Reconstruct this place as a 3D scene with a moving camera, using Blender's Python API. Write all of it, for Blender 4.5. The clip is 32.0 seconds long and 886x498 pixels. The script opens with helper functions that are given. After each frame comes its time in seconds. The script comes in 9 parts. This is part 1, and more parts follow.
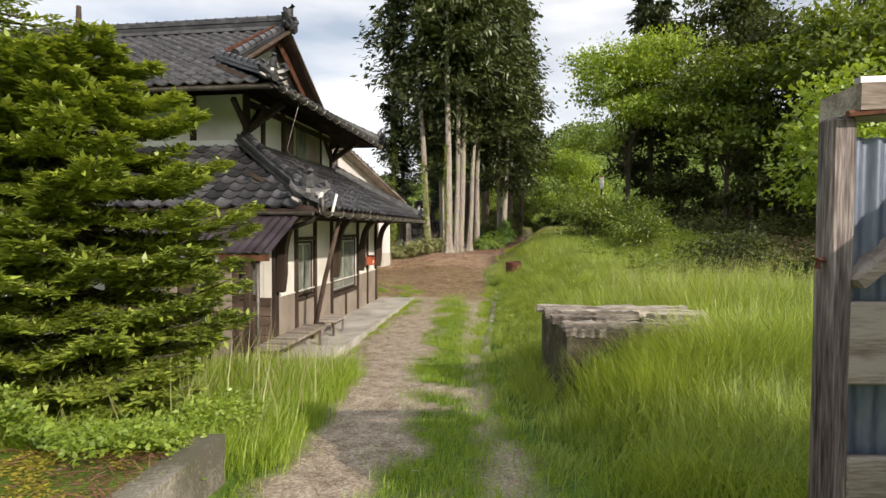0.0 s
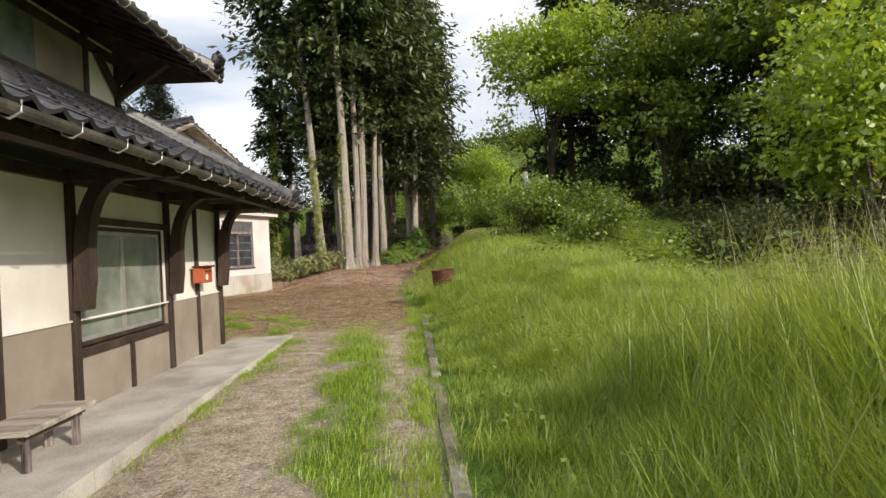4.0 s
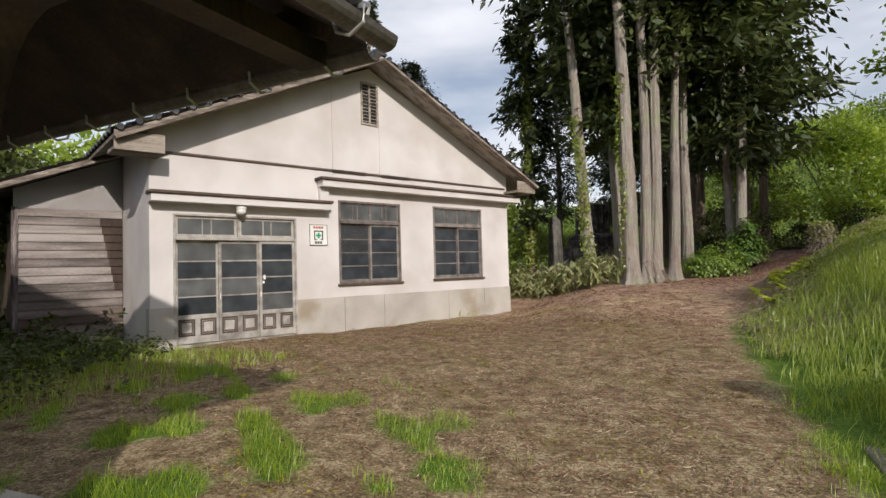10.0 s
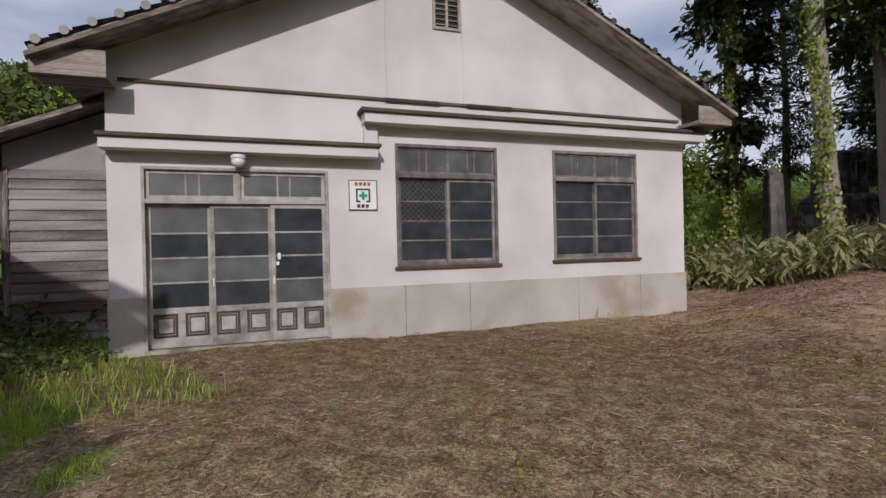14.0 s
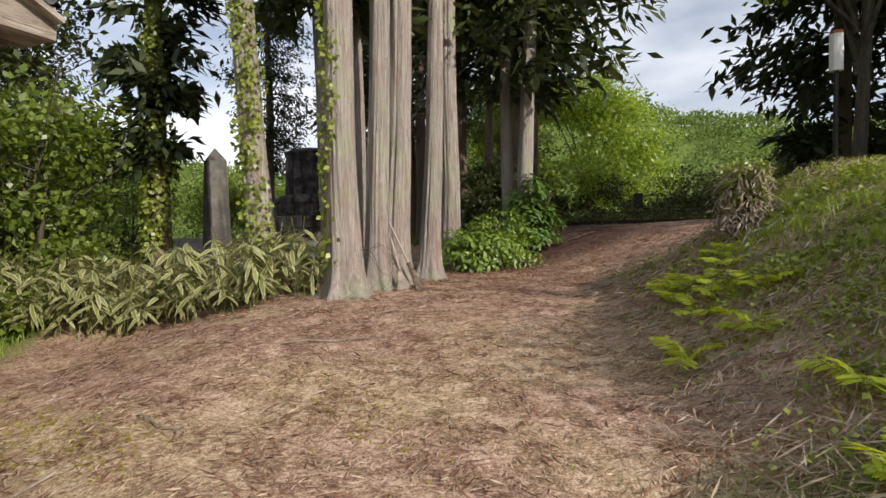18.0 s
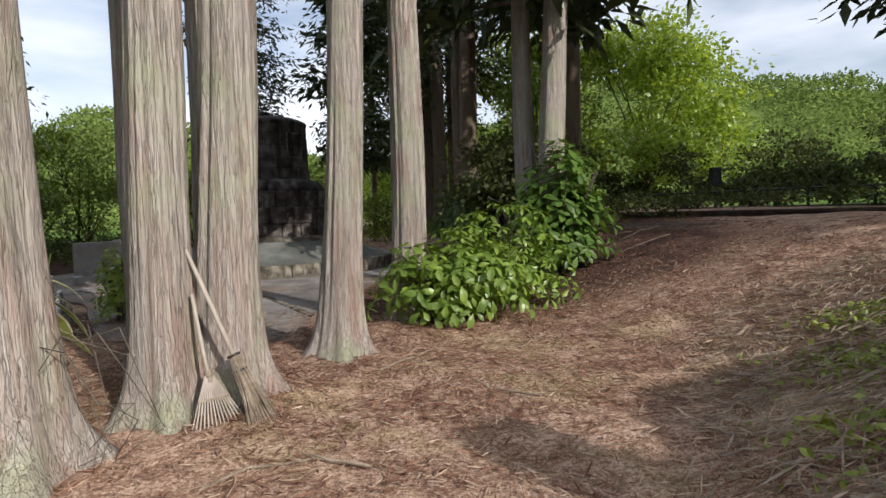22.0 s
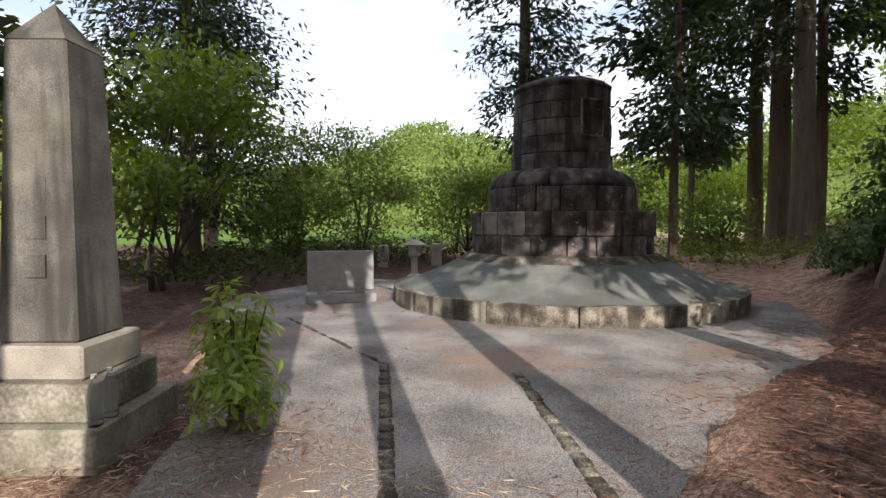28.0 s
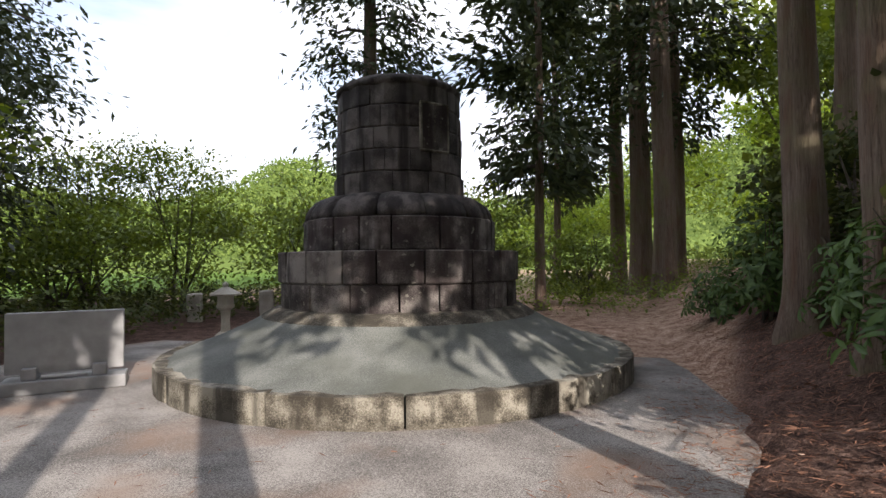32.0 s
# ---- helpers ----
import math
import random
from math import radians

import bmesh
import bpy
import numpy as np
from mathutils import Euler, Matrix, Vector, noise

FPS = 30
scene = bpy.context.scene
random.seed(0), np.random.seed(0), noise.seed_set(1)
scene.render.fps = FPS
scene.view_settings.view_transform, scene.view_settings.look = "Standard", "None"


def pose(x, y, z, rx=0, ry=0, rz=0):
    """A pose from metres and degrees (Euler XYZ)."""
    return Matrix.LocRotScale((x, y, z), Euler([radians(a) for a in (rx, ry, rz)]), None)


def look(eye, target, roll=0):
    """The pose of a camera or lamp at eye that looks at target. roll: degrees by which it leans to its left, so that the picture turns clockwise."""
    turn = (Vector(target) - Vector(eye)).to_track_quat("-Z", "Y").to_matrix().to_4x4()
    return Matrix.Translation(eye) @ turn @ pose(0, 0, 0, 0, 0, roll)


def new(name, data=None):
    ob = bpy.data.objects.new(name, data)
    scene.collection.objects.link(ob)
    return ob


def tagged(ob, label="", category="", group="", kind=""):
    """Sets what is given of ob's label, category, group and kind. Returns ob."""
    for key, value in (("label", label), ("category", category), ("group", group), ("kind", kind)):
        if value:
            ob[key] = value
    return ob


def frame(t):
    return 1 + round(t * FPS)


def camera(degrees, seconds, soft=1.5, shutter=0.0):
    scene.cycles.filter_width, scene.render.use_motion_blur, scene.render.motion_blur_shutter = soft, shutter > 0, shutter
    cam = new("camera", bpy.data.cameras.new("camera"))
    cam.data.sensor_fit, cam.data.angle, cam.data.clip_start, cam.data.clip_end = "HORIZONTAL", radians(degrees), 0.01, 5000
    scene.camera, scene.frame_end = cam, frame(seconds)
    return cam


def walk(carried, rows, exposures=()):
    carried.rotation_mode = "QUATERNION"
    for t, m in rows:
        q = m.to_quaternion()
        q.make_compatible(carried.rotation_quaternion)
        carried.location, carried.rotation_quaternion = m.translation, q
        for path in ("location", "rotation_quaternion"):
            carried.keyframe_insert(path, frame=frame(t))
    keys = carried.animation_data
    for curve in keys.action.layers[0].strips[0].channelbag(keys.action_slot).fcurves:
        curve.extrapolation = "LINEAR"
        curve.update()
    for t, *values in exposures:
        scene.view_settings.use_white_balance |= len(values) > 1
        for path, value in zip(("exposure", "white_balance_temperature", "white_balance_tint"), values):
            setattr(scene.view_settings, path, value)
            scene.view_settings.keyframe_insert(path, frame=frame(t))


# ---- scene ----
cam = camera(78.3, 32.0)
METRES, EYE, TILT, LEAN, TURN = 38.0, 1.4, -2.0, -0.3, 0.0
ROWS = [
    (0.0, 0.0, 0.0, 0.0, -0.0, 0.0, -0.0),
    (0.5, -0.0011, 0.0202, -0.0007, -0.66, 0.55, 0.46),
    (1.0, -0.002, 0.0413, -0.0019, -1.15, 0.8, 1.07),
    (1.5, -0.0011, 0.062, -0.003, -1.8, 1.7, 1.33),
    (2.0, -0.0008, 0.083, -0.0039, -3.32, 2.01, 1.76),
    (2.5, 0.0005, 0.1042, -0.0049, -6.12, 2.3, 2.24),
    (3.0, 0.0002, 0.1254, -0.0073, -7.02, 2.05, 2.34),
    (3.5, 0.0022, 0.147, -0.0099, -9.28, 2.28, 3.02),
    (5.5, 0.0056, 0.2344, -0.0129, -10.84, 0.99, 3.63),
    (6.0, 0.0073, 0.2545, -0.0122, -11.04, 1.05, 3.61),
    (6.5, 0.0088, 0.2767, -0.0124, -11.0, 0.91, 3.76),
    (7.0, 0.011, 0.2964, -0.0117, -10.66, 1.48, 3.19),
    (7.5, 0.0122, 0.3175, -0.0107, -9.63, 1.47, 3.32),
    (8.0, 0.0139, 0.3374, -0.0094, -8.66, 1.92, 3.1),
    (8.5, 0.0133, 0.3573, -0.0085, -7.4, 2.01, 2.87),
    (9.0, 0.0123, 0.3725, -0.0069, -2.4, 3.28, 2.39),
    (9.5, 0.0106, 0.3862, -0.0063, 9.22, 3.86, 2.02),
    (10.0, 0.0097, 0.3986, -0.0049, 19.25, 3.99, 1.2),
    (10.5, 0.0095, 0.41, -0.0046, 27.63, 3.8, 0.86),
    (11.0, 0.0081, 0.4224, -0.0046, 33.49, 3.3, -0.06),
    (11.5, 0.008, 0.4369, -0.0042, 35.88, 3.01, 0.24),
    (12.0, 0.0055, 0.4528, -0.0041, 37.75, 2.52, 0.13),
    (12.5, 0.0047, 0.47, -0.0034, 39.23, 2.36, 0.17),
    (13.0, 0.0029, 0.4873, -0.0028, 40.28, 1.8, 0.3),
    (13.5, 0.0029, 0.5049, -0.0012, 40.36, 1.56, 0.25),
    (14.0, 0.0011, 0.5217, -0.0007, 39.79, 1.5, 0.23),
    (14.5, 0.0026, 0.5388, 0.0002, 34.62, 1.53, 0.33),
    (15.0, 0.0034, 0.5562, 0.0009, 22.61, 1.37, 0.53),
    (15.5, 0.0053, 0.5738, 0.0015, 9.77, 0.88, 0.72),
    (17.5, 0.018, 0.6428, 0.0069, -3.79, 0.53, 1.32),
    (18.0, 0.0222, 0.6599, 0.0085, -6.37, 0.38, 1.38),
    (18.5, 0.0263, 0.677, 0.0103, -6.91, -0.09, 1.21),
    (19.0, 0.0304, 0.6947, 0.0126, -7.02, -0.32, 1.29),
    (19.5, 0.0362, 0.7101, 0.0153, -6.86, -0.64, 1.23),
    (20.0, 0.0428, 0.7256, 0.0167, -6.32, -0.56, 1.34),
    (20.5, 0.0488, 0.7411, 0.0181, -5.24, -1.13, 1.66),
    (21.0, 0.0542, 0.7561, 0.0199, -4.27, -1.22, 1.81),
    (21.5, 0.0587, 0.7707, 0.0214, -2.97, -1.63, 1.7),
    (22.0, 0.0644, 0.7844, 0.0231, -1.36, -1.76, 2.01),
    (22.5, 0.0666, 0.7979, 0.0247, 1.18, -1.93, 1.6),
    (23.0, 0.0704, 0.8111, 0.0259, 3.9, -1.86, 1.62),
    (23.5, 0.0707, 0.8242, 0.0274, 7.76, -1.91, 1.59),
    (24.0, 0.0694, 0.8365, 0.0304, 12.78, -2.0, 1.24),
    (24.5, 0.0674, 0.8462, 0.0315, 17.32, -1.53, 0.87),
    (25.0, 0.0637, 0.8557, 0.0307, 19.82, -1.18, 0.77),
    (25.5, 0.0602, 0.8663, 0.0304, 21.49, -1.03, 0.93),
    (26.0, 0.0546, 0.8754, 0.0288, 23.8, -1.11, 0.53),
    (26.5, 0.0474, 0.8854, 0.0277, 25.94, -1.06, 0.52),
    (28.5, 0.0294, 0.9108, 0.0297, 28.08, -0.64, -0.77),
    (29.0, 0.0287, 0.9153, 0.0309, 21.9, 0.29, -0.61),
    (29.5, 0.0301, 0.9232, 0.0306, 17.64, 1.32, 0.01),
    (30.0, 0.0296, 0.9326, 0.0299, 16.41, 1.45, -0.04),
    (30.5, 0.0292, 0.9425, 0.0312, 15.41, 1.32, -0.05),
    (31.0, 0.0285, 0.953, 0.033, 15.28, 1.73, 0.29),
    (31.5, 0.0272, 0.9629, 0.0328, 15.4, 2.61, 0.11),
    (32.0, 0.0273, 0.9735, 0.0328, 15.47, 3.37, 0.28),
]
EXPOSURES = [(0.0, 0.12, 6850, 11), (6.0, 0.1, 6650, 10), (8.5, 0.05, 6650, 10), (10.5, -0.42, 6250, 13), (13.0, -0.6, 5950, 17), (14.0, -0.78, 6000, 17), (15.5, -0.5, 6100, 14), (18.0, 0.0, 6500, 12), (23.0, 0.05, 6200, 11), (26.0, 0.15, 6350, 13), (28.5, 0.74, 6400, 14), (32.0, 0.78, 6400, 14)]
walk(cam, [(t, pose(0, 0, EYE, TILT, LEAN, TURN) @ pose(METRES * x, METRES * y, METRES * z, 90 + pitch, roll, yaw)) for t, x, y, z, yaw, pitch, roll in ROWS], EXPOSURES)

# ---- world, sun, exposure ----
SUN_AZ, SUN_EL = (0.645, -0.764), 27.0
world = bpy.data.worlds.new("sky")
scene.world = world
world.use_nodes = True
wn, wl = world.node_tree.nodes, world.node_tree.links
wn.clear()
w_sky = wn.new("ShaderNodeTexSky")
w_sky.sky_type, w_sky.sun_disc = "NISHITA", False
w_sky.sun_elevation = radians(SUN_EL)
w_sky.sun_rotation = math.atan2(SUN_AZ[0], SUN_AZ[1])
w_sky.dust_density, w_sky.ozone_density = 2.0, 1.5
w_tc = wn.new("ShaderNodeTexCoord")
w_map = wn.new("ShaderNodeMapping")
w_map.inputs["Scale"].default_value = (1.2, 1.2, 4.0)
w_noise = wn.new("ShaderNodeTexNoise")
w_noise.inputs["Scale"].default_value = 1.6
w_noise.inputs["Detail"].default_value = 6.0
w_ramp = wn.new("ShaderNodeValToRGB")
w_ramp.color_ramp.elements[0].position, w_ramp.color_ramp.elements[1].position = 0.37, 0.64
w_ramp.color_ramp.elements[0].color = (0.26, 0.26, 0.26, 1)
w_mix = wn.new("ShaderNodeMix")
w_mix.data_type = "RGBA"
w_mix.inputs["B"].default_value = (9.0, 9.2, 9.6, 1)
w_bg = wn.new("ShaderNodeBackground")
w_bg.inputs["Strength"].default_value = 0.125
w_out = wn.new("ShaderNodeOutputWorld")
wl.new(w_tc.outputs["Generated"], w_map.inputs["Vector"])
wl.new(w_map.outputs["Vector"], w_noise.inputs["Vector"])
wl.new(w_noise.outputs["Fac"], w_ramp.inputs["Fac"])
wl.new(w_ramp.outputs["Color"], w_mix.inputs["Factor"])
wl.new(w_sky.outputs["Color"], w_mix.inputs["A"])
wl.new(w_mix.outputs["Result"], w_bg.inputs["Color"])
wl.new(w_bg.outputs["Background"], w_out.inputs["Surface"])

sun = new("sun", bpy.data.lights.new("sun", "SUN"))
sun.data.energy, sun.data.angle, sun.data.color = 4.2, radians(0.6), (1.0, 0.91, 0.78)
h = math.cos(radians(SUN_EL)) / math.hypot(*SUN_AZ)
sun.matrix_world = look((SUN_AZ[0] * h * 60, SUN_AZ[1] * h * 60, math.sin(radians(SUN_EL)) * 60), (0, 0, 0))


# ---- materials ----
def node_mat(name):
    m = bpy.data.materials.new(name)
    m.use_nodes = True
    m.node_tree.nodes.clear()
    return m, m.node_tree.nodes, m.node_tree.links


def rgb(c):
    return (c[0], c[1], c[2], 1.0)


def ramp_node(N, stops):
    r = N.new("ShaderNodeValToRGB")
    e = r.color_ramp.elements
    while len(e) < len(stops):
        e.new(0.5)
    for k, (p, c) in enumerate(stops):
        e[k].position, e[k].color = p, rgb(c)
    return r


def surface(name, dark, mid, light, scale=3.0, fine=60.0, rough=0.85, bump=0.3, bump_dist=0.01, stretch=(1, 1, 1),
            metal=0.0, spec=0.3, per_object=0.0, stain=None, stain_scale=0.7, coord="Object", fine_amount=0.35, spread=0.18, streak=None, lichen=None):
    """A rough everyday surface: two scales of colour, fine relief, optional stains and per-piece variation."""
    m, N, L = node_mat(name)
    tc = N.new("ShaderNodeTexCoord")
    mp = N.new("ShaderNodeMapping")
    mp.inputs["Scale"].default_value = stretch
    L.new(tc.outputs[coord], mp.inputs["Vector"])
    a = N.new("ShaderNodeTexNoise")
    a.inputs["Scale"].default_value, a.inputs["Detail"].default_value = scale, 5.0
    b = N.new("ShaderNodeTexNoise")
    b.inputs["Scale"].default_value, b.inputs["Detail"].default_value = fine, 4.0
    for n in (a, b):
        L.new(mp.outputs["Vector"], n.inputs["Vector"])
    mix = N.new("ShaderNodeMix")
    mix.inputs["Factor"].default_value = fine_amount
    L.new(a.outputs["Fac"], mix.inputs["A"])
    L.new(b.outputs["Fac"], mix.inputs["B"])
    val = mix.outputs["Result"]
    if per_object:
        oi = N.new("ShaderNodeObjectInfo")
        ma = N.new("ShaderNodeMath")
        ma.operation = "MULTIPLY_ADD"
        ma.inputs[1].default_value, ma.inputs[2].default_value = per_object, -per_object / 2
        L.new(oi.outputs["Random"], ma.inputs[0])
        ad = N.new("ShaderNodeMath")
        L.new(ma.outputs[0], ad.inputs[0])
        L.new(val, ad.inputs[1])
        val = ad.outputs[0]
    r = ramp_node(N, [(0.5 - spread, dark), (0.5, mid), (0.5 + spread, light)])
    L.new(val, r.inputs["Fac"])
    col = r.outputs["Color"]
    if stain:
        s = N.new("ShaderNodeTexNoise")
        s.inputs["Scale"].default_value, s.inputs["Detail"].default_value = stain_scale, 7.0
        L.new(mp.outputs["Vector"], s.inputs["Vector"])
        sr = ramp_node(N, [(0.52, (0, 0, 0)), (0.68, (0.75, 0.75, 0.75))])
        L.new(s.outputs["Fac"], sr.inputs["Fac"])
        sm = N.new("ShaderNodeMix")
        sm.data_type = "RGBA"
        sm.inputs["B"].default_value = rgb(stain)
        L.new(sr.outputs["Color"], sm.inputs["Factor"])
        L.new(col, sm.inputs["A"])
        col = sm.outputs["Result"]
    for tint, size, lo, hi in ((streak, (5.0, 5.0, 0.55), 0.50, 0.62), (lichen, (11.0, 11.0, 11.0), 0.64, 0.69)):
        if tint:
            mq = N.new("ShaderNodeMapping")
            mq.inputs["Scale"].default_value = size
            L.new(tc.outputs[coord], mq.inputs["Vector"])
            s = N.new("ShaderNodeTexNoise")
            s.inputs["Scale"].default_value, s.inputs["Detail"].default_value = 1.0, 4.0
            L.new(mq.outputs["Vector"], s.inputs["Vector"])
            sr = ramp_node(N, [(lo, (0, 0, 0)), (hi, (0.8, 0.8, 0.8))])
            L.new(s.outputs["Fac"], sr.inputs["Fac"])
            sm = N.new("ShaderNodeMix")
            sm.data_type = "RGBA"
            sm.inputs["B"].default_value = rgb(tint)
            L.new(sr.outputs["Color"], sm.inputs["Factor"])
            L.new(col, sm.inputs["A"])
            col = sm.outputs["Result"]
    p = N.new("ShaderNodeBsdfPrincipled")
    p.inputs["Roughness"].default_value, p.inputs["Metallic"].default_value = rough, metal
    p.inputs["Specular IOR Level"].default_value = spec
    L.new(col, p.inputs["Base Color"])
    bp = N.new("ShaderNodeBump")
    bp.inputs["Strength"].default_value, bp.inputs["Distance"].default_value = bump, bump_dist
    L.new(mix.outputs["Result"], bp.inputs["Height"])
    L.new(bp.outputs["Normal"], p.inputs["Normal"])
    o = N.new("ShaderNodeOutputMaterial")
    L.new(p.outputs["BSDF"], o.inputs["Surface"])
    return m


def foliage(name, dark, light, gloss=0.06, thru=0.35, rough=0.45, hue=0.48):
    """Leaves: colour varied leaf by leaf and clump by clump, some light coming through."""
    m, N, L = node_mat(name)
    g = N.new("ShaderNodeNewGeometry")
    tc = N.new("ShaderNodeTexCoord")
    big = N.new("ShaderNodeTexNoise")
    big.inputs["Scale"].default_value, big.inputs["Detail"].default_value = 0.9, 3.0
    L.new(tc.outputs["Object"], big.inputs["Vector"])
    mx = N.new("ShaderNodeMix")
    mx.inputs["Factor"].default_value = 0.5
    L.new(g.outputs["Random Per Island"], mx.inputs["A"])
    L.new(big.outputs["Fac"], mx.inputs["B"])
    r = ramp_node(N, [(0.15, dark), (0.85, light)])
    L.new(mx.outputs["Result"], r.inputs["Fac"])
    d = N.new("ShaderNodeBsdfDiffuse")
    t = N.new("ShaderNodeBsdfTranslucent")
    gl = N.new("ShaderNodeBsdfGlossy")
    gl.inputs["Roughness"].default_value = rough
    gl.inputs["Color"].default_value = (0.8, 0.85, 0.8, 1)
    L.new(r.outputs["Color"], d.inputs["Color"])
    hs = N.new("ShaderNodeHueSaturation")
    hs.inputs["Hue"].default_value, hs.inputs["Saturation"].default_value, hs.inputs["Value"].default_value = hue, 1.1, 1.25
    L.new(r.outputs["Color"], hs.inputs["Color"])
    L.new(hs.outputs["Color"], t.inputs["Color"])
    a = N.new("ShaderNodeMixShader")
    a.inputs["Fac"].default_value = thru
    L.new(d.outputs[0], a.inputs[1])
    L.new(t.outputs[0], a.inputs[2])
    b = N.new("ShaderNodeMixShader")
    b.inputs["Fac"].default_value = gloss
    L.new(a.outputs[0], b.inputs[1])
    L.new(gl.outputs[0], b.inputs[2])
    o = N.new("ShaderNodeOutputMaterial")
    L.new(b.outputs[0], o.inputs["Surface"])
    return m


def bark(name, dark, mid, light, red):
    """Stringy upright bark: long fibres, dark cracks between strips, redder inner bark, paler lichen."""
    m, N, L = node_mat(name)
    tc = N.new("ShaderNodeTexCoord")

    def stretched(zs, scale, detail, dist):
        mp = N.new("ShaderNodeMapping")
        mp.inputs["Scale"].default_value = (1, 1, zs)
        L.new(tc.outputs["Object"], mp.inputs["Vector"])
        n = N.new("ShaderNodeTexNoise")
        n.inputs["Scale"].default_value, n.inputs["Detail"].default_value, n.inputs["Distortion"].default_value = scale, detail, dist
        L.new(mp.outputs["Vector"], n.inputs["Vector"])
        return n.outputs["Fac"]

    def maths(op, x, y):
        k = N.new("ShaderNodeMath")
        k.operation = op
        for i, v in enumerate((x, y)):
            if isinstance(v, float):
                k.inputs[i].default_value = v
            elif v is not None:
                L.new(v, k.inputs[i])
        return k.outputs[0]

    wob = N.new("ShaderNodeTexNoise")
    wob.inputs["Scale"].default_value, wob.inputs["Detail"].default_value = 7.0, 3.0
    L.new(tc.outputs["Object"], wob.inputs["Vector"])
    bend = N.new("ShaderNodeVectorMath")
    bend.operation = "MULTIPLY_ADD"
    bend.inputs[1].default_value = (0.03, 0.03, 0.30)
    L.new(wob.outputs["Color"], bend.inputs[0])
    L.new(tc.outputs["Object"], bend.inputs[2])

    def strips(zs, scale, feature):
        mp = N.new("ShaderNodeMapping")
        mp.inputs["Scale"].default_value = (1, 1, zs)
        L.new(bend.outputs[0], mp.inputs["Vector"])
        v = N.new("ShaderNodeTexVoronoi")
        v.feature = feature
        v.inputs["Scale"].default_value = scale
        L.new(mp.outputs["Vector"], v.inputs["Vector"])
        return v.outputs["Distance"] if feature != "F1" else v.outputs["Color"]

    def crack(zs, scale, width):
        return maths("MINIMUM", maths("DIVIDE", strips(zs, scale, "DISTANCE_TO_EDGE"), width), 1.0)

    fibre = stretched(0.045, 170.0, 4.0, 0.25)
    c1 = crack(0.032, 27.0, 0.05)
    c2 = maths("MINIMUM", maths("DIVIDE", maths("ABSOLUTE", maths("SUBTRACT", stretched(0.028, 62.0, 3.0, 0.35), 0.5), None), 0.022), 1.0)
    cracks = maths("MULTIPLY", maths("ADD", maths("MULTIPLY", c1, 0.24), 0.76), maths("ADD", maths("MULTIPLY", c2, 0.26), 0.74))
    flake = N.new("ShaderNodeSeparateColor")
    L.new(strips(0.03, 70.0, "F1"), flake.inputs[0])
    plate = N.new("ShaderNodeSeparateColor")
    L.new(strips(0.032, 27.0, "F1"), plate.inputs[0])
    broad = stretched(0.12, 9.0, 4.0, 0.5)
    big = N.new("ShaderNodeTexNoise")
    big.inputs["Scale"].default_value, big.inputs["Detail"].default_value = 1.7, 5.0
    L.new(tc.outputs["Object"], big.inputs["Vector"])
    tone = maths("ADD", maths("MULTIPLY", fibre, 0.62), maths("MULTIPLY", flake.outputs[0], 0.22))
    tone = maths("ADD", tone, maths("MULTIPLY", plate.outputs[0], 0.16))
    r = ramp_node(N, [(0.26, mid), (0.70, light)])
    L.new(tone, r.inputs["Fac"])

    def blend(fac, x, y):
        k = N.new("ShaderNodeMix")
        k.data_type = "RGBA"
        L.new(fac, k.inputs["Factor"])
        for key, v in (("A", x), ("B", y)):
            if isinstance(v, tuple):
                k.inputs[key].default_value = rgb(v)
            else:
                L.new(v, k.inputs[key])
        return k.outputs["Result"]

    rr = ramp_node(N, [(0.50, (0, 0, 0)), (0.70, (0.72, 0.72, 0.72))])
    L.new(broad, rr.inputs["Fac"])
    col = blend(rr.outputs["Color"], r.outputs["Color"], red)
    lr = ramp_node(N, [(0.50, (0, 0, 0)), (0.66, (0.75, 0.75, 0.75))])
    L.new(big.outputs["Fac"], lr.inputs["Fac"])
    col = blend(lr.outputs["Color"], col, (light[0] * 0.72, light[1] * 0.84, light[2] * 0.62))
    col = blend(cracks, dark, col)
    p = N.new("ShaderNodeBsdfPrincipled")
    p.inputs["Roughness"].default_value, p.inputs["Specular IOR Level"].default_value = 0.92, 0.15
    L.new(col, p.inputs["Base Color"])
    bp = N.new("ShaderNodeBump")
    bp.inputs["Strength"].default_value, bp.inputs["Distance"].default_value = 1.0, 0.018
    L.new(maths("ADD", maths("ADD", cracks, maths("MULTIPLY", fibre, 0.45)), maths("MULTIPLY", flake.outputs[1], 0.35)), bp.inputs["Height"])
    L.new(bp.outputs["Normal"], p.inputs["Normal"])
    o = N.new("ShaderNodeOutputMaterial")
    L.new(p.outputs["BSDF"], o.inputs["Surface"])
    return m


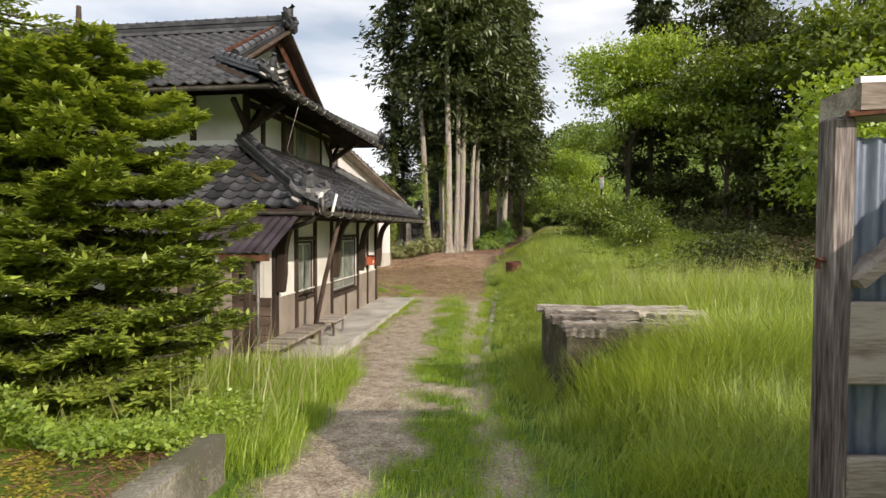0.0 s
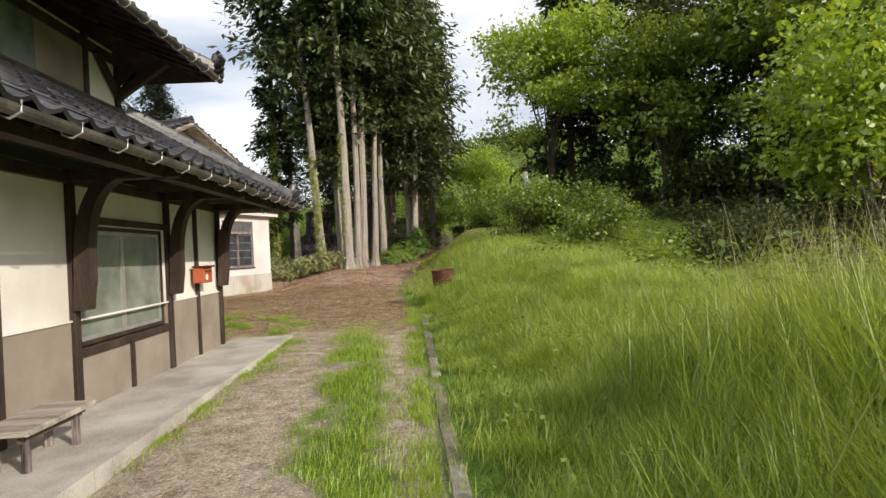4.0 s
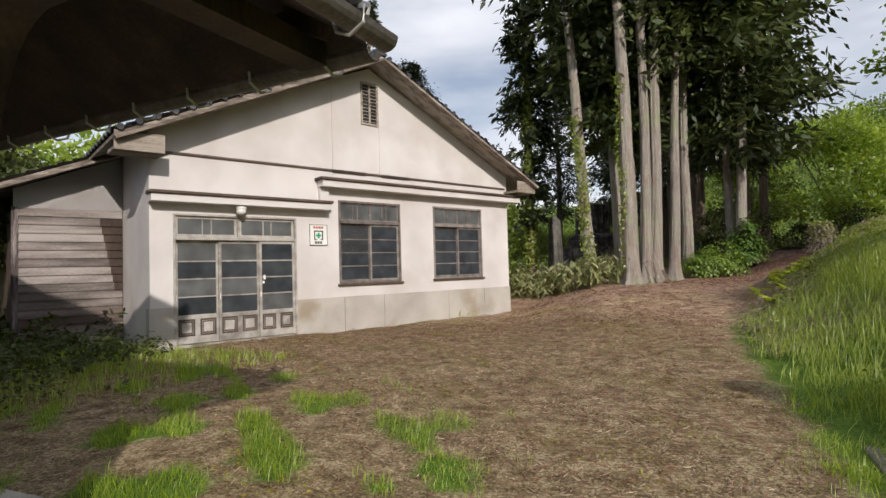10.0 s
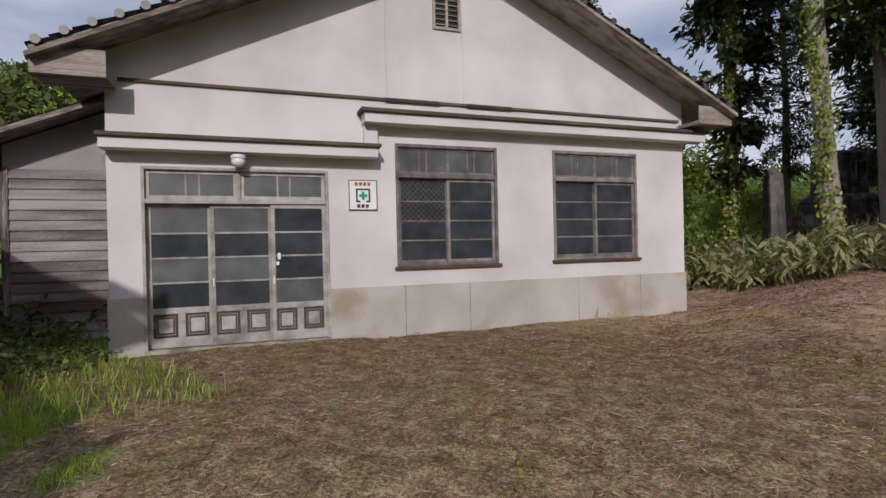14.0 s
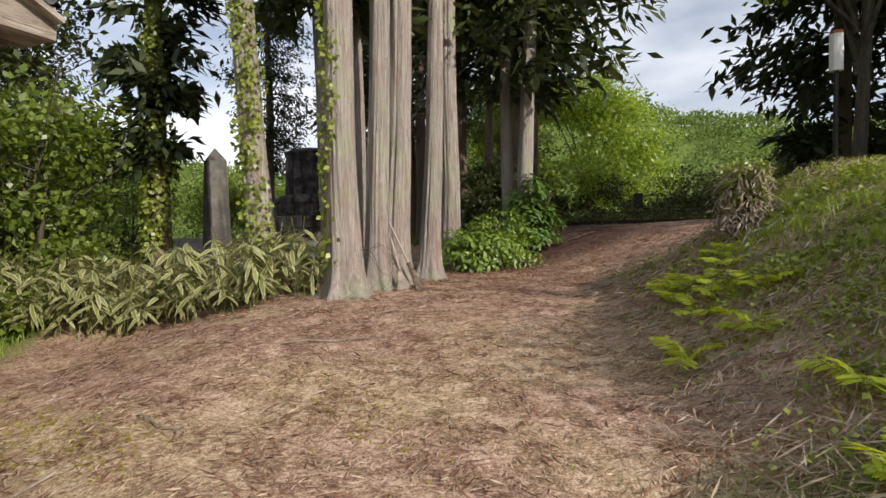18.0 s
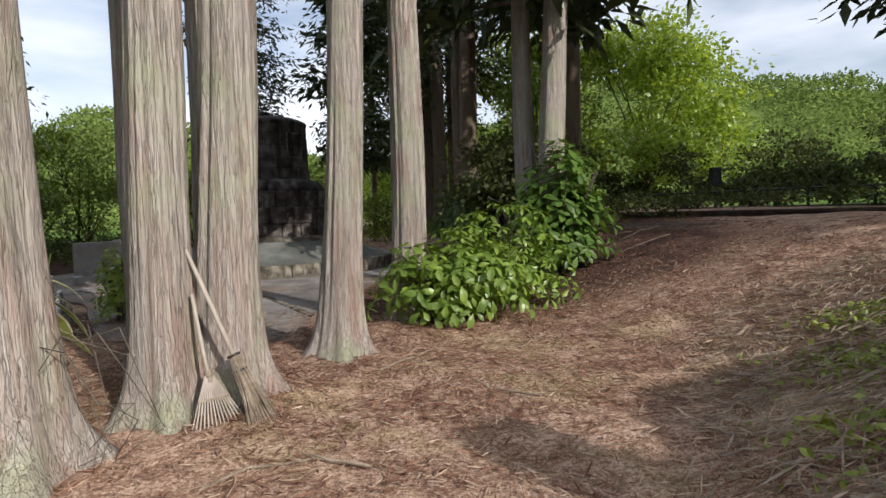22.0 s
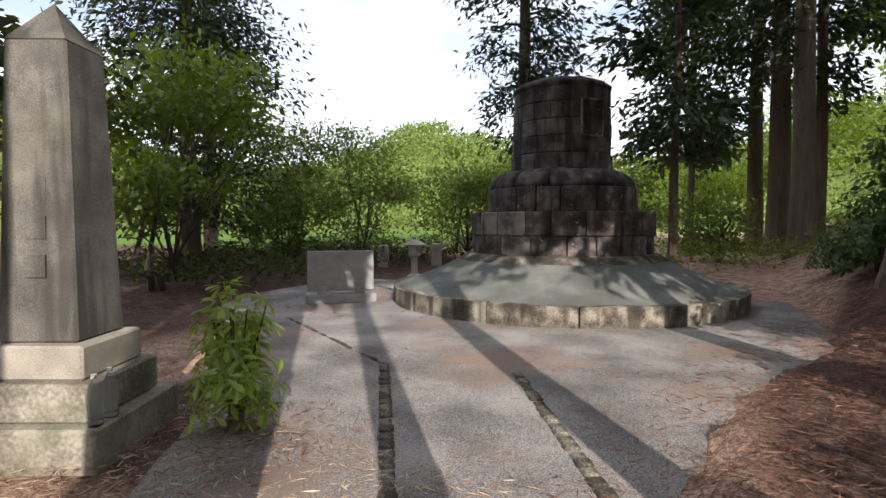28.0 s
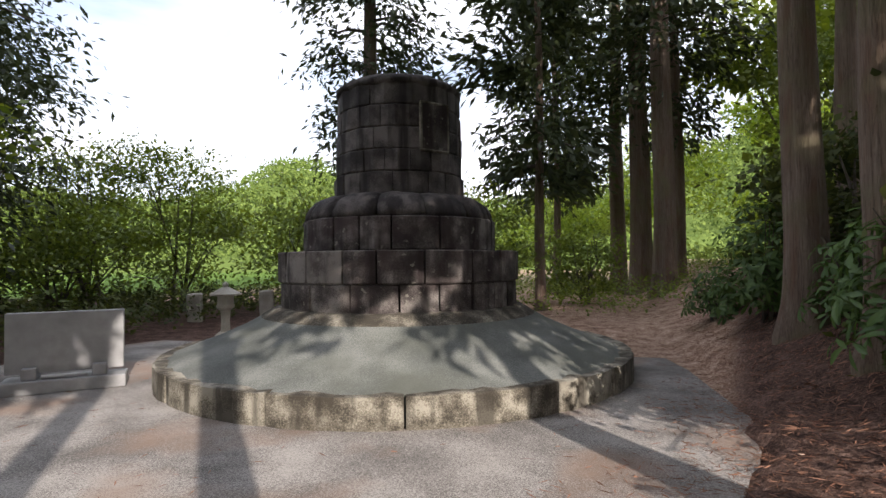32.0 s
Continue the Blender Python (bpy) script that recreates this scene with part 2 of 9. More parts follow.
def ground_material():
    """Earth sheet: gravelly dirt, dry needle litter, moss-green turf, mixed by the zones stored on the sheet."""
    m, N, L = node_mat("earth")
    tc = N.new("ShaderNodeTexCoord")

    def noise_node(scale, detail=5.0, stretch=None):
        n = N.new("ShaderNodeTexNoise")
        n.inputs["Scale"].default_value, n.inputs["Detail"].default_value = scale, detail
        L.new(tc.outputs["Object"], n.inputs["Vector"])
        return n

    coarse, mid, fine, grit = noise_node(0.6), noise_node(5.0), noise_node(34.0), noise_node(95.0, 3.0)
    v = N.new("ShaderNodeMix")
    v.inputs["Factor"].default_value = 0.55
    L.new(mid.outputs["Fac"], v.inputs["A"])
    L.new(fine.outputs["Fac"], v.inputs["B"])
    v2 = N.new("ShaderNodeMix")
    v2.inputs["Factor"].default_value = 0.35
    L.new(v.outputs["Result"], v2.inputs["A"])
    L.new(grit.outputs["Fac"], v2.inputs["B"])
    dirt = ramp_node(N, [(0.38, (0.13, 0.10, 0.07)), (0.5, (0.33, 0.275, 0.215)), (0.62, (0.60, 0.53, 0.44))])
    litter = ramp_node(N, [(0.38, (0.09, 0.048, 0.034)), (0.5, (0.34, 0.215, 0.155)), (0.60, (0.64, 0.48, 0.375))])
    dry = ramp_node(N, [(0.38, (0.12, 0.08, 0.045)), (0.5, (0.40, 0.29, 0.18)), (0.60, (0.68, 0.55, 0.40))])
    brown = ramp_node(N, [(0.38, (0.05, 0.036, 0.02)), (0.5, (0.215, 0.16, 0.09)), (0.60, (0.47, 0.385, 0.25))])
    green = ramp_node(N, [(0.34, (0.025, 0.045, 0.010)), (0.5, (0.09, 0.16, 0.025)), (0.64, (0.17, 0.25, 0.045))])
    # Needle litter, darkened in colour to stand in for shade beside the plaza.
    shaded_duff = ramp_node(N, [(0.38, (0.022, 0.014, 0.012)), (0.5, (0.085, 0.052, 0.042)), (0.62, (0.21, 0.135, 0.11))])
    for r in (dirt, litter, dry, brown, green, shaded_duff):
        L.new(v2.outputs["Result"], r.inputs["Fac"])
    col = dirt.outputs["Color"]
    for key, r in (("dry", dry), ("litter", litter), ("brown", brown), ("green", green), ("shaded_duff", shaded_duff)):
        at = N.new("ShaderNodeAttribute")
        at.attribute_name = key
        k = N.new("ShaderNodeMath")
        k.operation = "MULTIPLY_ADD"
        k.inputs[1].default_value = 1.6
        L.new(at.outputs["Fac"], k.inputs[0])
        off = N.new("ShaderNodeMath")
        off.operation = "MULTIPLY_ADD"
        off.inputs[1].default_value, off.inputs[2].default_value = 1.4, -1.0
        L.new(mid.outputs["Fac"], off.inputs[0])
        L.new(off.outputs[0], k.inputs[2])
        k.use_clamp = True
        mx = N.new("ShaderNodeMix")
        mx.data_type = "RGBA"
        L.new(k.outputs[0], mx.inputs["Factor"])
        L.new(col, mx.inputs["A"])
        L.new(r.outputs["Color"], mx.inputs["B"])
        col = mx.outputs["Result"]
    p = N.new("ShaderNodeBsdfPrincipled")
    p.inputs["Roughness"].default_value, p.inputs["Specular IOR Level"].default_value = 0.95, 0.1
    L.new(col, p.inputs["Base Color"])
    bp = N.new("ShaderNodeBump")
    bp.inputs["Strength"].default_value, bp.inputs["Distance"].default_value = 0.7, 0.03
    L.new(v2.outputs["Result"], bp.inputs["Height"])
    L.new(bp.outputs["Normal"], p.inputs["Normal"])
    o = N.new("ShaderNodeOutputMaterial")
    L.new(p.outputs["BSDF"], o.inputs["Surface"])
    return m


def glass_pane(name, tint, rough=0.08):
    """A window pane before a dark room: dark body under a clear glossy face."""
    m, N, L = node_mat(name)
    tc = N.new("ShaderNodeTexCoord")
    n = N.new("ShaderNodeTexNoise")
    n.inputs["Scale"].default_value, n.inputs["Detail"].default_value = 2.5, 4.0
    L.new(tc.outputs["Object"], n.inputs["Vector"])
    r = ramp_node(N, [(0.35, tuple(c * 0.7 for c in tint)), (0.65, tuple(c * 1.3 for c in tint))])
    L.new(n.outputs["Fac"], r.inputs["Fac"])
    p = N.new("ShaderNodeBsdfPrincipled")
    p.inputs["Roughness"].default_value, p.inputs["Specular IOR Level"].default_value = rough, 0.5
    L.new(r.outputs["Color"], p.inputs["Base Color"])
    o = N.new("ShaderNodeOutputMaterial")
    L.new(p.outputs["BSDF"], o.inputs["Surface"])
    return m


M = {}
M["earth"] = ground_material()
M["plaster"] = surface("white_plaster", (0.64, 0.62, 0.585), (0.76, 0.74, 0.71), (0.82, 0.805, 0.78), scale=1.2, fine=45, rough=0.9, bump=0.12, stain=(0.56, 0.53, 0.48), stain_scale=0.8, fine_amount=0.2)
M["plaster_pink"] = surface("pale_mortar", (0.55, 0.52, 0.525), (0.64, 0.612, 0.62), (0.71, 0.685, 0.695), scale=0.9, fine=50, rough=0.92, bump=0.15, stain=(0.53, 0.49, 0.475), stain_scale=0.6, fine_amount=0.22)
M["mortar_grey"] = surface("grey_mortar_base", (0.34, 0.315, 0.29), (0.45, 0.425, 0.40), (0.54, 0.51, 0.485), scale=1.3, fine=60, rough=0.93, bump=0.2, stain=(0.30, 0.24, 0.17), stain_scale=1.1)
M["wainscot"] = surface("brown_mortar", (0.20, 0.165, 0.14), (0.27, 0.225, 0.19), (0.33, 0.285, 0.25), scale=2, fine=90, rough=0.93, bump=0.2)
M["dark_wood"] = surface("dark_timber", (0.018, 0.012, 0.010), (0.045, 0.030, 0.024), (0.085, 0.058, 0.045), scale=4, fine=55, rough=0.7, bump=0.3, stretch=(1, 1, 0.25))
M["brown_wood"] = surface("brown_boards", (0.05, 0.035, 0.028), (0.10, 0.07, 0.055), (0.16, 0.12, 0.10), scale=4, fine=70, rough=0.8, bump=0.3, stretch=(0.25, 1, 1), per_object=0.2)
M["grey_wood"] = surface("weathered_wood", (0.11, 0.09, 0.075), (0.25, 0.21, 0.18), (0.42, 0.38, 0.34), scale=5, fine=70, rough=0.92, bump=0.7, bump_dist=0.012, stretch=(0.16, 1.6, 1.6), per_object=0.18, spread=0.13)
M["rotten"] = surface("rotten_wall", (0.03, 0.026, 0.02), (0.085, 0.072, 0.055), (0.20, 0.175, 0.14), scale=6, fine=50, rough=0.95, bump=0.9, bump_dist=0.02, stain=(0.05, 0.055, 0.02), stain_scale=2.5)
M["bleached_wood"] = surface("bleached_wood", (0.05, 0.042, 0.037), (0.22, 0.195, 0.17), (0.50, 0.46, 0.42), scale=7, fine=80, rough=0.92, bump=0.8, bump_dist=0.012, stretch=(0.10, 2.2, 2.2), per_object=0.15, spread=0.12)
M["kerb_dark"] = surface("dark_old_kerb", (0.09, 0.08, 0.068), (0.21, 0.185, 0.16), (0.37, 0.335, 0.30), scale=4, fine=50, rough=0.95, bump=0.6, stain=(0.06, 0.065, 0.03), stain_scale=2.5, per_object=0.2)
M["grey_wood_up"] = surface("weathered_post", (0.03, 0.022, 0.024), (0.17, 0.14, 0.14), (0.46, 0.42, 0.41), scale=9, fine=75, rough=0.92, bump=0.8, bump_dist=0.014, stretch=(1.6, 1.6, 0.1), per_object=0.15, spread=0.13)
M["pale_wood"] = surface("pale_weathered_paint", (0.20, 0.185, 0.17), (0.36, 0.34, 0.32), (0.52, 0.50, 0.48), scale=5, fine=70, rough=0.85, bump=0.4, stretch=(1, 1, 1), per_object=0.15)
M["siding"] = surface("weathered_siding", (0.10, 0.085, 0.08), (0.235, 0.205, 0.195), (0.38, 0.345, 0.335), scale=2.2, fine=60, rough=0.9, bump=0.4, stretch=(0.3, 1, 2.5), per_object=0.3, stain=(0.07, 0.04, 0.03), stain_scale=0.5, spread=0.14)
M["tile"] = surface("black_roof_tile", (0.016, 0.016, 0.019), (0.04, 0.04, 0.045), (0.11, 0.11, 0.12), scale=5, fine=50, rough=0.36, bump=0.15, spec=0.5, per_object=0.3)
M["concrete"] = surface("concrete", (0.30, 0.28, 0.25), (0.44, 0.42, 0.385), (0.55, 0.53, 0.49), scale=1.5, fine=80, rough=0.95, bump=0.25, stain=(0.24, 0.21, 0.16), stain_scale=0.9, spread=0.12)
M["old_concrete"] = surface("mossy_concrete", (0.12, 0.11, 0.085), (0.24, 0.22, 0.185), (0.40, 0.38, 0.33), scale=3, fine=45, rough=0.95, bump=0.5, stain=(0.09, 0.10, 0.045), stain_scale=2.0, per_object=0.2, spread=0.12)
M["paving"] = surface("grey_paving", (0.10, 0.092, 0.088), (0.215, 0.20, 0.19), (0.37, 0.347, 0.33), scale=1.3, fine=120, rough=0.95, bump=0.45, bump_dist=0.006, stain=(0.25, 0.175, 0.135), stain_scale=0.8, fine_amount=0.6, spread=0.09)
M["stone"] = surface("dark_granite", (0.022, 0.019, 0.019), (0.062, 0.053, 0.052), (0.13, 0.115, 0.11), scale=4, fine=90, rough=0.85, bump=0.6, bump_dist=0.015, per_object=0.13, stain=(0.10, 0.09, 0.088), stain_scale=1.6, spread=0.11, streak=(0.014, 0.011, 0.012))
M["stone_warm"] = surface("stained_granite", (0.03, 0.024, 0.024), (0.088, 0.076, 0.073), (0.20, 0.18, 0.17), scale=4, fine=90, rough=0.88, bump=0.6, bump_dist=0.015, per_object=0.13, stain=(0.045, 0.03, 0.03), stain_scale=2.2, spread=0.11, streak=(0.02, 0.013, 0.014), lichen=(0.20, 0.19, 0.165))
M["kerbstone"] = surface("buff_kerbstone", (0.05, 0.044, 0.035), (0.145, 0.13, 0.105), (0.30, 0.28, 0.235), scale=5, fine=70, rough=0.92, bump=0.7, bump_dist=0.02, per_object=0.15, stain=(0.05, 0.042, 0.032), stain_scale=1.4, spread=0.1, streak=(0.035, 0.03, 0.024))
M["dome"] = surface("mortar_dome", (0.08, 0.086, 0.08), (0.125, 0.132, 0.124), (0.20, 0.207, 0.195), scale=1.6, fine=90, rough=0.95, bump=0.4, bump_dist=0.012, stain=(0.09, 0.095, 0.08), stain_scale=1.0, fine_amount=0.45, spread=0.1)
M["worn_wood"] = surface("worn_window_wood", (0.10, 0.085, 0.08), (0.19, 0.17, 0.16), (0.31, 0.285, 0.27), scale=5, fine=70, rough=0.85, bump=0.4, per_object=0.15)
M["granite_grey"] = surface("grey_granite", (0.20, 0.20, 0.205), (0.27, 0.27, 0.28), (0.34, 0.34, 0.35), scale=6, fine=220, rough=0.45, bump=0.05, spec=0.5)
M["granite_dark"] = surface("weathered_pillar_granite", (0.075, 0.07, 0.065), (0.13, 0.124, 0.115), (0.22, 0.21, 0.19), scale=3, fine=110, rough=0.9, bump=0.3, stain=(0.10, 0.10, 0.065), stain_scale=1.3, spread=0.12, streak=(0.05, 0.047, 0.042))
M["granite_old"] = surface("old_pale_granite", (0.24, 0.22, 0.19), (0.36, 0.335, 0.29), (0.46, 0.44, 0.39), scale=3, fine=110, rough=0.9, bump=0.3, stain=(0.20, 0.185, 0.12), stain_scale=1.3, spread=0.12)
M["bark"] = bark("cedar_bark", (0.06, 0.046, 0.04), (0.25, 0.216, 0.194), (0.50, 0.458, 0.425), (0.31, 0.205, 0.172))
M["bark_dark"] = bark("dark_bark", (0.022, 0.017, 0.014), (0.07, 0.052, 0.043), (0.15, 0.12, 0.10), (0.08, 0.05, 0.04))
# Darker, redder copy of cedar_bark, with the grove's shade in its colour.
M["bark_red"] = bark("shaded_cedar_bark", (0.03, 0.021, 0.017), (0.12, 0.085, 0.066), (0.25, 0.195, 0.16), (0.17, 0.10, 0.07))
M["moss"] = foliage("olive_moss", (0.14, 0.12, 0.02), (0.36, 0.32, 0.06), thru=0.1, gloss=0.0)
M["branch"] = surface("branch_bark", (0.04, 0.032, 0.026), (0.09, 0.075, 0.06), (0.16, 0.14, 0.12), scale=8, fine=50, stretch=(1, 1, 0.2), bump=0.4)
M["leaf_cedar"] = foliage("cedar_leaf", (0.014, 0.023, 0.009), (0.068, 0.088, 0.027), thru=0.2)
M["leaf_cypress"] = foliage("cypress_leaf", (0.030, 0.050, 0.016), (0.12, 0.15, 0.042), thru=0.25)
M["leaf_fir"] = foliage("fir_needles", (0.06, 0.11, 0.024), (0.52, 0.62, 0.11), thru=0.34)
M["leaf_tree"] = foliage("tree_leaf", (0.068, 0.115, 0.016), (0.235, 0.31, 0.042), thru=0.4)
M["leaf_light"] = foliage("light_leaf", (0.135, 0.22, 0.03), (0.42, 0.555, 0.085), thru=0.48)
# Deep green leaf, dimmed further so its colour carries woodland shade.
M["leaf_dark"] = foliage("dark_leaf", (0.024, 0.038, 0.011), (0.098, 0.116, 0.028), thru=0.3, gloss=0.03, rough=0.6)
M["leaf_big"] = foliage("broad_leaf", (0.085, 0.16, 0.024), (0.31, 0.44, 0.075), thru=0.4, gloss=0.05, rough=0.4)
# Darker copy of broad_leaf; shade under the cedars is in the colour.
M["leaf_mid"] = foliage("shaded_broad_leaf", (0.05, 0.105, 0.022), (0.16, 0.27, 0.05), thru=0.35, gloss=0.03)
M["leaf_glossy"] = foliage("evergreen_leaf", (0.026, 0.06, 0.016), (0.12, 0.205, 0.05), thru=0.3, gloss=0.04, rough=0.5)
M["leaf_ivy"] = foliage("ivy_leaf", (0.115, 0.165, 0.024), (0.33, 0.39, 0.06), thru=0.3)
M["grass"] = foliage("grass_blade", (0.125, 0.20, 0.024), (0.49, 0.59, 0.11), thru=0.4, gloss=0.05, hue=0.485)
M["grass_young"] = foliage("young_grass", (0.15, 0.235, 0.024), (0.38, 0.50, 0.055), thru=0.4, gloss=0.04, hue=0.49)
M["grass_seed"] = foliage("seeding_grass", (0.208, 0.221, 0.078), (0.468, 0.468, 0.208), thru=0.3, gloss=0.04)
M["straw"] = foliage("dry_straw", (0.13, 0.075, 0.048), (0.70, 0.54, 0.40), thru=0.15, gloss=0.04)
M["needle"] = foliage("fallen_needles", (0.075, 0.034, 0.024), (0.32, 0.17, 0.115), thru=0.1, gloss=0.03)
M["sasa"] = foliage("bamboo_grass_leaf", (0.10, 0.15, 0.03), (0.30, 0.33, 0.09), thru=0.3, gloss=0.06)
M["sasa_edge"] = foliage("bamboo_grass_margin", (0.42, 0.38, 0.23), (0.62, 0.58, 0.42), thru=0.25)
M["glass"] = glass_pane("dark_glass", (0.045, 0.05, 0.06))
M["glass_frost"] = glass_pane("frosted_glass", (0.10, 0.105, 0.11), 0.35)
M["glass_pale"] = glass_pane("pale_curtained_glass", (0.20, 0.22, 0.20), 0.12)
M["rust"] = surface("rusty_steel", (0.04, 0.018, 0.013), (0.11, 0.045, 0.03), (0.19, 0.088, 0.055), scale=6, fine=60, rough=0.85, bump=0.4, metal=0.2)
M["red"] = surface("faded_red_paint", (0.28, 0.06, 0.03), (0.40, 0.095, 0.045), (0.47, 0.14, 0.07), scale=6, fine=40, rough=0.55, bump=0.05)
M["white"] = surface("white_paint", (0.70, 0.70, 0.69), (0.78, 0.78, 0.77), (0.83, 0.83, 0.82), scale=4, fine=60, rough=0.5, bump=0.03)
M["ink"] = surface("dark_ink", (0.02, 0.03, 0.05), (0.03, 0.045, 0.08), (0.05, 0.06, 0.10), rough=0.5, bump=0.0)
M["green_ink"] = surface("green_ink", (0.01, 0.25, 0.12), (0.015, 0.32, 0.16), (0.02, 0.38, 0.2), rough=0.5, bump=0.0)
M["aluminium"] = surface("aluminium_frame", (0.36, 0.36, 0.36), (0.48, 0.48, 0.48), (0.58, 0.58, 0.58), scale=5, fine=60, rough=0.45, metal=0.6, bump=0.03)
M["gutter"] = surface("dull_metal_gutter", (0.07, 0.06, 0.055), (0.14, 0.125, 0.115), (0.24, 0.22, 0.21), scale=4, fine=40, rough=0.5, metal=0.5, bump=0.08)
M["pvc"] = surface("grey_pvc", (0.40, 0.40, 0.40), (0.52, 0.52, 0.53), (0.62, 0.62, 0.62), rough=0.45, bump=0.02)
M["tin"] = surface("corrugated_steel", (0.10, 0.125, 0.18), (0.17, 0.205, 0.28), (0.27, 0.31, 0.40), scale=2, fine=40, rough=0.45, metal=0.5, bump=0.1, stretch=(1, 1, 0.3))
M["awning"] = surface("purple_brown_plastic", (0.05, 0.038, 0.045), (0.10, 0.078, 0.095), (0.17, 0.14, 0.17), scale=2, fine=30, rough=0.4, bump=0.1)
M["bamboo"] = surface("bamboo_stick", (0.36, 0.26, 0.15), (0.50, 0.39, 0.25), (0.62, 0.51, 0.36), scale=4, fine=50, rough=0.55, stretch=(1, 1, 0.2), bump=0.1)
M["old_stick"] = surface("greyed_bamboo", (0.26, 0.22, 0.19), (0.42, 0.37, 0.33), (0.56, 0.51, 0.46), scale=5, fine=60, rough=0.7, stretch=(1, 1, 0.2), bump=0.15)
M["twig"] = surface("grey_twigs", (0.14, 0.11, 0.08), (0.27, 0.22, 0.17), (0.42, 0.36, 0.29), scale=12, fine=80, rough=0.9, bump=0.3)
M["steel_rail"] = surface("rail_steel", (0.025, 0.016, 0.012), (0.05, 0.034, 0.027), (0.10, 0.075, 0.06), scale=6, fine=60, rough=0.6, metal=0.4, bump=0.1)
M["black_metal"] = surface("black_metal", (0.012, 0.012, 0.013), (0.025, 0.025, 0.027), (0.05, 0.05, 0.052), rough=0.55, bump=0.05)
M["ballast"] = surface("track_ballast", (0.06, 0.045, 0.035), (0.13, 0.10, 0.08), (0.24, 0.20, 0.17), scale=20, fine=60, rough=0.95, bump=1.0, bump_dist=0.05)
M["pet"], pet_n, pet_l = node_mat("clear_plastic")
pet_b, pet_o = pet_n.new("ShaderNodeBsdfPrincipled"), pet_n.new("ShaderNodeOutputMaterial")
pet_b.inputs["Base Color"].default_value = (0.92, 0.96, 0.98, 1)
pet_b.inputs["Roughness"].default_value, pet_b.inputs["Transmission Weight"].default_value, pet_b.inputs["IOR"].default_value = 0.06, 0.92, 1.2
pet_l.new(pet_b.outputs[0], pet_o.inputs["Surface"])
# Canopy green paled and blued, so distance haze sits in the colour.
M["hill"] = foliage("hill_canopy", (0.07, 0.115, 0.035), (0.215, 0.285, 0.075), thru=0.15, gloss=0.0)


# ---- building helpers ----
RNG = np.random.default_rng(7)


def part(name, bm, material, parent=None, label="", smooth=False):
    """Links a bmesh as one mesh object, under a thing where one is given."""
    me = bpy.data.meshes.new(name)
    bm.normal_update()
    bm.to_mesh(me)
    bm.free()
    me.materials.append(material)
    if smooth:
        me.polygons.foreach_set("use_smooth", [True] * len(me.polygons))
    ob = new(name, me)
    if parent is not None:
        ob.parent = parent
    if label:
        ob["label"] = label
    return ob


def share(name, src, parent, m):
    """Another piece on the same mesh."""
    ob = new(name, src.data)
    ob.parent = parent
    ob.matrix_basis = m
    return ob


def thing(name, m, label, category, group="", kind=""):
    ob = new(name)
    ob.matrix_world = m
    return tagged(ob, label, category, group, kind)


def box(bm, x0, x1, y0, y1, z0, z1, bevel=0.0, m=None):
    r = bmesh.ops.create_cube(bm, size=1.0, matrix=Matrix.LocRotScale(((x0 + x1) / 2, (y0 + y1) / 2, (z0 + z1) / 2), None, (x1 - x0, y1 - y0, z1 - z0)))
    if bevel:
        es = list({e for v in r["verts"] for e in v.link_edges})
        r = bmesh.ops.bevel(bm, geom=es, offset=bevel, segments=1, affect="EDGES")
    if m is not None:
        bmesh.ops.transform(bm, matrix=m, verts=list({v for v in r["verts"]}))
    return bm


def boxes(*specs, bevel=0.0):
    bm = bmesh.new()
    for s in specs:
        box(bm, *s, bevel=bevel)
    return bm


def beam(bm, a, b, w, d, up=(0, 0, 1)):
    """A straight square bar from a to b."""
    a, b = Vector(a), Vector(b)
    z = (b - a).normalized()
    x = Vector(up).cross(z)
    if x.length < 1e-4:
        x = Vector((1, 0, 0))
    x.normalize()
    y = z.cross(x)
    ring = []
    for p in (a, b):
        ring.append([bm.verts.new(p + x * sx * w / 2 + y * sy * d / 2) for sx, sy in ((-1, -1), (1, -1), (1, 1), (-1, 1))])
    for k in range(4):
        bm.faces.new((ring[0][k], ring[0][(k + 1) % 4], ring[1][(k + 1) % 4], ring[1][k]))
    bm.faces.new(ring[0][::-1])
    bm.faces.new(ring[1])
    return bm


def tube(bm, pts, radii, seg=8, cap=True):
    """A round bar along a run of points, with its radius at each."""
    pts = [Vector(p) for p in pts]
    rings = []
    ref = Vector((0.3, 0.2, 1)).normalized()
    for k, p in enumerate(pts):
        t = (pts[min(k + 1, len(pts) - 1)] - pts[max(k - 1, 0)]).normalized()
        r0 = ref if abs(t.dot(ref)) < 0.95 else Vector((1, 0, 0))
        x = r0.cross(t).normalized()
        y = t.cross(x)
        r = radii[k] if isinstance(radii, (list, tuple)) else radii
        rings.append([bm.verts.new(p + (x * math.cos(a) + y * math.sin(a)) * r) for a in (2 * math.pi * j / seg for j in range(seg))])
    for r0, r1 in zip(rings, rings[1:]):
        for j in range(seg):
            bm.faces.new((r0[j], r0[(j + 1) % seg], r1[(j + 1) % seg], r1[j]))
    if cap:
        bm.faces.new(rings[0][::-1])
        bm.faces.new(rings[-1])
    return bm


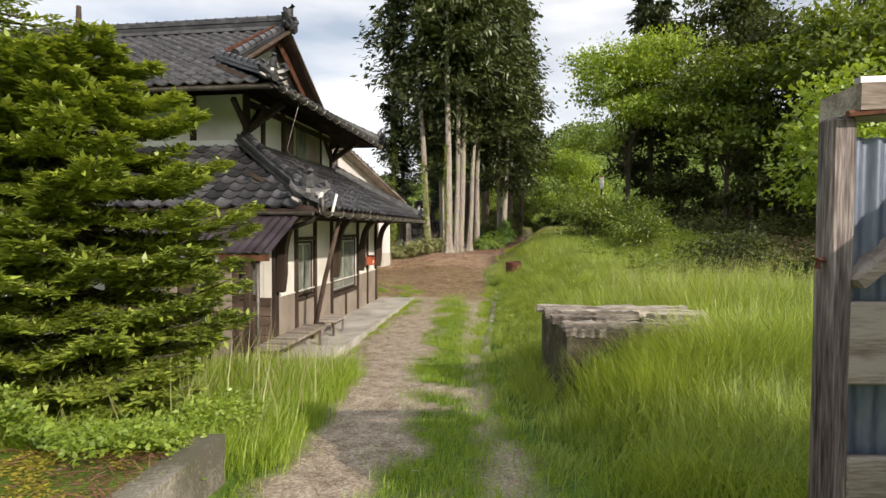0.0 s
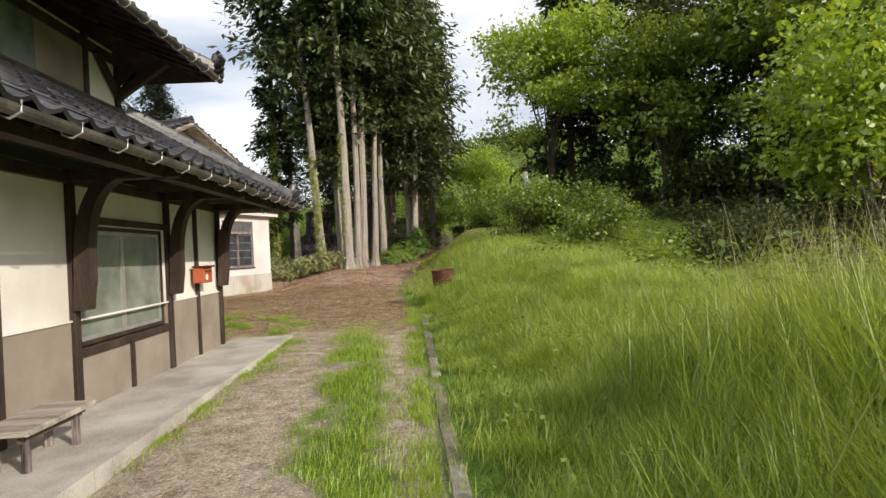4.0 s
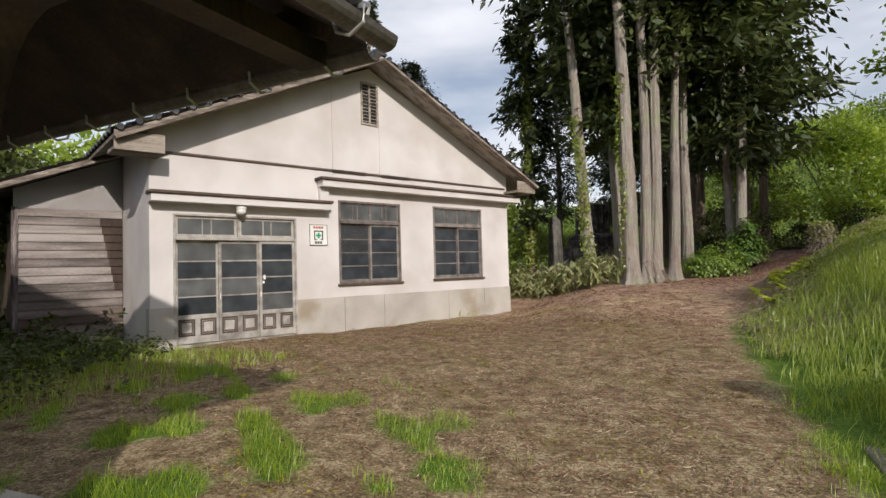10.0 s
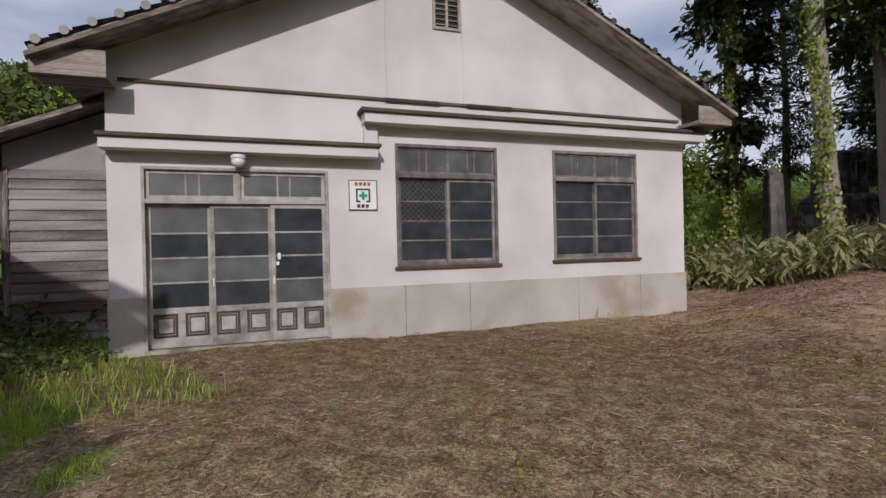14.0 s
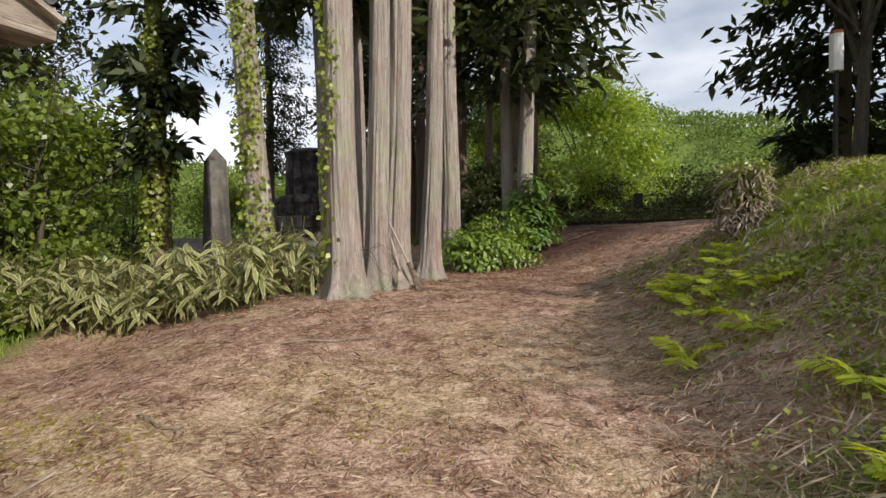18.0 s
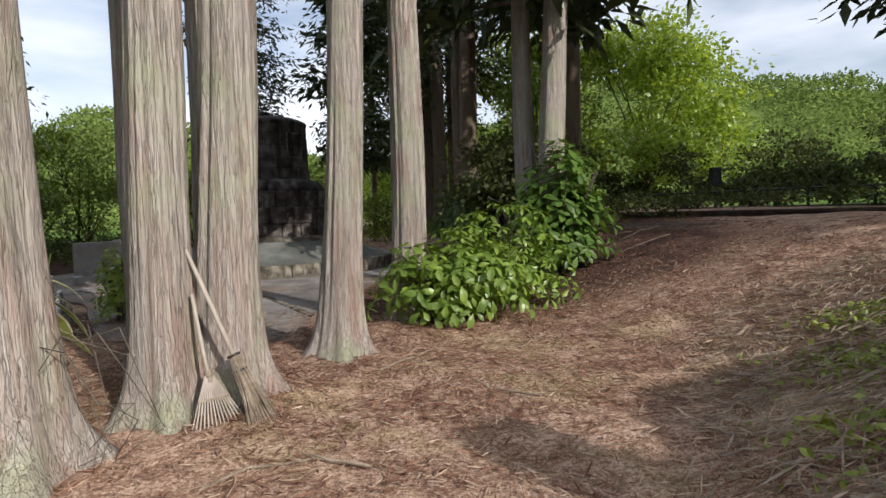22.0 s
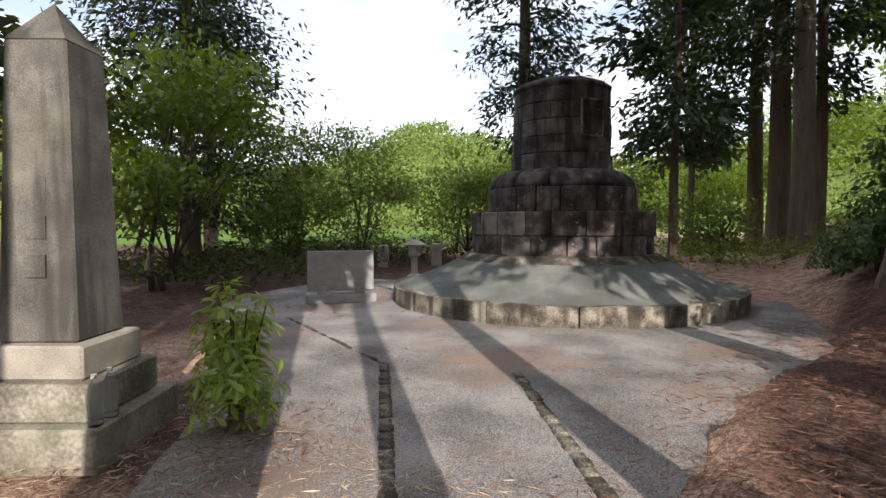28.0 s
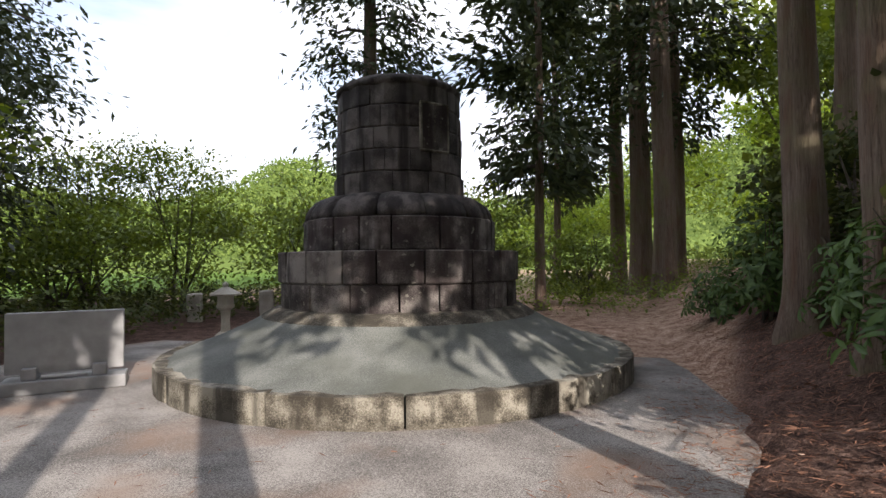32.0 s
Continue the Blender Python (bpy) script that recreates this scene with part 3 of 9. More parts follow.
def lathe(profile, seg=24):
    """Turns a run of (radius, height) round the upright axis."""
    bm = bmesh.new()
    rings = []
    for r, z in profile:
        if r < 1e-4:
            rings.append([bm.verts.new((0, 0, z))])
        else:
            rings.append([bm.verts.new((r * math.cos(a), r * math.sin(a), z)) for a in (2 * math.pi * j / seg for j in range(seg))])
    for a, b in zip(rings, rings[1:]):
        for j in range(seg):
            k = (j + 1) % seg
            if len(a) == 1:
                bm.faces.new((a[0], b[k], b[j]))
            elif len(b) == 1:
                bm.faces.new((a[j], a[k], b[0]))
            else:
                bm.faces.new((a[j], a[k], b[k], b[j]))
    return bm


def np_mesh(name, verts, faces, material, sizes=None, mat_index=None, mats=None, smooth=False):
    """A mesh from arrays: verts (n, 3); faces (m, k), all of k corners."""
    me = bpy.data.meshes.new(name)
    verts = np.asarray(verts, np.float32)
    faces = np.asarray(faces, np.int32)
    k = faces.shape[1]
    me.vertices.add(len(verts))
    me.vertices.foreach_set("co", verts.ravel())
    me.loops.add(faces.size)
    me.loops.foreach_set("vertex_index", faces.ravel())
    me.polygons.add(len(faces))
    me.polygons.foreach_set("loop_start", np.arange(0, faces.size, k, dtype=np.int32))
    for m in (mats or [material]):
        me.materials.append(m)
    if mat_index is not None:
        me.polygons.foreach_set("material_index", np.asarray(mat_index, np.int32))
    if smooth:
        me.polygons.foreach_set("use_smooth", np.ones(len(faces), bool))
    me.update(calc_edges=True)
    me.validate()
    return me


def unit(a):
    return a / np.maximum(np.linalg.norm(a, axis=1, keepdims=True), 1e-9)


def leaf_quads(c, along, normal, length, width, fold=0.0):
    """One four-cornered leaf at each place: stem end, two sides, tip. Returns verts, faces."""
    a = unit(along)
    s = unit(np.cross(normal, a))
    n = unit(np.cross(a, s))
    length, width = np.broadcast_to(length, len(c))[:, None], np.broadcast_to(width, len(c))[:, None]
    v = np.empty((len(c), 4, 3))
    v[:, 0] = c
    v[:, 1] = c + a * length * 0.45 + s * width * 0.5 + n * width * fold
    v[:, 2] = c + a * length
    v[:, 3] = c + a * length * 0.45 - s * width * 0.5 + n * width * fold
    return v.reshape(-1, 3), np.arange(len(c) * 4).reshape(-1, 4)


def rand_dirs(n, rng):
    return unit(rng.normal(size=(n, 3)))


# ---- the lie of the land ----
def smooth(a, b, x):
    t = np.clip((x - a) / (b - a), 0, 1)
    return t * t * (3 - 2 * t)


GY = [-60, -10, 0, 4.75, 9.65, 14, 21, 25, 28.7, 31.5, 34, 41, 48, 70]
GZ = [1.2, 0.5, 0.0, -0.44, -0.80, -0.80, -0.72, -0.55, -0.26, 0.0, 0.06, 0.04, 0.12, 0.4]
TOE_Y = [-5, 3, 5, 7, 9, 12, 15, 18, 21, 24, 27, 29.5, 32, 34, 36]
TOE_X = [1.2, 0.75, 0.6, 0.6, 0.7, 0.98, 1.3, 1.65, 1.8, 1.85, 2.15, 2.7, 3.5, 4.5, 5.6]
BANK_Y = [-5, 3, 8, 12, 16, 20, 24, 28.5, 31, 33, 35]
BANK_H = [0.10, 0.15, 0.32, 0.60, 0.95, 1.12, 1.28, 1.38, 1.62, 0.70, 0.1]


def toe(y):
    return np.interp(y, TOE_Y, TOE_X)


def lump(x, y, s, ph=0.0):
    """A gentle irregular swell between -1 and 1."""
    return (np.sin(x * s * 1.7 + 1.3 * np.sin(y * s * 1.1 + ph)) + np.sin(y * s * 2.1 + 1.7 * np.sin(x * s * 0.9 + ph * 1.7 + 2.0)) + np.sin((x + y) * s * 3.1 + ph)) / 3


def ground(x, y):
    x, y = np.asarray(x, float), np.asarray(y, float)
    z = np.interp(y, GY, GZ)
    w = smooth(-0.3, -3.0, x) * smooth(16, 20, y) * (1 - smooth(31, 35, y))
    z = z * (1 - w) - 0.62 * w
    rise = np.interp(y, BANK_Y, BANK_H) * (1 - 0.55 * smooth(4.2, 8.5, x) * (1 - smooth(19, 23, y)))
    rise = rise + 0.42 * smooth(6.5, 9.5, x) * smooth(18, 22, y) * (1 - smooth(25, 28, y))
    z = z + rise * smooth(-0.2, np.interp(y, [20, 27], [3.6, 3.2]), x - toe(y))
    s = -(0.84 * (x - 6.37) + 0.54 * (y - 41))
    z = z + (0.9 - 0.0) * smooth(5.5, 1.0, s) * smooth(2.0, 4.5, x) * smooth(31, 35, y)
    z = z + 0.30 * smooth(-1.5, -1.62, x) * (1 - smooth(3.3, 3.9, y)) * smooth(-6, -2, y)
    r = np.hypot(x - 1, y - 22)
    rim = np.interp(y, [35, 36.5, 38, 39.2, 40.5, 42.5, 45, 47], [0.9, 1.05, 1.15, 1.35, 1.9, 2.45, 2.4, 2.0]) + 0.16 * lump(x, y, 2.2)
    plaza = smooth(34.3, 35.0, y + 0.2 * lump(x, y, 2.0) - 0.8 * smooth(1.2, 1.6, x) - 0.8 * smooth(0.2, -0.4, x)) * (1 - smooth(46, 48, y)) * smooth(-8, -6.5, x) * (1 - smooth(-0.12, 0.22, x - rim))
    house = smooth(-1.3, -1.9, x) * smooth(7.5, 8.5, y) * (1 - smooth(17.2, 17.8, y))
    z = z + (0.035 * lump(x, y, 0.9) + 0.016 * lump(x, y, 3.3, 1.0)) * (1 - plaza) * (1 - house) * (r < 45)
    z = z - 0.10 * plaza - 0.12 * house + 0.045 * (1 - plaza) * smooth(34.6, 35.2, y) * (1 - smooth(47, 49, y)) * smooth(-1.0, 0.5, x)
    return z


def gz(x, y):
    return float(ground(x, y))


def zones(x, y):
    """How much of the ground is dry cut grass, needle litter and turf."""
    n1, n2 = lump(x, y, 0.8, 0.5), lump(x, y, 2.6, 2.0)
    d = x - toe(y)
    turf = smooth(-0.35, 0.25, d + 0.12 * n2) * (1 - smooth(25.8, 28.8, y + 1.2 * n1 - 1.4 * np.maximum(d - 1.0, 0)))
    mid = smooth(0.60, 0.22, np.abs(x - np.interp(y, [0, 5, 10, 16, 19], [-0.05, 0.0, 0.02, 0.3, 0.3])) + 0.16 * n2) * (1 - smooth(15.5, 18.5, y + n1)) * smooth(-0.25, 0.1, n1 + 0.4 * n2 + 0.35)
    tufts = smooth(0.15, 0.4, n2 + 0.3 * n1) * smooth(-0.2, -1.0, x) * smooth(13.5, 15, y) * (1 - smooth(18.0, 20.5, y + 0.5 * x)) * smooth(-7.5, -5.5, x)
    left = smooth(-1.0, -1.35, x + 0.15 * n2) * (1 - smooth(7.2, 8.6, y + 0.3 * n2))
    west = smooth(-7.0, -8.5, x - 0.2 * (y - 20)) * (1 - smooth(35, 37, y)) + smooth(-3.0, -4.2, x) * smooth(28.5, 30.5, y) * (1 - smooth(33, 35, y))
    out = np.clip(smooth(12, 20, np.abs(x - 1)) + 0.35 * smooth(52, 60, y) + smooth(-2, -8, y) * smooth(1.5, 2.5, np.abs(x)), 0, 1)
    green = np.clip(np.maximum.reduce([turf, 0.9 * mid, tufts, left, np.clip(west, 0, 1), out]), 0, 1)
    dry = smooth(16, 19, y + 0.6 * n1) * (1 - smooth(35, 37, y)) + smooth(25, 29, y) * (1 - smooth(35, 37, y))
    litter = np.clip(smooth(27, 32, y + n1) * (1 - 0.75 * smooth(0.0, 0.5, n2 + 0.2) * (y < 35)) + 0.6 * smooth(0.0, 0.5, n1) * smooth(18, 20, y), 0, 1)
    brown = smooth(15.5, 18.5, y + 0.8 * n1) * (1 - smooth(24.5, 28.5, y + 0.8 * n1 + 0.5 * x)) * smooth(0.9, 0.2, x - toe(y) + 0.6)
    # Zones of needle litter whose dark colour carries the shade beside the paving.
    shaded_duff = np.maximum(smooth(-4.0, -5.6, x) * smooth(35.0, 37.0, y), smooth(1.0, 1.7, x - 0.25 * np.maximum(y - 39, 0)) * smooth(35.4, 36.8, y) * smooth(7.5, 5.5, x)) * (1 - smooth(50, 54, y))
    shaded_duff = np.maximum(shaded_duff, smooth(1.5, 0.6, np.hypot(x + 2.0, y - 37.0)))
    wood = smooth(10.5, 12.5, x + 0.8 * n1) * smooth(17, 20, y) * (1 - smooth(42, 46, y))
    return np.clip(dry, 0, 1), litter, np.clip(np.maximum(brown, wood), 0, 1), green * (1 - wood), np.clip(shaded_duff, 0, 1)


def axis_steps(lo, hi, step, far, ratio=1.22):
    core = list(np.arange(lo, hi + 1e-6, step))
    a, s = [], step
    p = hi
    while p < far:
        s *= ratio
        p += s
        a.append(p)
    b, s, p = [], step, lo
    while p > -far:
        s *= ratio
        p -= s
        b.append(p)
    return np.array(b[::-1] + core + a)


gx, gy = axis_steps(-9, 11, 0.18, 1500), axis_steps(-3, 50, 0.18, 1500)
XX, YY = np.meshgrid(gx, gy)
ZZ = ground(XX, YY)
nx, ny = len(gx), len(gy)
idx = np.arange(nx * ny).reshape(ny, nx)
quad = np.stack([idx[:-1, :-1], idx[:-1, 1:], idx[1:, 1:], idx[1:, :-1]], -1).reshape(-1, 4)
me = np_mesh("ground", np.stack([XX, YY, ZZ], -1).reshape(-1, 3), quad, M["earth"], smooth=True)
for key, arr in zip(("dry", "litter", "brown", "green", "shaded_duff"), zones(XX, YY)):
    at = me.attributes.new(key, "FLOAT", "POINT")
    at.data.foreach_set("value", arr.ravel().astype(np.float32))
tagged(new("ground", me), "uneven earth ground with gravel tracks, dry litter and turf", "ground", kind="structure")


# ---- station house of dark timber and white plaster ----
HOUSE = Matrix.Translation((-2.1, 16.9, 0)) @ Matrix.Rotation(radians(-8.37), 4, "Z")
house = thing("house", HOUSE, "old two-storey timber house with white plaster and black tiled roofs", "house")
WEST, FLOOR_Z = -9.0, -0.84


def wall_with_openings(bm, axis, at, thick, lo, hi, z0, z1, holes):
    """An upright wall along an axis, at a line, with square openings through it: holes of (lo, hi, z0, z1)."""
    us = sorted({lo, hi, *[min(max(c, lo), hi) for hh in holes for c in hh[:2]]})
    zs = sorted({z0, z1, *[min(max(c, z0), z1) for hh in holes for c in hh[2:]]})
    nu, nz = len(us) - 1, len(zs) - 1

    def solid(i, j):
        if not (0 <= i < nu and 0 <= j < nz):
            return False
        u, z = (us[i] + us[i + 1]) / 2, (zs[j] + zs[j + 1]) / 2
        return not any(hh[0] < u < hh[1] and hh[2] < z < hh[3] for hh in holes)

    made = {}

    def vert(i, j, k):
        if (i, j, k) not in made:
            if axis == "y":
                made[i, j, k] = bm.verts.new((at - thick * k, us[i], zs[j]))
            else:
                made[i, j, k] = bm.verts.new((us[i], at + thick * k, zs[j]))
        return made[i, j, k]

    for i in range(nu):
        for j in range(nz):
            if not solid(i, j):
                continue
            for k in (0, 1):
                bm.faces.new([vert(i, j, k), vert(i + 1, j, k), vert(i + 1, j + 1, k), vert(i, j + 1, k)])
            for di, dj, e in ((-1, 0, ((0, 0), (0, 1))), (1, 0, ((1, 0), (1, 1))), (0, -1, ((0, 0), (1, 0))), (0, 1, ((0, 1), (1, 1)))):
                if not solid(i + di, j + dj):
                    (a, b), (c, d) = e
                    bm.faces.new([vert(i + a, j + b, 0), vert(i + c, j + d, 0), vert(i + c, j + d, 1), vert(i + a, j + b, 1)])
    bmesh.ops.recalc_face_normals(bm, faces=bm.faces)
    return bm


W1, W2 = (-5.98, -5.08, 0.08, 1.17), (-3.95, -2.03, -0.10, 1.18)
bm = wall_with_openings(bmesh.new(), "y", 0.0, 0.16, -7.0, 0.0, 0.20, 1.72, [W1[:2] + (0.20, W1[3]), W2[:2] + (0.20, W2[3])])
part("wall", bm, M["plaster"], house, "white plaster wall")
bm = wall_with_openings(bmesh.new(), "y", 0.012, 0.18, -7.0, 0.0, FLOOR_Z - 0.3, 0.20, [W1[:2] + (W1[2], 0.2), W2[:2] + (W2[2], 0.2)])
part("wainscot", bm, M["wainscot"], house, "brown mortar lower wall")
part("wainscot_cap", boxes((0.012, 0.03, -7.0, 0.0, 0.185, 0.205)), M["plaster"], house)
part("wall", boxes((WEST, -0.001, -0.16, -0.001, FLOOR_Z - 0.3, 1.72)), M["plaster"], house)
part("wall", boxes((WEST, -1.7, -6.99, -6.84, FLOOR_Z - 0.3, 1.72)), M["plaster"], house)
part("wall", boxes((WEST, WEST + 0.16, -6.84, -0.161, FLOOR_Z - 0.3, 1.72)), M["plaster"], house)
# south front: boarded below, a window above
for k in range(6):
    z = -0.78 + k * 0.165
    part("board", boxes((-1.69, -0.02, -7.03, -6.99, z, z + 0.158), bevel=0.006), M["brown_wood"], house, "dark weathered board")
part("wall", wall_with_openings(bmesh.new(), "x", -6.99, 0.15, -1.7, -0.161, FLOOR_Z - 0.3, 1.72, [(-1.5, -0.25, 0.2, 1.15)]), M["plaster"], house)


def sash_window(parent, m, w, z0, z1, glass, frame_mat, leaves=2, face=0.05, depth=0.05):
    """A sliding window with its frame, sill and panes. In its own frame x runs along the wall and y into it."""
    win = new("window")
    win.parent = parent
    win.matrix_basis = m
    f = face
    part("window_frame", boxes((0, w, 0, depth, z0, z0 + f), (0, w, 0, depth, z1 - f, z1), (0, f, 0, depth, z0 + f, z1 - f), (w - f, w, 0, depth, z0 + f, z1 - f), bevel=0.004), frame_mat, win)
    part("window_sill", boxes((-0.05, w + 0.05, -0.06, depth, z0 - 0.05, z0), bevel=0.006), frame_mat, win)
    step = (w - 2 * f) / leaves
    for k in range(leaves):
        a = f + k * step
        part("sash", boxes((a, a + 0.04, 0.015, 0.04, z0 + f, z1 - f), (a + step - 0.04, a + step, 0.015, 0.04, z0 + f, z1 - f),
                           (a + 0.04, a + step - 0.04, 0.015, 0.04, z0 + f, z0 + f + 0.045), (a + 0.04, a + step - 0.04, 0.015, 0.04, z1 - f - 0.04, z1 - f)), M["aluminium"] if frame_mat is not M["grey_wood"] else frame_mat, win)
        part("pane", boxes((a + 0.04, a + step - 0.04, 0.025, 0.031, z0 + f + 0.045, z1 - f - 0.04)), glass, win)
    return win


EAST = Matrix.Rotation(radians(90), 4, "Z")
sash_window(house, Matrix.Translation((-0.03, W1[0], 0)) @ EAST, W1[1] - W1[0], W1[2], W1[3], M["glass_pale"], M["dark_wood"])
sash_window(house, Matrix.Translation((-0.03, W2[0], 0)) @ EAST, W2[1] - W2[0], W2[2], W2[3], M["glass_pale"], M["dark_wood"])
sash_window(house, Matrix.Translation((-1.5, -6.985, 0)), 1.25, 0.2, 1.15, M["glass_pale"], M["dark_wood"])
# posts and rails of the east front
for y, w in ((-6.93, 0.16), (-6.03, 0.09), (-5.05, 0.09), (-4.03, 0.10), (-1.97, 0.10), (-1.02, 0.055), (-0.06, 0.12)):
    part("post", boxes((-0.01, 0.055, y - w / 2, y + w / 2, FLOOR_Z, 1.72), bevel=0.008), M["dark_wood"], house)
for a, b, z, hgt in ((-6.0, -5.08, 1.18, 0.07), (-4.0, -2.0, 1.19, 0.08), (-7.0, 0.0, 1.58, 0.12), (-4.0, -2.0, -0.19, 0.08), (-6.0, -5.08, 0.0, 0.08)):
    part("rail", boxes((-0.01, 0.05, a, b, z, z + hgt), bevel=0.006), M["dark_wood"], house)
part("post", boxes((-0.01, 0.05, -3.02, -2.97, FLOOR_Z, -0.19)), M["dark_wood"], house)
part("sill_beam", boxes((-0.005, 0.05, -7.0, 0.0, FLOOR_Z - 0.02, FLOOR_Z + 0.07)), M["dark_wood"], house)


def bracket(parent, y, z_foot, reach=0.66, top=1.72, x0=0.055, m=None):
    """A curved timber eave bracket: thick foot against the post, arm sweeping out under the eave."""
    bm = bmesh.new()
    n = 12
    prev = None
    for k in range(n + 1):
        t = k / n
        a = t * math.pi / 2
        cx = x0 + 0.02 + (reach - 0.1) * (1 - math.cos(a)) ** 1.15
        cz = z_foot + 0.32 + (top - z_foot - 0.36) * math.sin(a) ** 0.9
        th = 0.15 - 0.03 * t
        nx_, nz_ = math.cos(a), -math.sin(a)
        w = 0.075
        ring = [bm.verts.new((cx + nx_ * s * th / 2 + (th / 2 if t == 0 else th / 2 * math.cos(a)), y + q * w, cz + nz_ * s * th / 2 - th / 2 * math.sin(a) * 0)) for s, q in ((-1, -1), (1, -1), (1, 1), (-1, 1))]
        if prev:
            for j in range(4):
                bm.faces.new((prev[j], prev[(j + 1) % 4], ring[(j + 1) % 4], ring[j]))
        else:
            foot = [bm.verts.new((x0 + (0.0 if s < 0 else 0.13), y + q * w, z_foot)) for s, q in ((-1, -1), (1, -1), (1, 1), (-1, 1))]
            for j in range(4):
                bm.faces.new((foot[j], foot[(j + 1) % 4], ring[(j + 1) % 4], ring[j]))
            bm.faces.new(foot[::-1])
        prev = ring
    bm.faces.new(prev)
    bmesh.ops.recalc_face_normals(bm, faces=bm.faces)
    return part("bracket", bm, M["dark_wood"], parent, "curved dark timber eave bracket")


for y in (-6.93, -4.03, -1.97, -0.17):
    bracket(house, y, 0.30)
    part("eave_beam", boxes((0.05, 1.12, y - 0.06, y + 0.06, 1.60, 1.71)), M["dark_wood"], house)
# the ground floor stands a little askew under its roof
WALLS = Matrix.Translation((-2.05, 16.60, 0)) @ Matrix.Rotation(radians(-7.3), 4, "Z") @ Matrix.Diagonal((1, 1.03, 1, 1))
SKEW = HOUSE.inverted() @ WALLS
for ob in house.children:
    ob.matrix_basis = SKEW @ ob.matrix_basis
# eave plate and rafters of the lower roof
part("eave_plate", boxes((1.02, 1.16, -7.9, 0.5, 1.60, 1.70)), M["dark_wood"], house)
for k in range(20):
    y = -7.7 + k * 0.425
    part("rafter", beam(bmesh.new(), (1.28, y, 1.675), (-0.1, y, 2.36), 0.05, 0.07), M["dark_wood"], house)

# 2F
Z2, Y2A, Y2B, X2 = 3.05, -6.3, -1.35, -0.95
part("wall", boxes((WEST, X2, Y2A, Y2B, 2.2, 4.05)), M["plaster"], house, "white plaster upper wall")
for y, w in ((Y2A + 0.1, 0.22), (-5.5, 0.12), (-4.52, 0.12), (-2.2, 0.10), (Y2B - 0.05, 0.10)):
    part("post", boxes((X2, X2 + 0.05, y - w / 2, y + w / 2, 2.7, 4.04)), M["dark_wood"], house)
part("rail", boxes((X2, X2 + 0.045, Y2A, Y2B, 3.84, 3.98)), M["dark_wood"], house)
part("shutter", boxes((X2, X2 + 0.03, -4.46, -3.98, 2.95, 3.84)), M["brown_wood"], house)
part("pane", boxes((X2 + 0.005, X2 + 0.02, -3.92, -3.2, 2.95, 3.84)), M["glass_pale"], house)
part("shutter", boxes((X2, X2 + 0.025, -3.2, -2.25, 2.95, 3.84)), M["wainscot"], house)
part("post", boxes((X2 + 0.02, X2 + 0.06, -3.98, -3.92, 2.95, 3.84)), M["bamboo"], house)
for y in (Y2A + 0.08, Y2B - 0.08):
    for dy in (-0.55, 0.55):
        part("brace", beam(bmesh.new(), (X2 + 0.06, y + dy, 3.86), (X2 + 0.06, y, 3.35), 0.08, 0.09), M["dark_wood"], house)
    part("brace", beam(bmesh.new(), (X2 + 0.05, y, 3.35), (X2 + 0.8, y, 3.86), 0.1, 0.12), M["dark_wood"], house)
for x in (-2.0, -3.2, -4.4, -5.6, -6.8):
    part("post", boxes((x - 0.06, x + 0.06, Y2A - 0.04, Y2A, 2.7, 4.04)), M["dark_wood"], house)


def tile_piece(w=0.29, l=0.30):
    """One wavy clay roof tile: x across, y up the slope, with a thick curled lower edge."""
    bm = bmesh.new()
    prof = [(0.0, 0.045), (0.10, 0.052), (0.20, 0.036), (0.36, 0.010), (0.56, 0.0), (0.76, 0.008), (0.92, 0.032), (1.0, 0.045)]
    rows = []
    for y, dz in ((-0.02, 0.034), (l * 0.99, 0.0)):
        rows.append([bm.verts.new(((p - 0.5) * w * 1.02, y, z + dz)) for p, z in prof])
    low = [bm.verts.new(((p - 0.5) * w * 1.02, -0.02, z - 0.004)) for p, z in prof]
    for k in range(len(prof) - 1):
        bm.faces.new((rows[0][k], rows[0][k + 1], rows[1][k + 1], rows[1][k]))
        bm.faces.new((low[k], low[k + 1], rows[0][k + 1], rows[0][k]))
    return bm


TILE = None


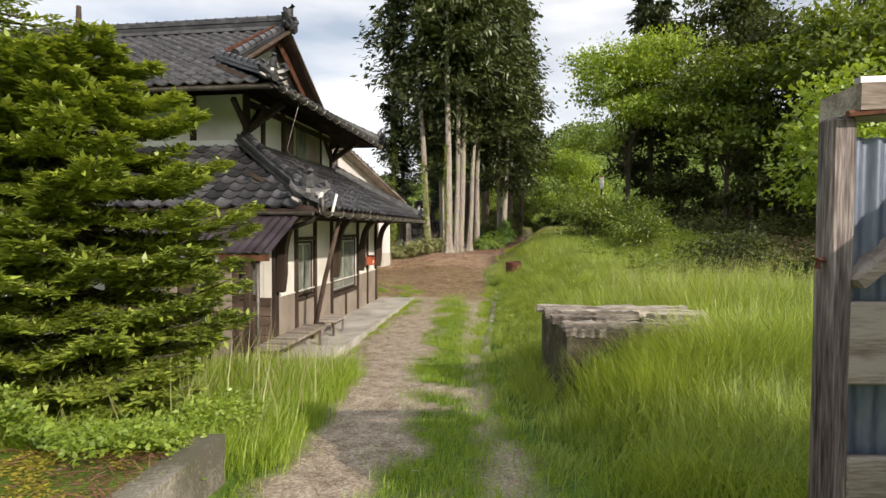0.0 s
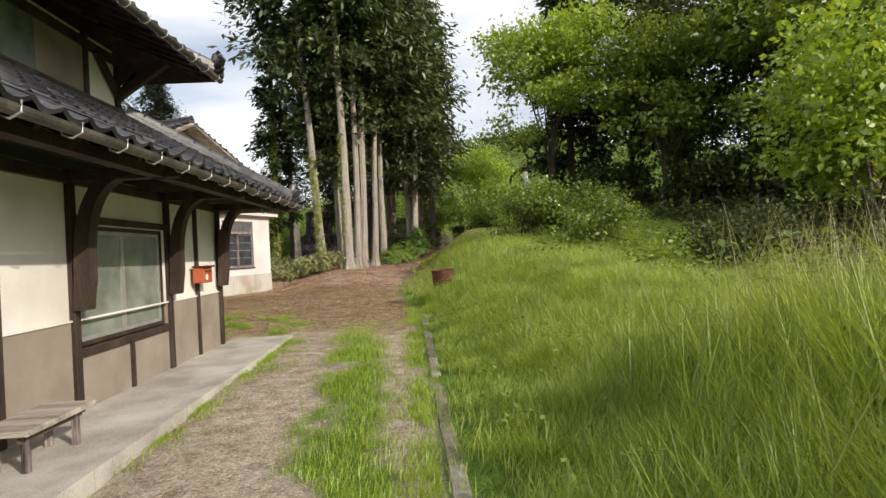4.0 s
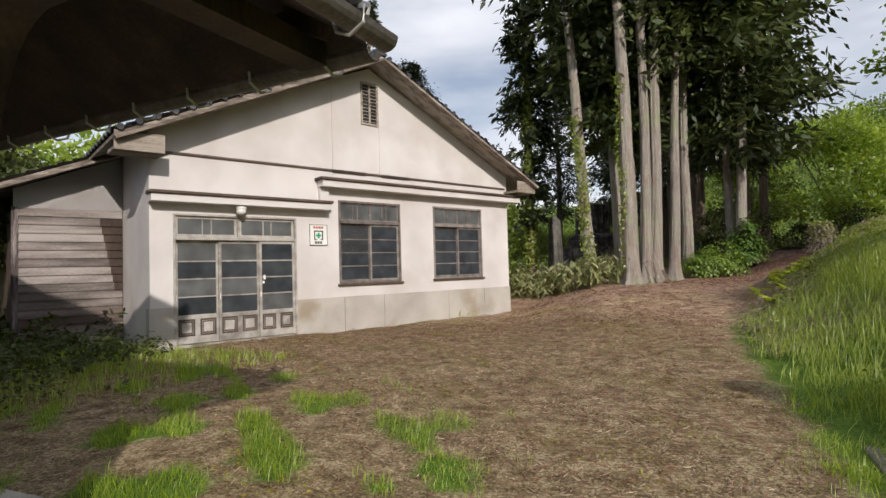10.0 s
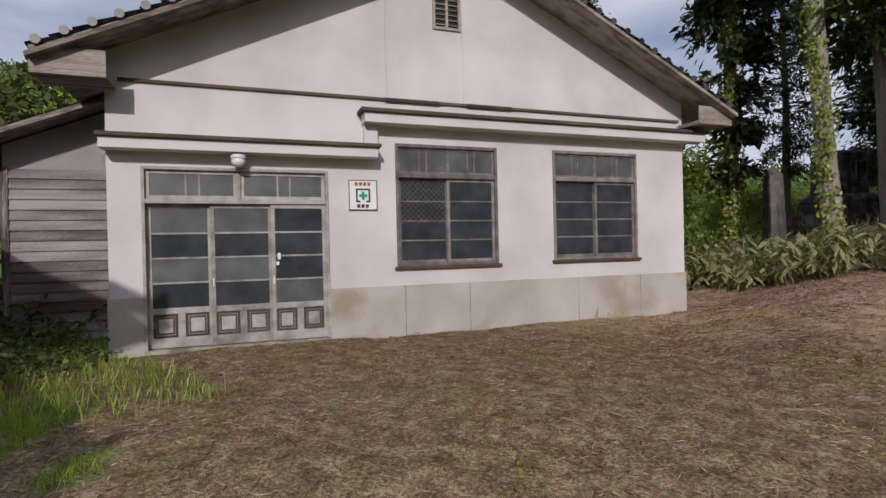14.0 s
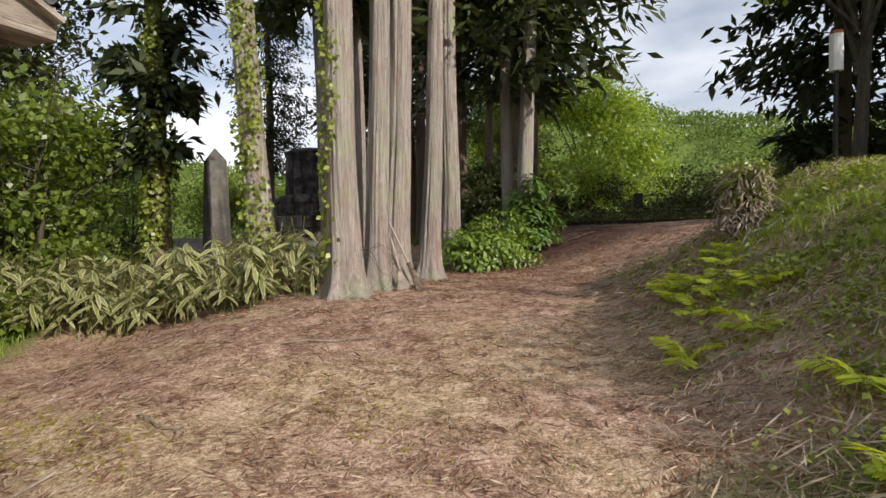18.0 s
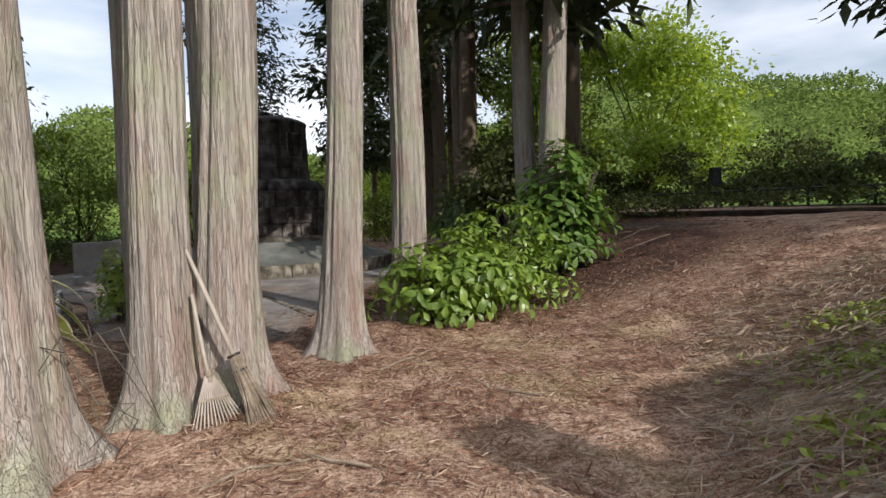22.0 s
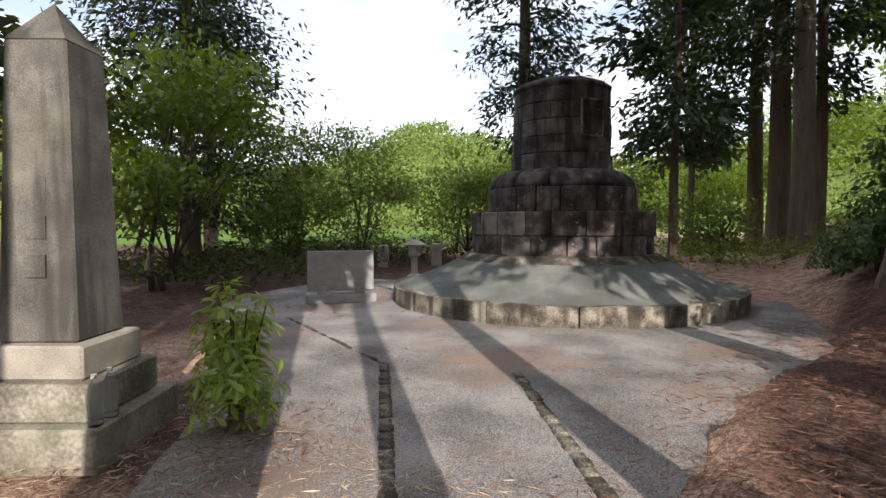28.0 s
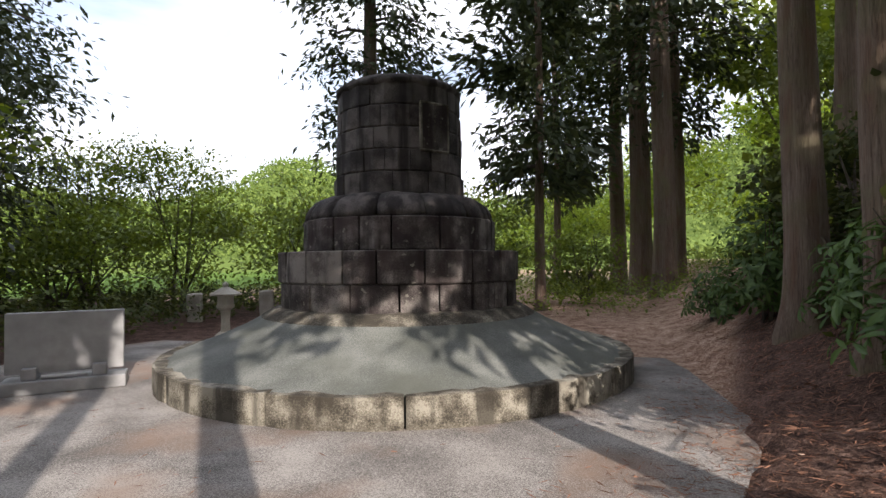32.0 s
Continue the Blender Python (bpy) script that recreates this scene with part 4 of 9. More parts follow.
def tiled_slope(parent, o, along, up, length, run, name, keep=None, inset=None, max_parts=300):
    """Lays a roof plane with tiles in courses. o: lower left corner; along the eave, up the slope (unit); inset(v): (a, b) ends of a course."""
    global TILE
    along, up, o = Vector(along), Vector(up), Vector(o)
    nrm = along.cross(up)
    rot = Matrix((along, up, nrm)).transposed().to_4x4()
    spots = []
    rows = int(run / 0.255)
    for r in range(rows):
        v = r * 0.255
        a, b = inset(v / run) if inset else (0.0, length)
        n0, n1 = int(math.ceil(a / 0.285)), int(math.floor(b / 0.285))
        for c in range(n0, n1):
            spots.append(o + along * ((c + 0.5) * 0.285) + up * v)
    jit = random.Random(len(spots))
    for k, p in enumerate(spots[:max_parts]):
        m = Matrix.Translation(p + nrm * jit.uniform(0, 0.006)) @ rot @ Matrix.Rotation(jit.uniform(-0.012, 0.012), 4, "Z")
        if TILE is None:
            TILE = part("tile", tile_piece(), M["tile"], parent)
            TILE.matrix_basis = m
        else:
            share("tile", TILE, parent, m)
    rest = spots[max_parts:]
    if rest:
        src = TILE.data
        co = np.empty(len(src.vertices) * 3, np.float32)
        src.vertices.foreach_get("co", co)
        co = co.reshape(-1, 3) @ np.array(rot.to_3x3()).T
        fs = np.array([list(p.vertices) for p in src.polygons])
        V = (co[None] + np.array([list(p) for p in rest])[:, None]).reshape(-1, 3)
        F = (fs[None] + (np.arange(len(rest)) * len(co))[:, None, None]).reshape(-1, 4)
        ob = new("roof_tiles", np_mesh("roof_tiles", V, F, M["tile"]))
        ob.parent = parent
        tagged(ob, "courses of black clay roof tiles", kind="stuff")


def slab_face(bm, pts, thick):
    """A plate of the given corner points, thickened downward."""
    top = [bm.verts.new(p) for p in pts]
    bot = [bm.verts.new((p[0], p[1], p[2] - thick)) for p in pts]
    bm.faces.new(top)
    bm.faces.new(bot[::-1])
    n = len(pts)
    for k in range(n):
        bm.faces.new((top[k], bot[k], bot[(k + 1) % n], top[(k + 1) % n]))
    return bm


# lower roof: east slope and south slope, meeting at a hip
EX, SY, NY, ZE = 1.34, -8.35, 0.55, 1.72
HX, HY = X2, Y2A
for pts in ([(EX, SY, ZE), (EX, NY, ZE), (HX, Y2B, Z2), (HX, HY, Z2)], [(WEST - 0.8, SY, ZE), (EX, SY, ZE), (HX, HY, Z2), (WEST - 0.8, HY, Z2)], [(EX, NY, ZE), (WEST - 0.8, NY, ZE), (WEST - 0.8, Y2B, Z2), (HX, Y2B, Z2)]):
    part("roof", slab_face(bmesh.new(), pts, 0.05), M["dark_wood"], house, "black tiled pent roof on dark boards")
ups = Vector((HX - EX, 0, Z2 - ZE))
run_e = ups.length
tiled_slope(house, (EX, SY, ZE + 0.02), (0, 1, 0), tuple(ups.normalized()), NY - SY, run_e, "east", inset=lambda v: (v * (HY - SY), NY - SY - v * (NY - Y2B)))
ups = Vector((0, HY - SY, Z2 - ZE))
tiled_slope(house, (-6.6, SY, ZE + 0.02), (1, 0, 0), tuple(ups.normalized()), EX + 6.6, ups.length, "south", inset=lambda v: (0, EX + 6.6 - v * (EX - HX)))


def ridge(parent, a, b, h=0.16, w=0.17, bow=0.0, layers=3):
    """A built-up ridge of flat tiles with a round cap tile, from a down to b."""
    a, b = Vector(a), Vector(b)
    t = (b - a).normalized()
    side = t.cross(Vector((0, 0, 1))).normalized()
    upv = side.cross(t)
    n = max(4, int((b - a).length / 0.26))

    def at(s):
        return a.lerp(b, s) + Vector((0, 0, bow * (s * s - s)))

    for k in range(layers):
        bm = bmesh.new()
        ww = w * (1 - 0.12 * (k % 2)) * (1 - 0.08 * k)
        z = k * h / layers
        prev = None
        for i in range(n + 1):
            c = at(i / n)
            ring = [bm.verts.new(c + side * s * ww + upv * (z + q)) for s, q in ((-1, 0), (1, 0), (1, h / layers * 0.8), (-1, h / layers * 0.8))]
            if prev:
                for j in range(4):
                    bm.faces.new((prev[j], prev[(j + 1) % 4], ring[(j + 1) % 4], ring[j]))
            else:
                bm.faces.new(ring[::-1])
            prev = ring
        bm.faces.new(prev)
        bmesh.ops.recalc_face_normals(bm, faces=bm.faces)
        part("ridge_course", bm, M["tile"], parent)
    src = None
    for i in range(n):
        p, q = at(i / n), at((i + 1) / n)
        bm = bmesh.new()
        if src is None:
            tube(bm, [(0, 0, 0), (0, 0, (q - p).length * 0.9), (0, 0, (q - p).length * 0.98)], [0.075, 0.075, 0.092], seg=10)
            src = part("cap_tile", bm, M["tile"], parent, smooth=False)
            src.matrix_basis = Matrix.Translation(p + upv * h) @ (q - p).to_track_quat("Z", "Y").to_matrix().to_4x4()
        else:
            bm.free()
            share("cap_tile", src, parent, Matrix.Translation(p + upv * h) @ (q - p).to_track_quat("Z", "Y").to_matrix().to_4x4())


def ridge_end(parent, p, heading, s=1.0):
    """An ornamental ridge-end tile: round boss face, curling cloud shoulders, a round tile mouth."""
    bm = bmesh.new()
    rot = Matrix.Rotation(heading, 4, "Z")
    bmesh.ops.create_uvsphere(bm, u_segments=12, v_segments=8, radius=0.15 * s, matrix=Matrix.Diagonal((0.55, 1, 1.1, 1)))
    for q in (-1, 1):
        tube(bm, [(0, q * 0.10 * s, -0.02), (0.02, q * 0.22 * s, 0.02), (0.03, q * 0.30 * s, 0.10 * s), (0.02, q * 0.26 * s, 0.18 * s), (0.0, q * 0.18 * s, 0.17 * s)], [0.09 * s, 0.085 * s, 0.07 * s, 0.05 * s, 0.03 * s], seg=8)
        tube(bm, [(0.0, q * 0.08 * s, -0.12 * s), (0.03, q * 0.2 * s, -0.14 * s), (0.03, q * 0.3 * s, -0.08 * s)], [0.07 * s, 0.06 * s, 0.04 * s], seg=8)
    tube(bm, [(0, 0, 0.10 * s), (0.02, 0, 0.26 * s), (0.10 * s, 0, 0.36 * s)], [0.10 * s, 0.08 * s, 0.05 * s], seg=8)
    tube(bm, [(0.0, 0, -0.14 * s), (0.16 * s, 0, -0.16 * s)], [0.085 * s, 0.085 * s], seg=12)
    bmesh.ops.transform(bm, matrix=Matrix.Translation(p) @ rot, verts=bm.verts)
    return part("ridge_end_tile", bm, M["tile"], parent, "ornamental black ridge-end tile")


ridge(house, (HX + 0.03, HY - 0.05, Z2 + 0.06), (EX - 0.25, SY + 0.32, ZE + 0.20), bow=0.10)
ridge_end(house, (EX - 0.18, SY + 0.22, ZE + 0.26), radians(-51), 1.0)
# flat-laid tile strip where the pent roofs meet the upper wall
part("flashing", boxes((X2, X2 + 0.12, Y2A, Y2B, Z2 - 0.02, Z2 + 0.09)), M["tile"], house)
part("flashing", boxes((-6.6, X2, Y2A - 0.12, Y2A, Z2 - 0.02, Z2 + 0.09)), M["white"], house, "white mortar under the wall")
ridge(house, (X2 + 0.05, Y2B + 0.03, Z2 + 0.04), (EX - 0.15, NY - 0.12, ZE + 0.12), h=0.12, w=0.13, bow=0.05, layers=2)
ridge_end(house, (EX - 0.08, NY - 0.06, ZE + 0.2), radians(45), 0.7)
# upper hip-and-gable roof
UX, UYA, UYB, UZ = 0.22, -7.42, -0.37, 3.93
YR, GX, ZR = (UYA + UYB) / 2, -1.55, 6.15
ZG = 4.75
fr = (ZG - UZ) / (ZR - UZ)
GYA, GYB = UYA + (YR - UYA) * fr, UYB + (YR - UYB) * fr
part("roof", slab_face(bmesh.new(), [(UX, UYA, UZ), (UX, UYB, UZ), (GX, GYB, ZG), (GX, GYA, ZG)], 0.06), M["dark_wood"], house)
for ya, yg in ((UYA, GYA), (UYB, GYB)):
    pts = [(WEST - 1, ya, UZ), (UX, ya, UZ), (GX, yg, ZG), (GX + 0.45, yg, ZG), (GX + 0.45, YR, ZR), (WEST - 1, YR, ZR)]
    bm = slab_face(bmesh.new(), pts if ya == UYA else pts[::-1], 0.06)
    bmesh.ops.recalc_face_normals(bm, faces=bm.faces)
    part("roof", bm, M["dark_wood"], house, "black tiled hip-and-gable upper roof")
ups = Vector((GX - UX, 0, ZG - UZ))
tiled_slope(house, (UX, UYA, UZ + 0.02), (0, 1, 0), tuple(ups.normalized()), UYB - UYA, ups.length, "upper east", inset=lambda v: (v * (GYA - UYA), (UYB - UYA) - v * (UYB - GYB)), max_parts=0)
ups = Vector((0, YR - UYA, ZR - UZ))
tiled_slope(house, (-8.0, UYA, UZ + 0.02), (1, 0, 0), tuple(ups.normalized()), UX + 8.0, ups.length, "upper south",
            inset=lambda v: (0, UX + 8.0 - (v / fr * (UX - GX) if v < fr else UX - GX - 0.45)), max_parts=0)
part("gable_wall", slab_face(bmesh.new(), [(GX, GYA, ZG), (GX, GYB, ZG), (GX, YR, ZR - 0.06)], 0.05), M["plaster"], house)
for yg in (GYA, GYB):
    part("barge_board", beam(bmesh.new(), (GX + 0.44, yg, ZG + 0.0), (GX + 0.44, YR, ZR - 0.03), 0.05, 0.2, up=(1, 0, 0)), M["brown_wood"], house)
    part("soffit", beam(bmesh.new(), (GX + 0.2, yg, ZG + 0.02), (GX + 0.2, YR, ZR - 0.08), 0.45, 0.03, up=(1, 0, 0)), M["rust"], house)
    ridge(house, (GX + 0.38, YR, ZR), (GX + 0.38, yg, ZG + 0.06), h=0.10, w=0.10, layers=2)
    ridge(house, (GX + 0.05, yg, ZG + 0.04), (UX - 0.05, UYA if yg == GYA else UYB, UZ + 0.12), h=0.13, w=0.13, bow=0.06, layers=2)
ridge(house, (WEST, YR, ZR), (GX + 0.5, YR, ZR), h=0.3, w=0.16)
ridge_end(house, (GX + 0.5, YR, ZR + 0.2), 0.0, 1.1)
ridge_end(house, (UX, UYA, UZ + 0.2), radians(-45), 0.8)
ridge_end(house, (UX, UYB, UZ + 0.2), radians(45), 0.8)
for k in range(18):
    y = UYA + 0.2 + k * 0.39
    part("rafter", beam(bmesh.new(), (UX - 0.03, y, UZ - 0.06), (X2, y, UZ + 0.42), 0.05, 0.07), M["dark_wood"], house)


def gutter_run(parent, a, b, hooks=0):
    """A half-round eave gutter with hanger hooks."""
    a, b = Vector(a), Vector(b)
    t = (b - a).normalized()
    side = t.cross(Vector((0, 0, 1))).normalized()
    bm = bmesh.new()
    prof = [(math.cos(x) * 0.055, -abs(math.sin(x)) * 0.055) for x in np.linspace(0, math.pi, 9)]
    for off in (0.0, 0.005):
        r = [[bm.verts.new(p + side * (x * (1 + off)) + Vector((0, 0, z - off))) for x, z in prof] for p in (a, b)]
        for k in range(8):
            bm.faces.new((r[0][k], r[0][k + 1], r[1][k + 1], r[1][k]))
    ob = part("gutter", bm, M["gutter"], parent, "dull metal eave gutter")
    src = None
    for k in range(hooks):
        p = a.lerp(b, (k + 0.5) / hooks)
        if src is None:
            bm = tube(bmesh.new(), [side * 0.075 + Vector((0, 0, 0.02)), side * 0.07 + Vector((0, 0, -0.05)), Vector((0, 0, -0.085)), side * -0.06 + Vector((0, 0, -0.06)), side * -0.10 + Vector((0, 0, 0.03))], 0.008, seg=5)
            src = part("gutter_hook", bm, M["aluminium"], parent)
            src.matrix_basis = Matrix.Translation(p)
        else:
            share("gutter_hook", src, parent, Matrix.Translation(p))
    return ob


gutter_run(house, (EX + 0.08, SY + 0.1, ZE - 0.04), (EX + 0.08, 0.6, ZE - 0.02), 16)
gutter_run(house, (UX + 0.08, UYA, UZ - 0.03), (UX + 0.08, UYB, UZ - 0.03), 15)
gutter_run(house, (-6.5, NY + 0.06, ZE - 0.02), (EX, NY + 0.06, ZE - 0.04), 17)
gutter_run(house, (-7.5, SY - 0.06, ZE - 0.03), (EX, SY - 0.06, ZE - 0.05), 0)
gutter_run(house, (-8.0, UYA - 0.06, UZ - 0.03), (UX, UYA - 0.06, UZ - 0.05), 0)
# porch awning of corrugated plastic on the south front
bm = bmesh.new()
N_COR = 60
rows = []
for y, z, xr in ((-8.30, 1.655, 1.10), (-9.30, 1.07, 1.05)):
    rows.append([bm.verts.new((-3.2 + (xr + 3.2) * k / N_COR, y, z + 0.016 * math.cos(k * math.pi / 2 * 1.9))) for k in range(N_COR + 1)])
for k in range(N_COR):
    bm.faces.new((rows[0][k], rows[0][k + 1], rows[1][k + 1], rows[1][k]))
bmesh.ops.solidify(bm, geom=bm.faces[:], thickness=0.006)
part("awning", bm, M["awning"], house, "purple-brown corrugated plastic porch awning")
part("awning_beam", boxes((-3.2, 1.0, -9.26, -9.18, 0.95, 1.04)), M["rust"], house)
for x in (0.68, 0.10, -1.5):
    part("porch_post", boxes((x - 0.05, x + 0.05, -9.24, -9.14, FLOOR_Z, 0.95), bevel=0.006), M["dark_wood"], house)
part("porch_wall", boxes((-1.5, 0.5, -9.17, -9.12, FLOOR_Z, 0.94)), M["brown_wood"], house)
for x in (-1.4, -0.85, 0.0):
    part("porch_panel", boxes((x, x + 0.42, -9.20, -9.17, -0.75, 0.10), (x, x + 0.42, -9.20, -9.17, 0.22, 0.80)), M["wainscot"], house)
part("downpipe", tube(bmesh.new(), [(0.30, -9.33, 0.97), (0.30, -9.35, 0.84), (0.06, -9.36, 0.64), (0.02, -9.36, 0.3), (0.0, -9.36, FLOOR_Z)], 0.04, seg=8), M["pvc"], house, "bent grey plastic downpipe", smooth=True)
part("downpipe", tube(bmesh.new(), [(0.82, -9.18, 0.95), (0.82, -9.18, FLOOR_Z)], 0.03, seg=8), M["gutter"], house, smooth=True)
part("awning_gutter", tube(bmesh.new(), [(-3.2, -9.33, 1.0), (0.32, -9.33, 0.98)], 0.035, seg=8), M["gutter"], house, smooth=True)
part("porch_base", boxes((-1.9, -0.2, -9.75, -9.6, FLOOR_Z, -0.38), bevel=0.01), M["concrete"], house, "low pale concrete block wall")
part("downpipe", tube(bmesh.new(), [(EX + 0.05, SY + 0.15, ZE + 0.18), (EX + 0.08, SY + 0.2, ZE - 0.05), (EX - 0.1, SY + 0.15, ZE - 0.18), (0.3, -7.6, 1.30), (-0.6, -7.3, 1.10)], 0.04, seg=8), M["gutter"], house, smooth=True)
part("pipe_end", tube(bmesh.new(), [(EX - 0.02, SY + 0.22, ZE - 0.05), (EX + 0.0, SY + 0.25, ZE + 0.22), (EX + 0.02, SY + 0.42, ZE + 0.36)], 0.045, seg=8), M["pvc"], house, "grey plastic pipe elbow", smooth=True)
part("pipe_end", tube(bmesh.new(), [(EX + 0.1, SY + 0.5, ZE - 0.06), (EX + 0.1, SY + 0.72, ZE + 0.26)], 0.025, seg=8), M["white"], house, smooth=True)
part("stay_wire", tube(bmesh.new(), [(EX - 0.2, -7.2, ZE + 0.3), (0.1, -6.6, 2.9), (UX, -6.3, 3.85)], 0.006, seg=5), M["gutter"], house)
# leaning prop against the eave
prop = part("prop_pole", tube(bmesh.new(), [(0.28, -5.85, -0.74), (0.62, -6.10, 0.45), (1.0, -6.34, 1.66)], [0.05, 0.045, 0.04], seg=8), M["brown_wood"], None, smooth=True)
prop.matrix_world = WALLS
tagged(prop, "slim brown wooden prop leaning under the tiled eave", "pole")

# paving slab along the east front
S0 = WALLS
bm = slab_face(bmesh.new(), [(0.02, -8.7, -0.73), (1.08, -8.7, -0.73), (1.10, 0.53, -0.73), (0.02, 0.53, -0.73)], 0.3)
slab = part("pavement", bm, M["concrete"])
slab.matrix_world = S0
tagged(slab, "pale concrete apron along the house wall", "pavement", kind="structure")
for k in range(6):
    a, b = -8.7 + k * 1.538, -8.7 + (k + 1) * 1.538 - 0.012
    bm = slab_face(bmesh.new(), [(0.98, a, -0.722), (1.11, a, -0.722), (1.11, b, -0.722), (0.98, b, -0.722)], 0.22)
    part("edging", bm, M["concrete"], slab)


# strip of paving along the north wall
bm = slab_face(bmesh.new(), [(-7.0, 0.02, -0.735), (-0.7, 0.02, -0.735), (-0.7, 0.68, -0.735), (-7.0, 0.74, -0.735)], 0.3)
slab = part("pavement", bm, M["concrete"])
slab.matrix_world = S0
tagged(slab, "grey concrete apron along the house's north wall", "pavement", kind="structure")
for k in range(6):
    a, b = -7.0 + k * 1.05, -7.0 + (k + 1) * 1.05 - 0.012
    bm = slab_face(bmesh.new(), [(a, 0.72, -0.715), (b, 0.72, -0.715), (b, 0.84, -0.715), (a, 0.84, -0.715)], 0.22)
    part("edging", bm, M["concrete"], slab)


def bench(m, length, h=0.36):
    b = thing("bench", m, "low weathered plank bench on the concrete apron by the wall", "bench", "benches by the house")
    part("seat", boxes((-0.21, 0.21, 0, length, h - 0.045, h), bevel=0.006), M["grey_wood"], b)
    part("apron", boxes((0.10, 0.12, 0.05, length - 0.05, h - 0.11, h - 0.045)), M["brown_wood"], b)
    for y in (0.12, length - 0.12):
        for x in (-0.11, 0.11):
            part("leg", boxes((x - 0.022, x + 0.022, y - 0.022, y + 0.022, 0, h - 0.045)), M["grey_wood_up"], b)
    return b


bench(WALLS @ Matrix.Translation((0.52, -8.35, -0.727)), 2.05)
bench(WALLS @ Matrix.Translation((0.50, -5.70, -0.727)), 0.80, 0.33)
# mailbox on its post
mb = thing("mailbox", WALLS @ Matrix.Translation((0.06, -1.10, 0.40)), "small faded red metal mailbox on a dark wall post", "mailbox")
bm = boxes((0, 0.17, -0.17, 0.17, 0, 0.24), bevel=0.012)
part("body", bm, M["red"], mb)
part("lid", boxes((-0.005, 0.21, -0.19, 0.19, 0.24, 0.268), bevel=0.006), M["rust"], mb, "dark rusty sloping lid")
part("emblem", lathe([(0.0, 0.004), (0.05, 0.004), (0.05, 0.0)], 16), M["white"], mb, "round white sticker").matrix_basis = pose(0.171, -0.06, 0.09, 0, 90, 0)
part("slot", boxes((0.17, 0.176, -0.12, 0.12, 0.17, 0.19)), M["black_metal"], mb)


# ---- white gabled meeting hall ----
HALL = Matrix.Translation((-7.52, 22.36, -0.60)) @ Matrix.Rotation(radians(60.4), 4, "Z")
hall = thing("hall", HALL, "single-storey pale mortar hall with a tiled gable roof", "building")
HW, HD = 9.23, 9.5
HE, HA = 3.89, 6.07
DOOR, TRANS = (0.38, 2.74, 0.03, 1.93), (0.38, 2.74, 1.93, 2.40)
HW1, HW2 = (3.74, 5.42, 1.00, 2.84), (6.45, 8.17, 1.02, 2.85)
# front wall with openings; grey base below, pale above
bm = wall_with_openings(bmesh.new(), "x", 0.0, 0.2, 0, HW, 0.72, HE, [(0.38, 2.74, 0.72, 2.40), HW1, HW2])
part("wall", bm, M["plaster_pink"], hall, "pale mortar front wall")
bm = wall_with_openings(bmesh.new(), "x", -0.018, 0.218, -0.018, HW + 0.018, -0.4, 0.72, [(0.38, 2.74, -0.4, 0.72)])
part("base", bm, M["mortar_grey"], hall, "grey mortar base course, stained near the ground")
part("threshold", boxes((0.38, 2.74, -0.03, 0.2, -0.4, 0.03)), M["old_concrete"], hall)
for s in (1.9 + 1.95, 4.9, 6.9, 8.2):
    part("joint", boxes((s, s + 0.008, -0.021, -0.018, -0.1, 0.72)), M["old_concrete"], hall)
bm = bmesh.new()
slab_pts = [(0, 0, HE), (HW, 0, HE), (HW / 2, 0, HA - 0.12)]
f = [bm.verts.new(p) for p in slab_pts]
g = [bm.verts.new((p[0], 0.2, p[2])) for p in slab_pts]
bm.faces.new(f)
bm.faces.new(g[::-1])
for k in range(3):
    bm.faces.new((f[k], g[k], g[(k + 1) % 3], f[(k + 1) % 3]))
bmesh.ops.recalc_face_normals(bm, faces=bm.faces)
part("gable", bm, M["plaster_pink"], hall)
for spec in ((0.0, 0.2, 0.201, HD, -0.4, HE), (HW - 0.2, HW, 0.201, HD, -0.4, HE), (0.201, HW - 0.201, HD - 0.2, HD, -0.4, HE)):
    part("wall", boxes(spec), M["plaster_pink"], hall)
part("ceiling", boxes((0.2, HW - 0.2, 0.2, HD - 0.2, 3.0, 3.05)), M["mortar_grey"], hall)
# ledges over the door and windows
part("ledge", boxes((-0.03, 3.42, -0.27, 0, 2.58, 2.71)), M["plaster_pink"], hall, "projecting mortar ledge")
part("ledge_cap", boxes((-0.06, 3.46, -0.32, 0, 2.712, 2.765), bevel=0.008), M["brown_wood"], hall)
part("ledge", boxes((3.26, 3.46, -0.10, 0, 2.77, 3.08)), M["plaster_pink"], hall)
part("ledge", boxes((3.24, HW + 0.28, -0.27, 0, 3.08, 3.215)), M["plaster_pink"], hall, "projecting mortar ledge")
part("ledge_cap", boxes((3.18, HW + 0.33, -0.32, 0, 3.217, 3.275), bevel=0.008), M["brown_wood"], hall)
part("band", boxes((0.15, HW - 0.1, -0.035, 0, 3.46, 3.50)), M["brown_wood"], hall, "thin dark moulding")
for a, b in ((3.6, 4.45), (4.9, 5.7)):
    part("band", boxes((a, b, -0.05, -0.035, 3.45, 3.50)), M["dark_wood"], hall)
for s in (3.62, 4.86):
    part("pilaster_edge", boxes((s, s + 0.02, -0.02, 0, 3.50, 5.6)), M["plaster_pink"], hall)
# louvred vent
part("vent_frame", boxes((4.38, 4.84, -0.03, 0.0, 4.62, 4.66), (4.38, 4.84, -0.05, 0.0, 5.55, 5.60), (4.38, 4.42, -0.03, 0, 4.66, 5.55), (4.80, 4.84, -0.03, 0, 4.66, 5.55), (4.59, 4.63, -0.03, 0, 4.66, 5.55)), M["grey_wood"], hall)
part("vent_back", boxes((4.42, 4.80, -0.004, -0.001, 4.66, 5.55)), M["black_metal"], hall)
slat = None
